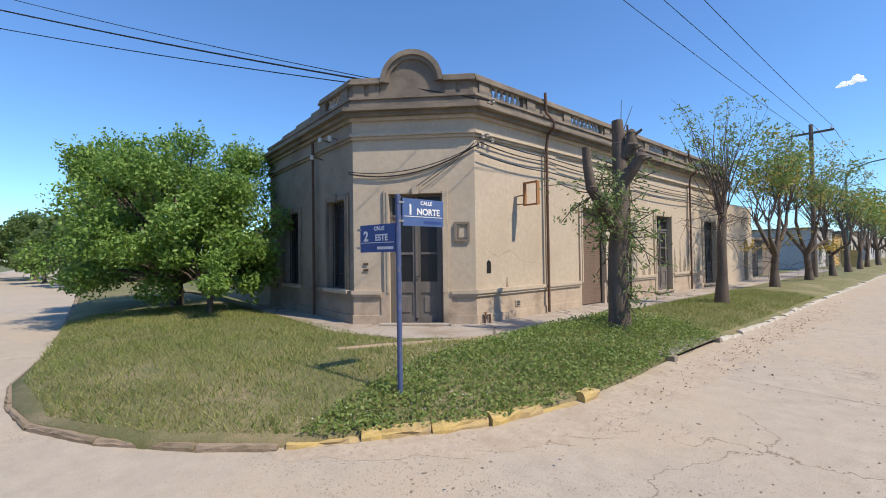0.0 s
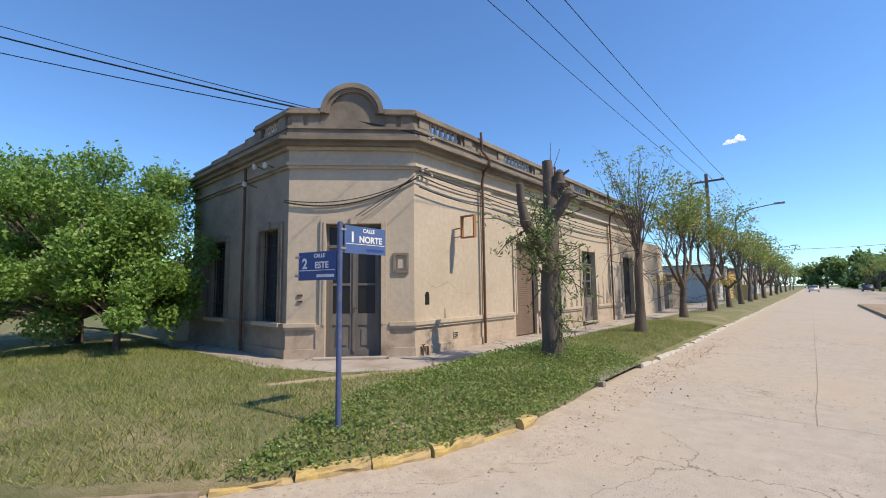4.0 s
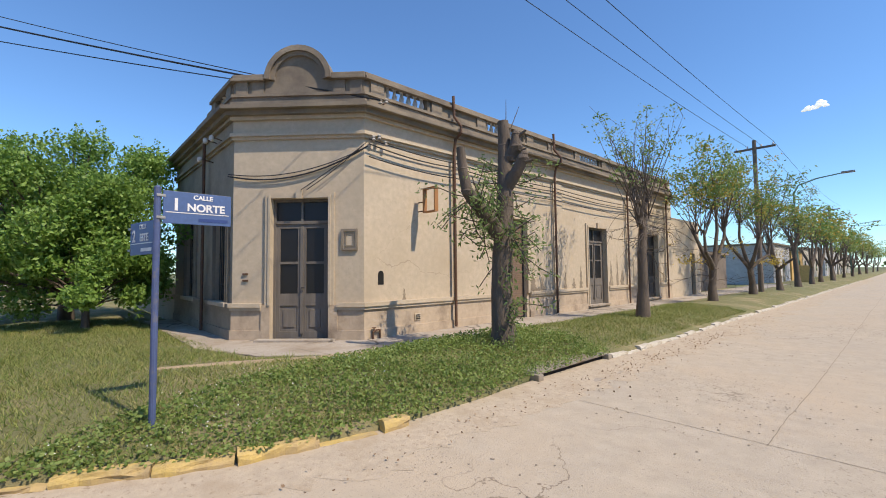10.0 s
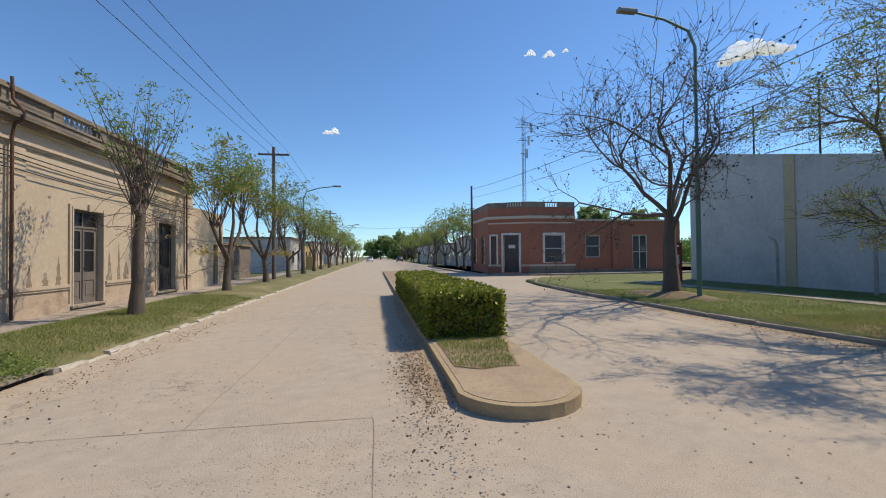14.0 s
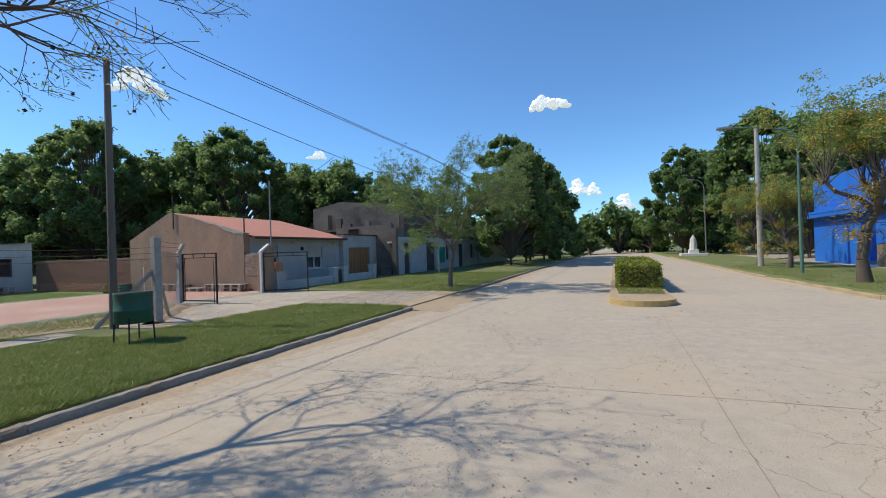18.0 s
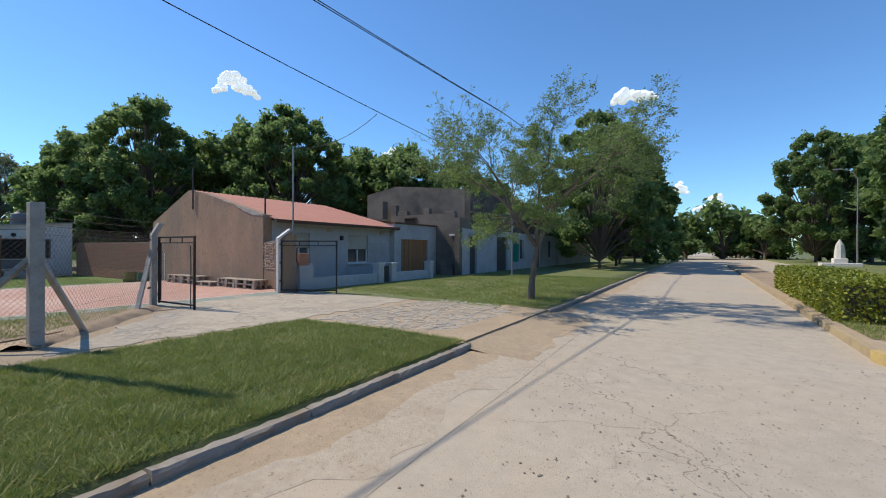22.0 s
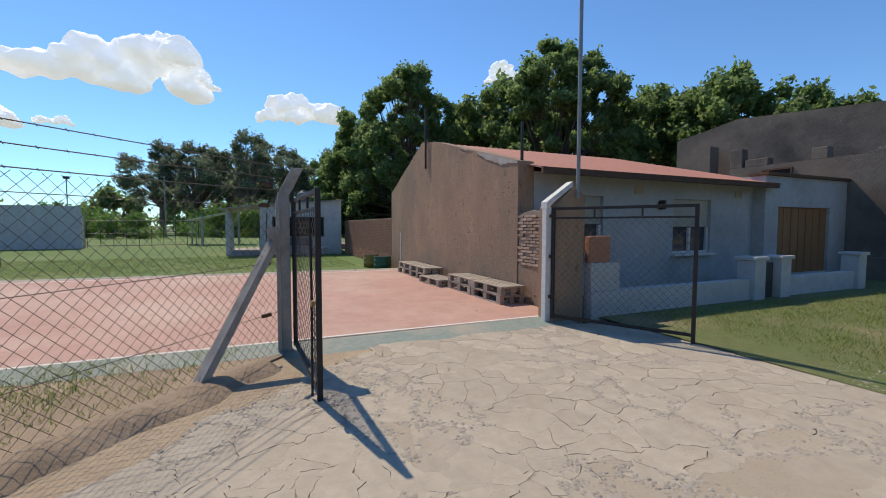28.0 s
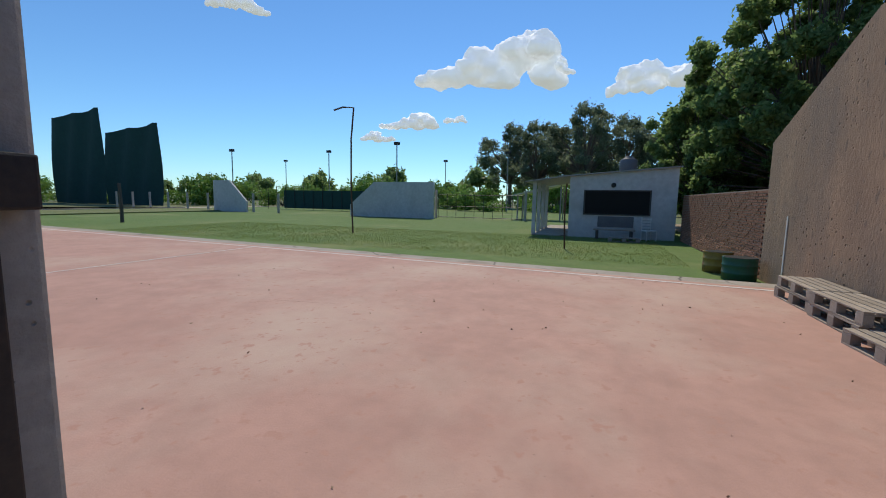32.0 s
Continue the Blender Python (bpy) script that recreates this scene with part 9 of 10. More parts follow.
car("dark car parked far down the avenue", (15.8, 125, 0.0), 90, "car_dark")

# far low houses along the avenue
hrng = random.Random(8)
for i, (x0, x1, y0, y1, h, mt) in enumerate(((-8, -0.9, 23, 31, 2.4, "ruin"), (-8, -0.5, 44, 52, 3.6, "white_wall"), (-8, -0.5, 53, 60, 3.2, "yellow_house"), (-8, -0.8, 63, 76, 3.8, "cream_wall"), (-8, -0.5, 80, 96, 4.2, "white_wall"), (-8, -0.5, 99, 130, 3.8, "cream_wall"),
                                             (21, 30, 52, 62, 4.2, "white_wall"), (21, 30, 64, 76, 3.6, "pale_wall"), (20.5, 30, 80, 96, 4.0, "cream_wall"), (20.5, 30, 99, 120, 4.0, "white_wall"))):
    hs = setting("street_house", "plain low house along the avenue", "building")
    part("wall", box(x0, x1, y0, y1, 0, h), mt, hs)
    xf = x1 if x1 < 5 else x0
    s = 1 if x1 < 5 else -1
    if h > 2:
        part("roof", box(x0 - 0.15, x1 + 0.15, y0 - 0.15, y1 + 0.15, h, h + 0.15), "stucco_dark", hs)
        for k in range(int((y1 - y0) / 3.2)):
            y = y0 + 1 + k * 3.2
            part("window", box(min(xf, xf + s * 0.02), max(xf, xf + s * 0.02), y, y + 1.1, 0.2 if k % 3 == 1 else 1.0, 2.3), "glass", hs)
yb = thing("yellow_kiosk", "yellow electrical cabinet on the verge", "cabinet", (1.6, 44, 0.1))
part("case", box(-0.5, 0.5, -0.4, 0.4, 0, 1.6, 0.03), "yellow_house", yb)
ch = setting("chapel_monument", "small white monument at the end of the avenue", "monument")
part("base", box(1.6, 4.4, -62.6, -60.8, 0, 0.42, 0.05), "white", ch)
part("plinth", box(2.5, 3.5, -62.2, -61.2, 0.42, 0.85, 0.05), "white", ch)
part("shaft", lathe([(0.42, 0.85), (0.38, 1.6), (0.30, 2.1), (0.05, 2.6)], 8, at=(3.0, -61.7, 0)), "white", ch, "tapering white spire")

# ---- clouds ----
def cloud(label, at, size, seed, tall=0.36):
    """A heap cloud: puffs piled over a flat base and fused into one billowing body."""
    rng = random.Random(seed)
    bm = bmesh.new()
    humps = [(rng.uniform(-0.34, 0.34), rng.uniform(0.5, 1.0), rng.uniform(0.10, 0.2)) for _ in range(4)]
    for i in range(46):
        u = -0.46 + 0.92 * (i + rng.random()) / 46
        env = min(1.1, max(0.0, 1 - (2 * u) ** 2) ** 0.5 * 0.4 + sum(h * math.exp(-((u - c) / w) ** 2) for c, h, w in humps) * 0.4)
        s = size * rng.uniform(0.05, 0.085) * (0.45 + 0.75 * env)
        z = max(0.0, env * tall * size - s) * rng.random() ** 0.5
        v = rng.gauss(0, 0.05) * size
        bmesh.ops.create_icosphere(bm, subdivisions=2, radius=s, matrix=Matrix.Translation((u * size, v, z)) @ Matrix.Diagonal((1.3, 1.1, 0.85, 1)))
    me = bpy.data.meshes.new("cloud")
    bm.to_mesh(me)
    bm.free()
    tmp = bpy.data.objects.new("tmp", me)
    scene.collection.objects.link(tmp)
    rm = tmp.modifiers.new("fuse", "REMESH")
    rm.mode, rm.voxel_size = "VOXEL", size / 48
    body = bpy.data.meshes.new_from_object(tmp.evaluated_get(bpy.context.evaluated_depsgraph_get()))
    bpy.data.objects.remove(tmp)
    n = len(body.vertices)
    co, no = np.empty(n * 3, np.float32), np.empty(n * 3, np.float32)
    body.vertices.foreach_get("co", co)
    body.vertices.foreach_get("normal", no)
    co, no = co.reshape(-1, 3), no.reshape(-1, 3)
    k = np.array([noise.noise(Vector(p) * (11.0 / size)) * 0.030 + abs(noise.noise(Vector(p) * (24.0 / size))) * 0.026 + noise.noise(Vector(p) * (60.0 / size)) * 0.007 for p in co])
    co = co + no * (k * size)[:, None]
    co[:, 2] = np.where(co[:, 2] < 0, co[:, 2] * 0.6, co[:, 2])
    body.vertices.foreach_set("co", co.ravel())
    body.update()
    c = part("cloud", body, "cloud", smooth=True)
    c.matrix_basis = pose(*at, 0, 0, math.degrees(math.atan2(at[1] + 8, at[0] - 12)) + 90)
    return tagged(c, label, "cloud", kind="structure")


def sky_at(yaw, elev, dist):
    return (12 - math.sin(radians(yaw)) * dist, -8 + math.cos(radians(yaw)) * dist, dist * math.tan(radians(elev)))


# bearing, height above the horizon, width in metres at 900 m, seed, relative height
CLOUDS = [(-76.5, 14.6, 300, 1, 0.34), (-96, 12.6, 170, 2, 0.42), (-66, 9.2, 120, 3, 0.25), (-72, 10.0, 50, 4, 0.3), (-62, 7.5, 70, 5, 0.25), (-122, 18.0, 85, 6, 0.55), (-84, 15.5, 90, 8, 0.4), (-45.8, 20.5, 110, 9, 0.4),
          (-21, 25.0, 24, 10, 0.5), (-23.4, 24.6, 26, 11, 0.5), (-25.5, 24.9, 14, 12, 0.5), (5.7, 15.8, 34, 13, 0.4), (-172.4, 17.8, 85, 14, 0.35), (-176.5, 6.6, 60, 15, 0.6), (-180.5, 4.6, 60, 16, 0.5),
          (-207, 19.8, 70, 17, 0.5), (-213, 22.2, 60, 18, 0.45), (-211, 19.6, 70, 19, 0.3), (-211.5, 16.6, 55, 20, 0.35), (-215.5, 12.6, 75, 21, 0.35), (-217, 23.5, 80, 22, 0.4), (-219, 18, 50, 23, 0.3), (-212.5, 10, 45, 24, 0.4), (-141, 12.5, 40, 25, 0.4)]
for yaw, el, s, sd, tall in CLOUDS:
    cloud("small white fair-weather heap cloud", sky_at(yaw, el, 900), s, sd, tall)

# ---- kerb stones ----
kerb_run("kerb_1", [(-30, -4.7), (-4.5, -4.95), (-1.4, -5.25), (-0.3, -5.14), (0.64, -4.9), (1.86, -4.13), (2.68, -3.2)], 0.055, 0.13, "kerb_earth", "low earth-stained kerb round the corner lawn", 1.0, 1)
kerb_run("kerb_2", [(2.70, -3.15), (3.30, -2.13), (3.63, -1.41), (3.83, -0.35)], 0.125, 0.13, "kerb_yellow", "crumbling yellow painted kerb", 0.55, 2, 0.01, 0.75)
kerb_run("kerb_3", [(3.83, -0.3), (3.86, 0.1)], 0.14, 0.12, "kerb_yellow", "short yellow painted kerb", 0.3, 3, 0.01, 0.9)
kerb_run("kerb_4", [(3.80, 4.4), (3.86, 5.2), (3.88, 11), (4.02, 26), (4.2, 60)], 0.115, 0.12, "kerb_white", "chipped whitewashed kerb along the verge", 0.5, 4, 0.02, 0.45)
kerb_run("kerb_5", [(18.5, 23.4), (17.0, 20), (16.5, 16), (16.42, 13), (16.28, 7), (16.68, 1), (16.72, -5), (16.73, -14.9)], 0.13, 0.12, "kerb", "grey concrete kerb of the east verge", 1.2, 5)
kerb_run("kerb_6", [(16.78, -18.95), (16.88, -30), (17.0, -60)], 0.14, 0.13, "kerb", "grey concrete kerb before the houses", 1.2, 6)
kerb_run("kerb_7", [(4.72, -17.8), (5.02, -21), (5.42, -28), (5.62, -60)], 0.13, 0.13, "kerb_rim", "faded yellowish kerb before the blue shop", 1.2, 7, 0.012, 0.25)


# ---- brick courses ----
def bricks(parent, along, u0, u1, z0, z1, off, thick, seed, cap=300, bw=0.235, bh=0.062, gap=0.014, keep=1.0, material="brick"):
    b_ = box(0, bw - gap, 0, thick, 0, bh - gap, 0.004)
    me = bpy.data.meshes.new("brick")
    b_.to_mesh(me)
    b_.free()
    rng = random.Random(seed)
    n = 0
    rows = int((z1 - z0) / bh)
    rest = []
    for r in range(rows):
        u = u0 + (r % 2) * bw / 2
        while u < u1 - bw * 0.8:
            if rng.random() < keep:
                m = pose(u, off + rng.uniform(-0.006, 0.006), z0 + r * bh, 0, 0, rng.uniform(-0.6, 0.6))
                if n < cap:
                    part("brick", me, material, parent).matrix_basis = m
                else:
                    rest.append(m)
                n += 1
            u += bw
    if rest:
        bm = bmesh.new()
        for m in rest:
            k = len(bm.verts)
            box(0, bw - gap, 0, thick, 0, bh - gap, bm=bm)
            bm.verts.ensure_lookup_table()
            for v in bm.verts[k:]:
                v.co = m @ v.co
        tagged(part("brickwork", bm, material, parent), kind="stuff")


bricks(yw, "x", YWX0, YWX1, 0.05, 1.86, GY - 0.045, 0.035, 3, 300)
bricks(wing, "x", 25.95, 26.98, 0.86, 1.84, GY - 0.035, 0.04, 4, 200, bw=0.19, bh=0.058, gap=0.016, keep=0.93, material="brick_old")


# ---- grass blades, cover plants, litter ----
def inside(poly, p):
    x, y = p[:, 0], p[:, 1]
    c = np.zeros(len(p), bool)
    for (ax, ay), (bx, by) in zip(poly, poly[1:] + poly[:1]):
        hit = ((ay > y) != (by > y)) & (x < (bx - ax) * (y - ay) / (by - ay + 1e-12) + ax)
        c ^= hit
    return c


def blades(name, label, poly, n, z, h, material, seed, patchy=0.0, lean=0.7, width=0.005, bare=None):
    rng = np.random.default_rng(seed)
    a = np.array(poly)
    lo, hi = a.min(0), a.max(0)
    p = rng.uniform(lo, hi, (n, 2))
    p = p[inside(poly, p)]
    f = np.array([noise.noise(Vector((x * 0.9, y * 0.9, seed))) for x, y in p])
    p = p[rng.uniform(-1, 1, len(p)) * 0.6 < f + 0.35 - patchy]
    if bare:
        p = p[off_line(bare[0], p) > bare[1] * rng.uniform(0.5, 1.1, len(p))]
    k = len(p)
    tuft = np.array([noise.noise(Vector((x * 3.1, y * 3.1, seed + 5.0))) for x, y in p])
    zz = z(p) if callable(z) else np.full(k, z)
    base = np.c_[p, zz]
    ang = rng.uniform(0, 2 * math.pi, k)
    s = np.c_[np.cos(ang), np.sin(ang), np.zeros(k)]
    d = rng.normal(size=(k, 3)) * lean
    d[:, 2] = 1
    hh = h * rng.uniform(0.5, 1.4, (k, 1)) * (1 + 0.75 * tuft[:, None])
    v = np.stack([base - s * width, base + s * width, base + d * hh], 1).reshape(-1, 3)
    me = mesh_np(name, v, np.arange(3 * k).reshape(-1, 3))
    return tagged(part(name, me, material), label, "grass", kind="stuff")


NEAR_NW = [(-8, -4.9), (-1.4, -5.15), (0.6, -4.8), (1.8, -4.05), (2.6, -3.2), (3.2, -2.1), (3.55, -1.4), (3.72, 0), (3.7, 4.5), (3.75, 14), (1.3, 14), (1.3, 1.0), (0.4, -0.4), (-8, -1.0)]
blades("grass", "rough mown grass of the corner lawn", NEAR_NW, 250000, z_nw, 0.05, "grass_dry", 2, 0.05, bare=(WORN, 0.13))
blades("grass", "greener tufts of grass on the corner lawn", NEAR_NW, 190000, z_nw, 0.07, "grass", 22, 0.14, 0.7, bare=(WORN, 0.16))
COVER = [(2.75, -3.1), (3.34, -2.15), (3.7, -1.4), (3.9, 0), (3.88, 4.3), (1.6, 4.6), (1.5, 1.2), (2.0, -1.2)]
rng = np.random.default_rng(9)
p = rng.uniform([1.4, -3.2], [3.9, 4.7], (44000, 2))
p = p[inside(COVER, p)]
f = np.array([noise.noise(Vector((x * 1.3, y * 1.3, 5.0))) for x, y in p])
p = p[rng.uniform(-0.7, 0.7, len(p)) < f + 0.25]
c = np.c_[p, z_nw(p) + rng.uniform(0.02, 0.13, len(p)) * (0.6 + 0.8 * np.clip((p[:, 1] + 1) / 4, 0, 1))]
tagged(part("ground_cover", leaves_mesh("ground_cover", c, 0.027, rng, flat=0.5, long=1.4), "leaf_cover"), "low leafy weeds spilling over the kerb", "weeds", kind="stuff")
q = p[(p[:, 1] < 0.5)][rng.permutation((p[:, 1] < 0.5).sum())[:520]]
c = np.c_[q, z_nw(q) + 0.14]
c = c[np.array([noise.noise(Vector((x * 1.1, y * 1.1, 8.0))) for x, y, _ in c]) > 0.02]
tagged(part("small_flowers", leaves_mesh("small_flowers", c, 0.012, rng, flat=0.8, long=1.0), "flower"), "tiny white flowers among the weeds", "flowers", kind="stuff")
NEAR_E = [(16.85, -14.95), (16.85, -4), (21.6, -4), (21.6, -9.4), (20.75, -9.6), (20.75, -11.1), (20.68, -12.9), (20.5, -14.75), (19.4, -14.97), (18.2, -15.0)]
blades("grass", "thick mown grass of the east verge", NEAR_E, 330000, z_east, 0.058, "grass", 3, -0.12, 0.9)
blades("grass", "yellowed grass among the east verge lawn", NEAR_E, 70000, z_east, 0.05, "grass_dry", 33, 0.2, 1.0)
blades("grass", "mown grass of the north-east verge", [(16.85, -4), (16.85, 6), (21.6, 6), (21.6, -4)], 120000, z_east, 0.055, "grass_dry", 4, 0.08)
blades("grass", "greener grass of the north-east verge", [(17.6, -4), (17.6, 6), (21.6, 6), (21.6, -4)], 80000, z_east, 0.06, "grass", 44, 0.12)
blades("grass", "mown grass of the far north-east verge", [(16.7, 6), (16.5, 14), (25.6, 14), (25.6, 6)], 60000, 0.13, 0.055, "grass", 14, 0.0)
blades("grass", "mown grass along the white wall", [(22.7, -3.5), (22.7, 6), (25.7, 6), (25.7, -3.5)], 40000, 0.14, 0.055, "grass", 15, 0.0)
blades("grass", "thin grass by the old path", [(22.6, -9.5), (22.6, -3.5), (25.4, -4.2), (23.0, -9.2)], 18000, 0.14, 0.055, "grass", 16, 0.0)
blades("grass", "mown grass before the houses", [(17.0, -19.2), (17.0, -32), (24.2, -32), (25.1, -23), (25.1, -19.6)], 110000, 0.135, 0.055, "grass", 5, -0.1)
blades("grass", "mown club lawn grass", [(36.2, -17.5), (43.9, -17.5), (43.9, 4), (36.4, 4)], 60000, 0.03, 0.05, "grass", 6, -0.05)
blades("grass", "grass by the fence", [(25.7, -4), (22.6, -10.4), (23.0, -11.4), (24.4, -13.2), (25.7, -13.9)], 34000, 0.15, 0.05, "grass", 7, 0.05)

blades("grass", "thin weedy grass on the median strip", [(9.2, 3.15), (9.6, 2.98), (10.02, 3.1), (10.1, 3.6), (10.3, 4.4), (10.36, 5.6), (9.2, 5.6)], 9000, 0.155, 0.05, "grass", 8, 0.12)
blades("grass", "thin weedy grass on the far median strip", [(9.95, -21.4), (11.4, -21.4), (11.3, -18.6), (10.0, -18.6)], 9000, 0.155, 0.06, "grass", 9, 0.1)
blades("grass", "dry grass before the blue shop", [(0.4, -36), (5.2, -36), (4.6, -18.2), (0.4, -18.2)], 40000, 0.125, 0.05, "grass", 10, 0.25)

# pebbles and crumbs on the road
rng = np.random.default_rng(13)
p = rng.uniform([3.5, -18], [16.3, 14], (26000, 2))
f = np.array([noise.noise(Vector((x * 0.45, y * 0.45, 21.0))) + 0.4 * noise.noise(Vector((x * 1.6, y * 1.6, 22.0))) for x, y in p])
p = p[rng.uniform(-0.15, 0.75, len(p)) < f]
c = np.c_[p, np.full(len(p), 0.005)]
tagged(part("gravel", chips("gravel", c, 0.011, rng), "pebble"), "scattered small stones on the road", "gravel", kind="stuff")
p = np.concatenate([rng.normal([8.72, 3.3], [0.17, 1.1], (1900, 2)), rng.normal([4.3, 6], [0.22, 3.5], (700, 2)), rng.uniform([26, -18], [34, -6], (120, 2)), rng.normal([16.25, 2], [0.25, 4], (1500, 2)), rng.normal([17.6, 0], [0.6, 3], (400, 2))])
c = np.c_[p, np.where(p[:, 0] > 25.5, 0.176, np.where(p[:, 0] > 16.8, 0.16, 0.035))]
tagged(part("fallen_leaves", leaves_mesh("fallen_leaves", c, 0.019, rng, flat=0.95, long=1.5), "dead_leaf"), "dry fallen leaves along the gutter and court", "leaves", kind="stuff")


# ---- broken slabs and set stones of the driveway ----
def clip(poly, a, b, c):
    """The part of a polygon with a*x + b*y <= c."""
    out = []
    for (px, py), (qx, qy) in zip(poly, poly[1:] + poly[:1]):
        p, q = a * px + b * py - c, a * qx + b * qy - c
        if p <= 0:
            out.append((px, py))
        if (p < 0 < q) or (q < 0 < p):
            t = p / (p - q)
            out.append((px + (qx - px) * t, py + (qy - py) * t))
    return out


def shards(parent, name, region, count, gap, z, up, material, seed, jitter, cap=300, keep=1.0, warp=0.0, step=0.07, lumpy=0.0):
    """Irregular flat pieces that fill a region, parted by narrow cracks."""
    rng = np.random.default_rng(seed)
    lo, hi = np.array(region).min(0), np.array(region).max(0)
    pts = []
    while len(pts) < count:
        p = rng.uniform(lo, hi, (1, 2))
        if inside(region, p)[0]:
            if lumpy and noise.noise(Vector((p[0][0] * 0.8, p[0][1] * 0.8, 9.0))) * 1.5 + 0.62 < rng.uniform():
                continue
            d = min((math.dist(p[0], q) for q in pts), default=9)
            if d > jitter:
                pts.append(tuple(p[0]))
            else:
                jitter *= 0.9995
    P = np.array(pts)
    rest, n = bmesh.new(), 0
    for i, (x, y) in enumerate(pts):
        if rng.uniform() > keep:
            continue
        near = np.argsort(((P - (x, y)) ** 2).sum(1))[1:16]
        s = 1.6
        poly = [(x - s, y - s), (x + s, y - s), (x + s, y + s), (x - s, y + s)]
        for j in near:
            qx, qy = P[j]
            a, b = qx - x, qy - y
            L = math.hypot(a, b)
            poly = clip(poly, a / L, b / L, (a * (x + qx) / 2 + b * (y + qy) / 2) / L - gap * rng.uniform(0.3, 0.8))
        for (ax, ay), (bx, by) in zip(region, region[1:] + region[:1]):
            ex, ey = bx - ax, by - ay
            L = math.hypot(ex, ey)
            poly = clip(poly, ey / L, -ex / L, (ey * ax - ex * ay) / L) if len(poly) > 2 else poly
        if len(poly) < 3:
            continue
        ragged = []
        for (ax, ay), (bx, by) in zip(poly, poly[1:] + poly[:1]):
            ragged.append((ax, ay))
            L = math.dist((ax, ay), (bx, by))
            k = max(1, int(L / step))
            for q in range(1, k):
                ragged.append((ax + (bx - ax) * q / k, ay + (by - ay) * q / k))
        ragged = [(px + warp * (2.2 * noise.noise(Vector((px * 1.7, py * 1.7, 3.0))) + noise.noise(Vector((px * 6, py * 6, 4.0))) + 0.5 * noise.noise(Vector((px * 17, py * 17, 7.0)))),
                   py + warp * (2.2 * noise.noise(Vector((px * 1.7, py * 1.7, 13.0))) + noise.noise(Vector((px * 6, py * 6, 14.0))) + 0.5 * noise.noise(Vector((px * 17, py * 17, 17.0))))) for px, py in ragged]
        if lumpy:
            crumbs.extend((px + rng.normal() * 0.02, py + rng.normal() * 0.02) for px, py in ragged if noise.noise(Vector((px * 0.9, py * 0.9, 31.0))) > 0.05 and rng.uniform() < 0.8)
        top = z + up * rng.uniform(-1, 1)
        tx, ty = rng.uniform(-1, 1, 2) * up * 0.8
        bm = bmesh.new()
        cx_, cy_ = sum(p[0] for p in ragged) / len(ragged), sum(p[1] for p in ragged) / len(ragged)
        f = bm.faces.new([bm.verts.new((px - cx_, py - cy_, top + tx * (px - cx_) + ty * (py - cy_))) for px, py in ragged])
        if f.normal.z < 0:
            f.normal_flip()
        ring = [bm.verts.new((v.co.x * 1.02, v.co.y * 1.02, z - 0.05)) for v in f.verts]
        vs = list(f.verts)
        for q in range(len(vs)):
            bm.faces.new((ring[q], ring[(q + 1) % len(vs)], vs[(q + 1) % len(vs)], vs[q]))
        if n < cap:
            part(name, bm, material, parent).matrix_basis = pose(cx_, cy_, 0)
        else:
            for v in bm.verts:
                v.co += Vector((cx_, cy_, 0))
            me = bpy.data.meshes.new("tmp")
            bm.to_mesh(me)
            rest.from_mesh(me)
            bpy.data.meshes.remove(me)
            bm.free()
        n += 1
    if n > cap:
        tagged(part(name + "_rest", rest, material, parent), kind="stuff")


crumbs = []
slabs = setting("broken_slabs", "crazed and broken concrete slabs before the gate", "paving")
DRIVE = [(25.18, -14.35), (24.35, -13.5), (23.05, -12.15), (21.4, -11.2), (20.75, -10.5), (20.75, -15.0), (20.6, -16.6), (20.4, -19.65), (22.0, -19.7), (24.5, -19.3), (25.18, -18.25)]
shards(slabs, "slab", DRIVE, 430, 0.0034, 0.138, 0.0008, "slab", 5, 0.10, warp=0.085, step=0.035, lumpy=1.25)
rng = np.random.default_rng(44)
c = np.array([(x, y, 0.1385) for x, y in crumbs for _ in range(2)])
c[:, :2] += rng.normal(size=(len(c), 2)) * 0.016
tagged(part("rubble", chips("rubble", c, 0.017, rng), "rubble"), "crumbs of broken concrete along the cracks", "rubble", kind="stuff")
apron = setting("stone_apron", "rough flat stones set in earth at the driveway mouth", "paving")
APRON = [(20.5, -15.15), (18.4, -15.2), (17.5, -15.6), (17.4, -18.2), (18.4, -19.4), (20.3, -19.5), (20.5, -16.6)]
shards(apron, "stone", APRON, 1500, 0.016, 0.134, 0.005, "rubble", 6, 0.06, keep=0.8, warp=0.03, step=0.08)


# ---- joints between the concrete road slabs ----
def joint(a, b, w=0.016, seed=0):
    a, b = Vector(a), Vector(b)
    d = (b - a).normalized()
    n_ = Vector((-d.y, d.x))
    k = max(2, int((b - a).length / 0.12))
    bm = bmesh.new()
    prev = None
    for i in range(k + 1):
        p = a.lerp(b, i / k) + n_ * (0.03 * noise.noise(Vector((i * 0.05, seed, 0))) + 0.012 * noise.noise(Vector((i * 0.6, seed, 1))))
        ww = w * (0.6 + 0.7 * abs(noise.noise(Vector((i * 0.35, seed, 2)))))
        cur = (bm.verts.new((*(p + n_ * ww / 2), 0.004)), bm.verts.new((*(p - n_ * ww / 2), 0.004)))
        if prev:
            bm.faces.new((prev[0], prev[1], cur[1], cur[0]))
        prev = cur
    bmesh.ops.recalc_face_normals(bm, faces=bm.faces[:])
    if sum(f.normal.z for f in bm.faces) < 0:
        bmesh.ops.reverse_faces(bm, faces=bm.faces[:])
    tagged(part("road_joint", bm, "joint"), "thin dark joint between concrete road slabs", "joint", kind="structure")


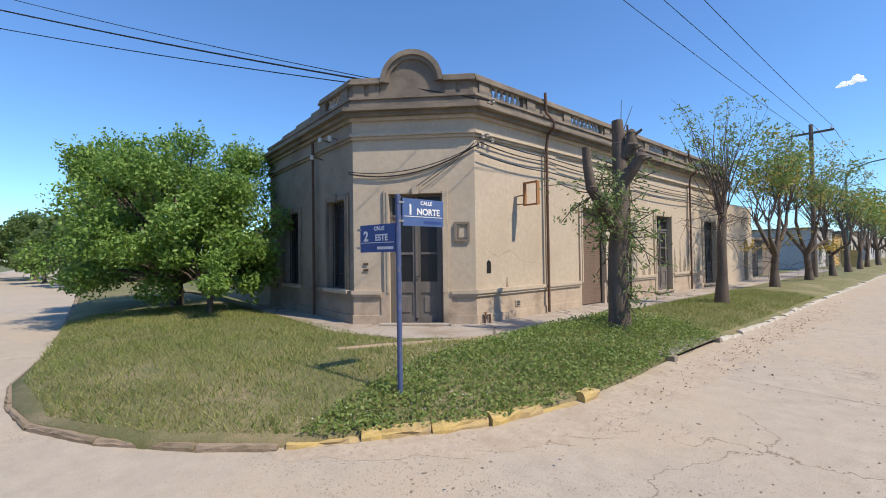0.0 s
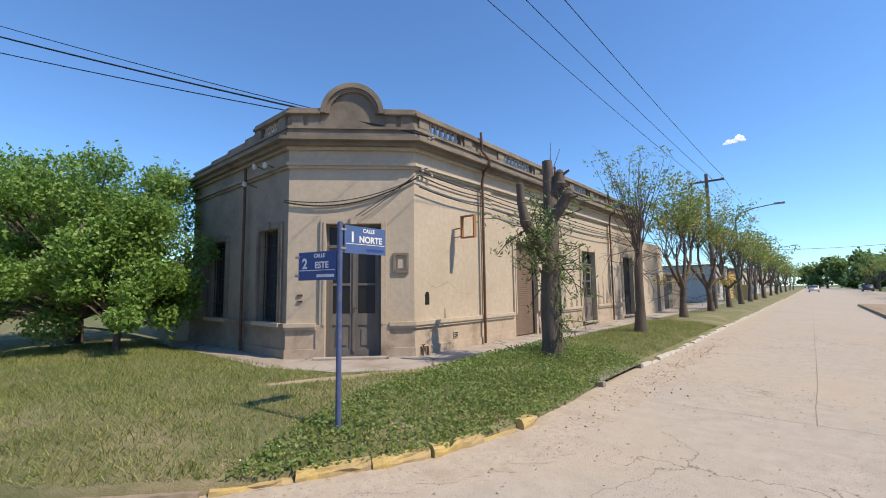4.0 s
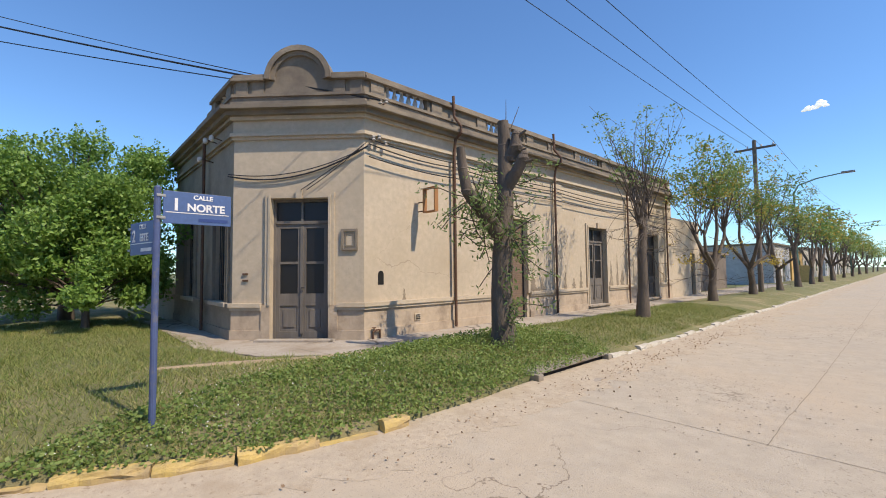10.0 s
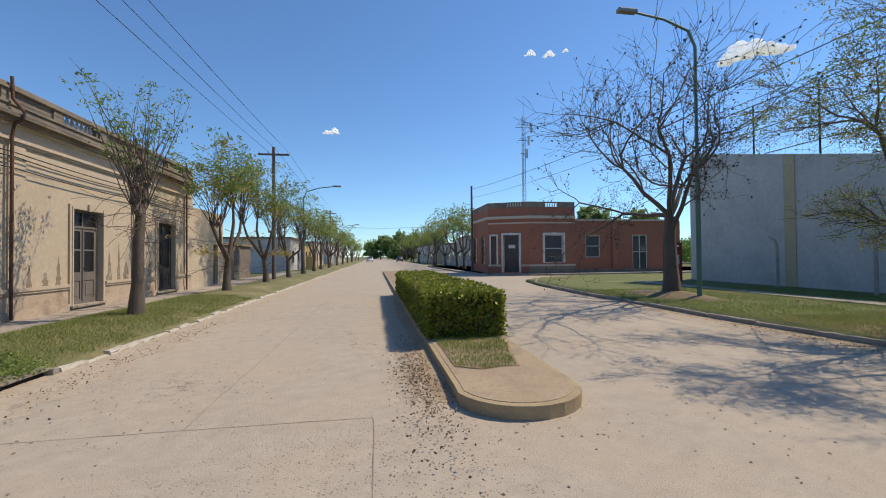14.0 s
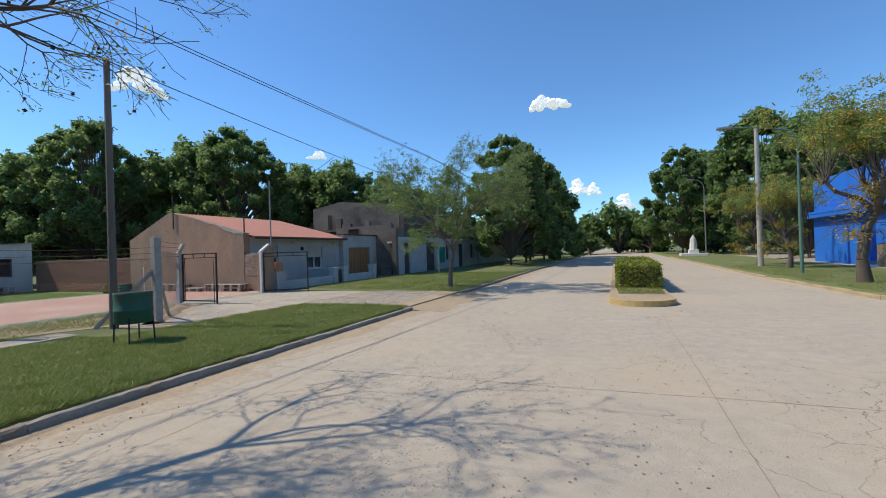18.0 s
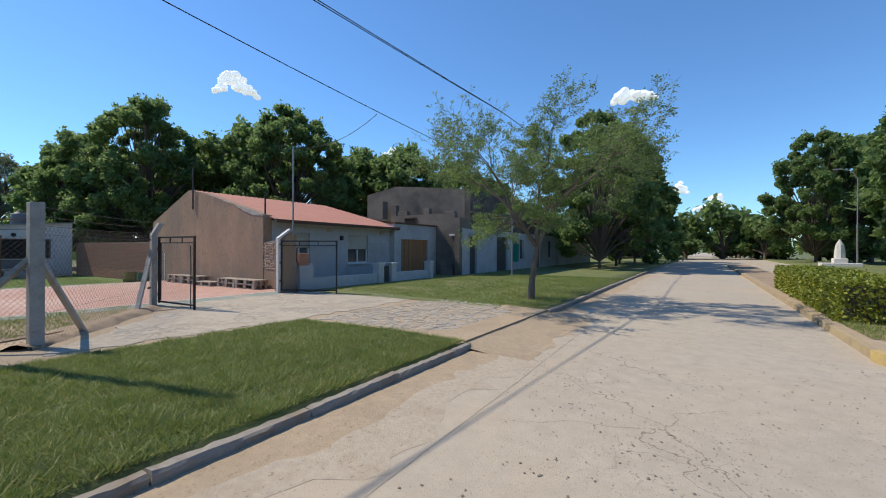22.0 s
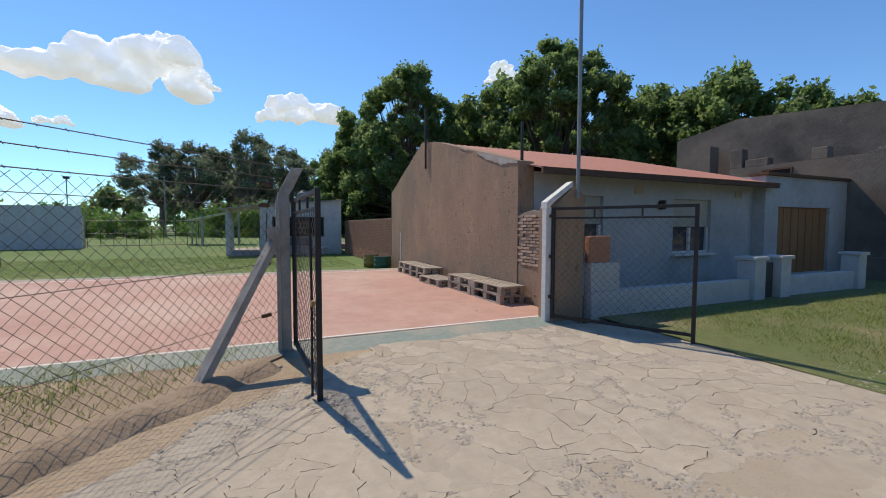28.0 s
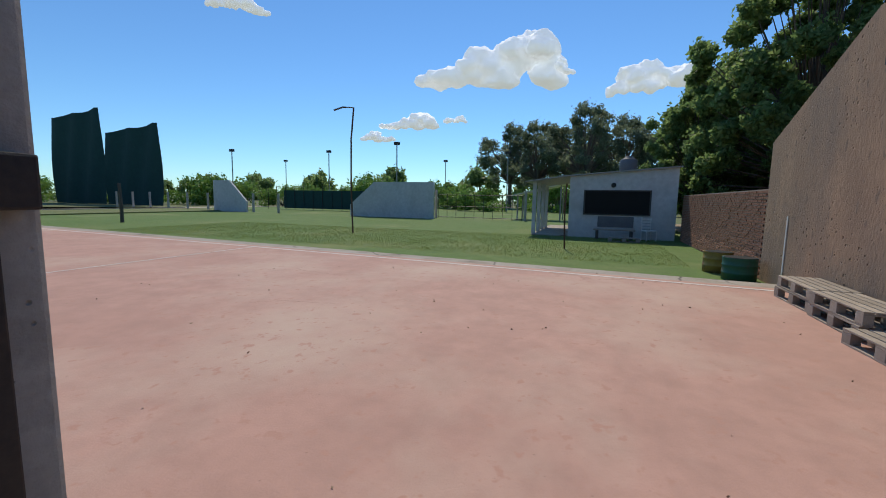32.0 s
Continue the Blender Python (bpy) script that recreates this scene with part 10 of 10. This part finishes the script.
for i, (a, b) in enumerate((((8.13, -2.2), (8.13, 2.0)), ((4.6, 2.0), (8.13, 2.02)), ((4.6, 7.5), (8.9, 7.55)), ((4.7, 13.0), (8.9, 13.0)), ((6.4, 2.0), (6.5, 40)), ((10.6, 5.0), (16.0, 5.0)), ((13.3, -2.0), (13.2, 30)), ((10.36, -15.5), (10.36, -4.5)),
                            ((10.36, -9.55), (16.2, -9.2)), ((5.0, -9.7), (10.36, -9.55)), ((4.0, -4.0), (13.0, -3.6)), ((15.7, -20), (15.3, -6.5)), ((8.3, -16), (8.0, -40)), ((13.0, -3.6), (16.4, -3.5)), ((-8, -9.9), (5.0, -9.7)))):
    joint(a, b, 0.007 if i == 11 else 0.010, i * 3.1)


# ramp of earth and crumbs from the road up to the driveway
bm = bmesh.new()
rows = []
for i in range(46):
    y = -19.2 + 4.4 * i / 45
    row = []
    for k, (x, z) in enumerate(((15.75, 0.003), (16.3, 0.03), (16.7, 0.08), (17.0, 0.118), (17.5, 0.134))):
        w = 0.16 * noise.noise(Vector((y * 1.3, k * 2.0, 5.0))) + 0.06 * noise.noise(Vector((y * 6.0, k, 6.0)))
        row.append(bm.verts.new((x + w * (2.2 if k == 0 else 0.8), y, z + (0.012 * noise.noise(Vector((x * 4, y * 4, 2.0))) if 0 < k < 4 else 0))))
    rows.append(row)
for a, b in zip(rows, rows[1:]):
    for k in range(4):
        bm.faces.new((a[k], a[k + 1], b[k + 1], b[k]))
bmesh.ops.recalc_face_normals(bm, faces=bm.faces[:])
if sum(f.normal.z for f in bm.faces) < 0:
    bmesh.ops.reverse_faces(bm, faces=bm.faces[:])
tagged(part("earth_ramp", bm, "dust", smooth=True), "earth ramp from the road up to the driveway", "ground", kind="structure")


# storm drain mouth in the kerb
dr_ = setting("storm_drain", "dark storm drain mouth under a concrete lip in the kerb", "drain")
# black plate paints the darkness of the drain mouth
part("mouth", box(3.735, 3.75, 2.35, 4.25, 0.0, 0.10), "void", dr_)
part("lip", box(3.45, 3.80, 2.3, 4.3, 0.10, 0.135, 0.012), "kerb", dr_)
part("apron", prism([(3.75, 2.3), (4.35, 2.9), (4.35, 3.9), (3.75, 4.3)], 0.0, 0.012), "path", dr_)
for y in (2.3, 4.3):
    part("cheek", box(3.6, 3.86, y - 0.06, y + 0.06, 0.0, 0.12, 0.012), "kerb", dr_)
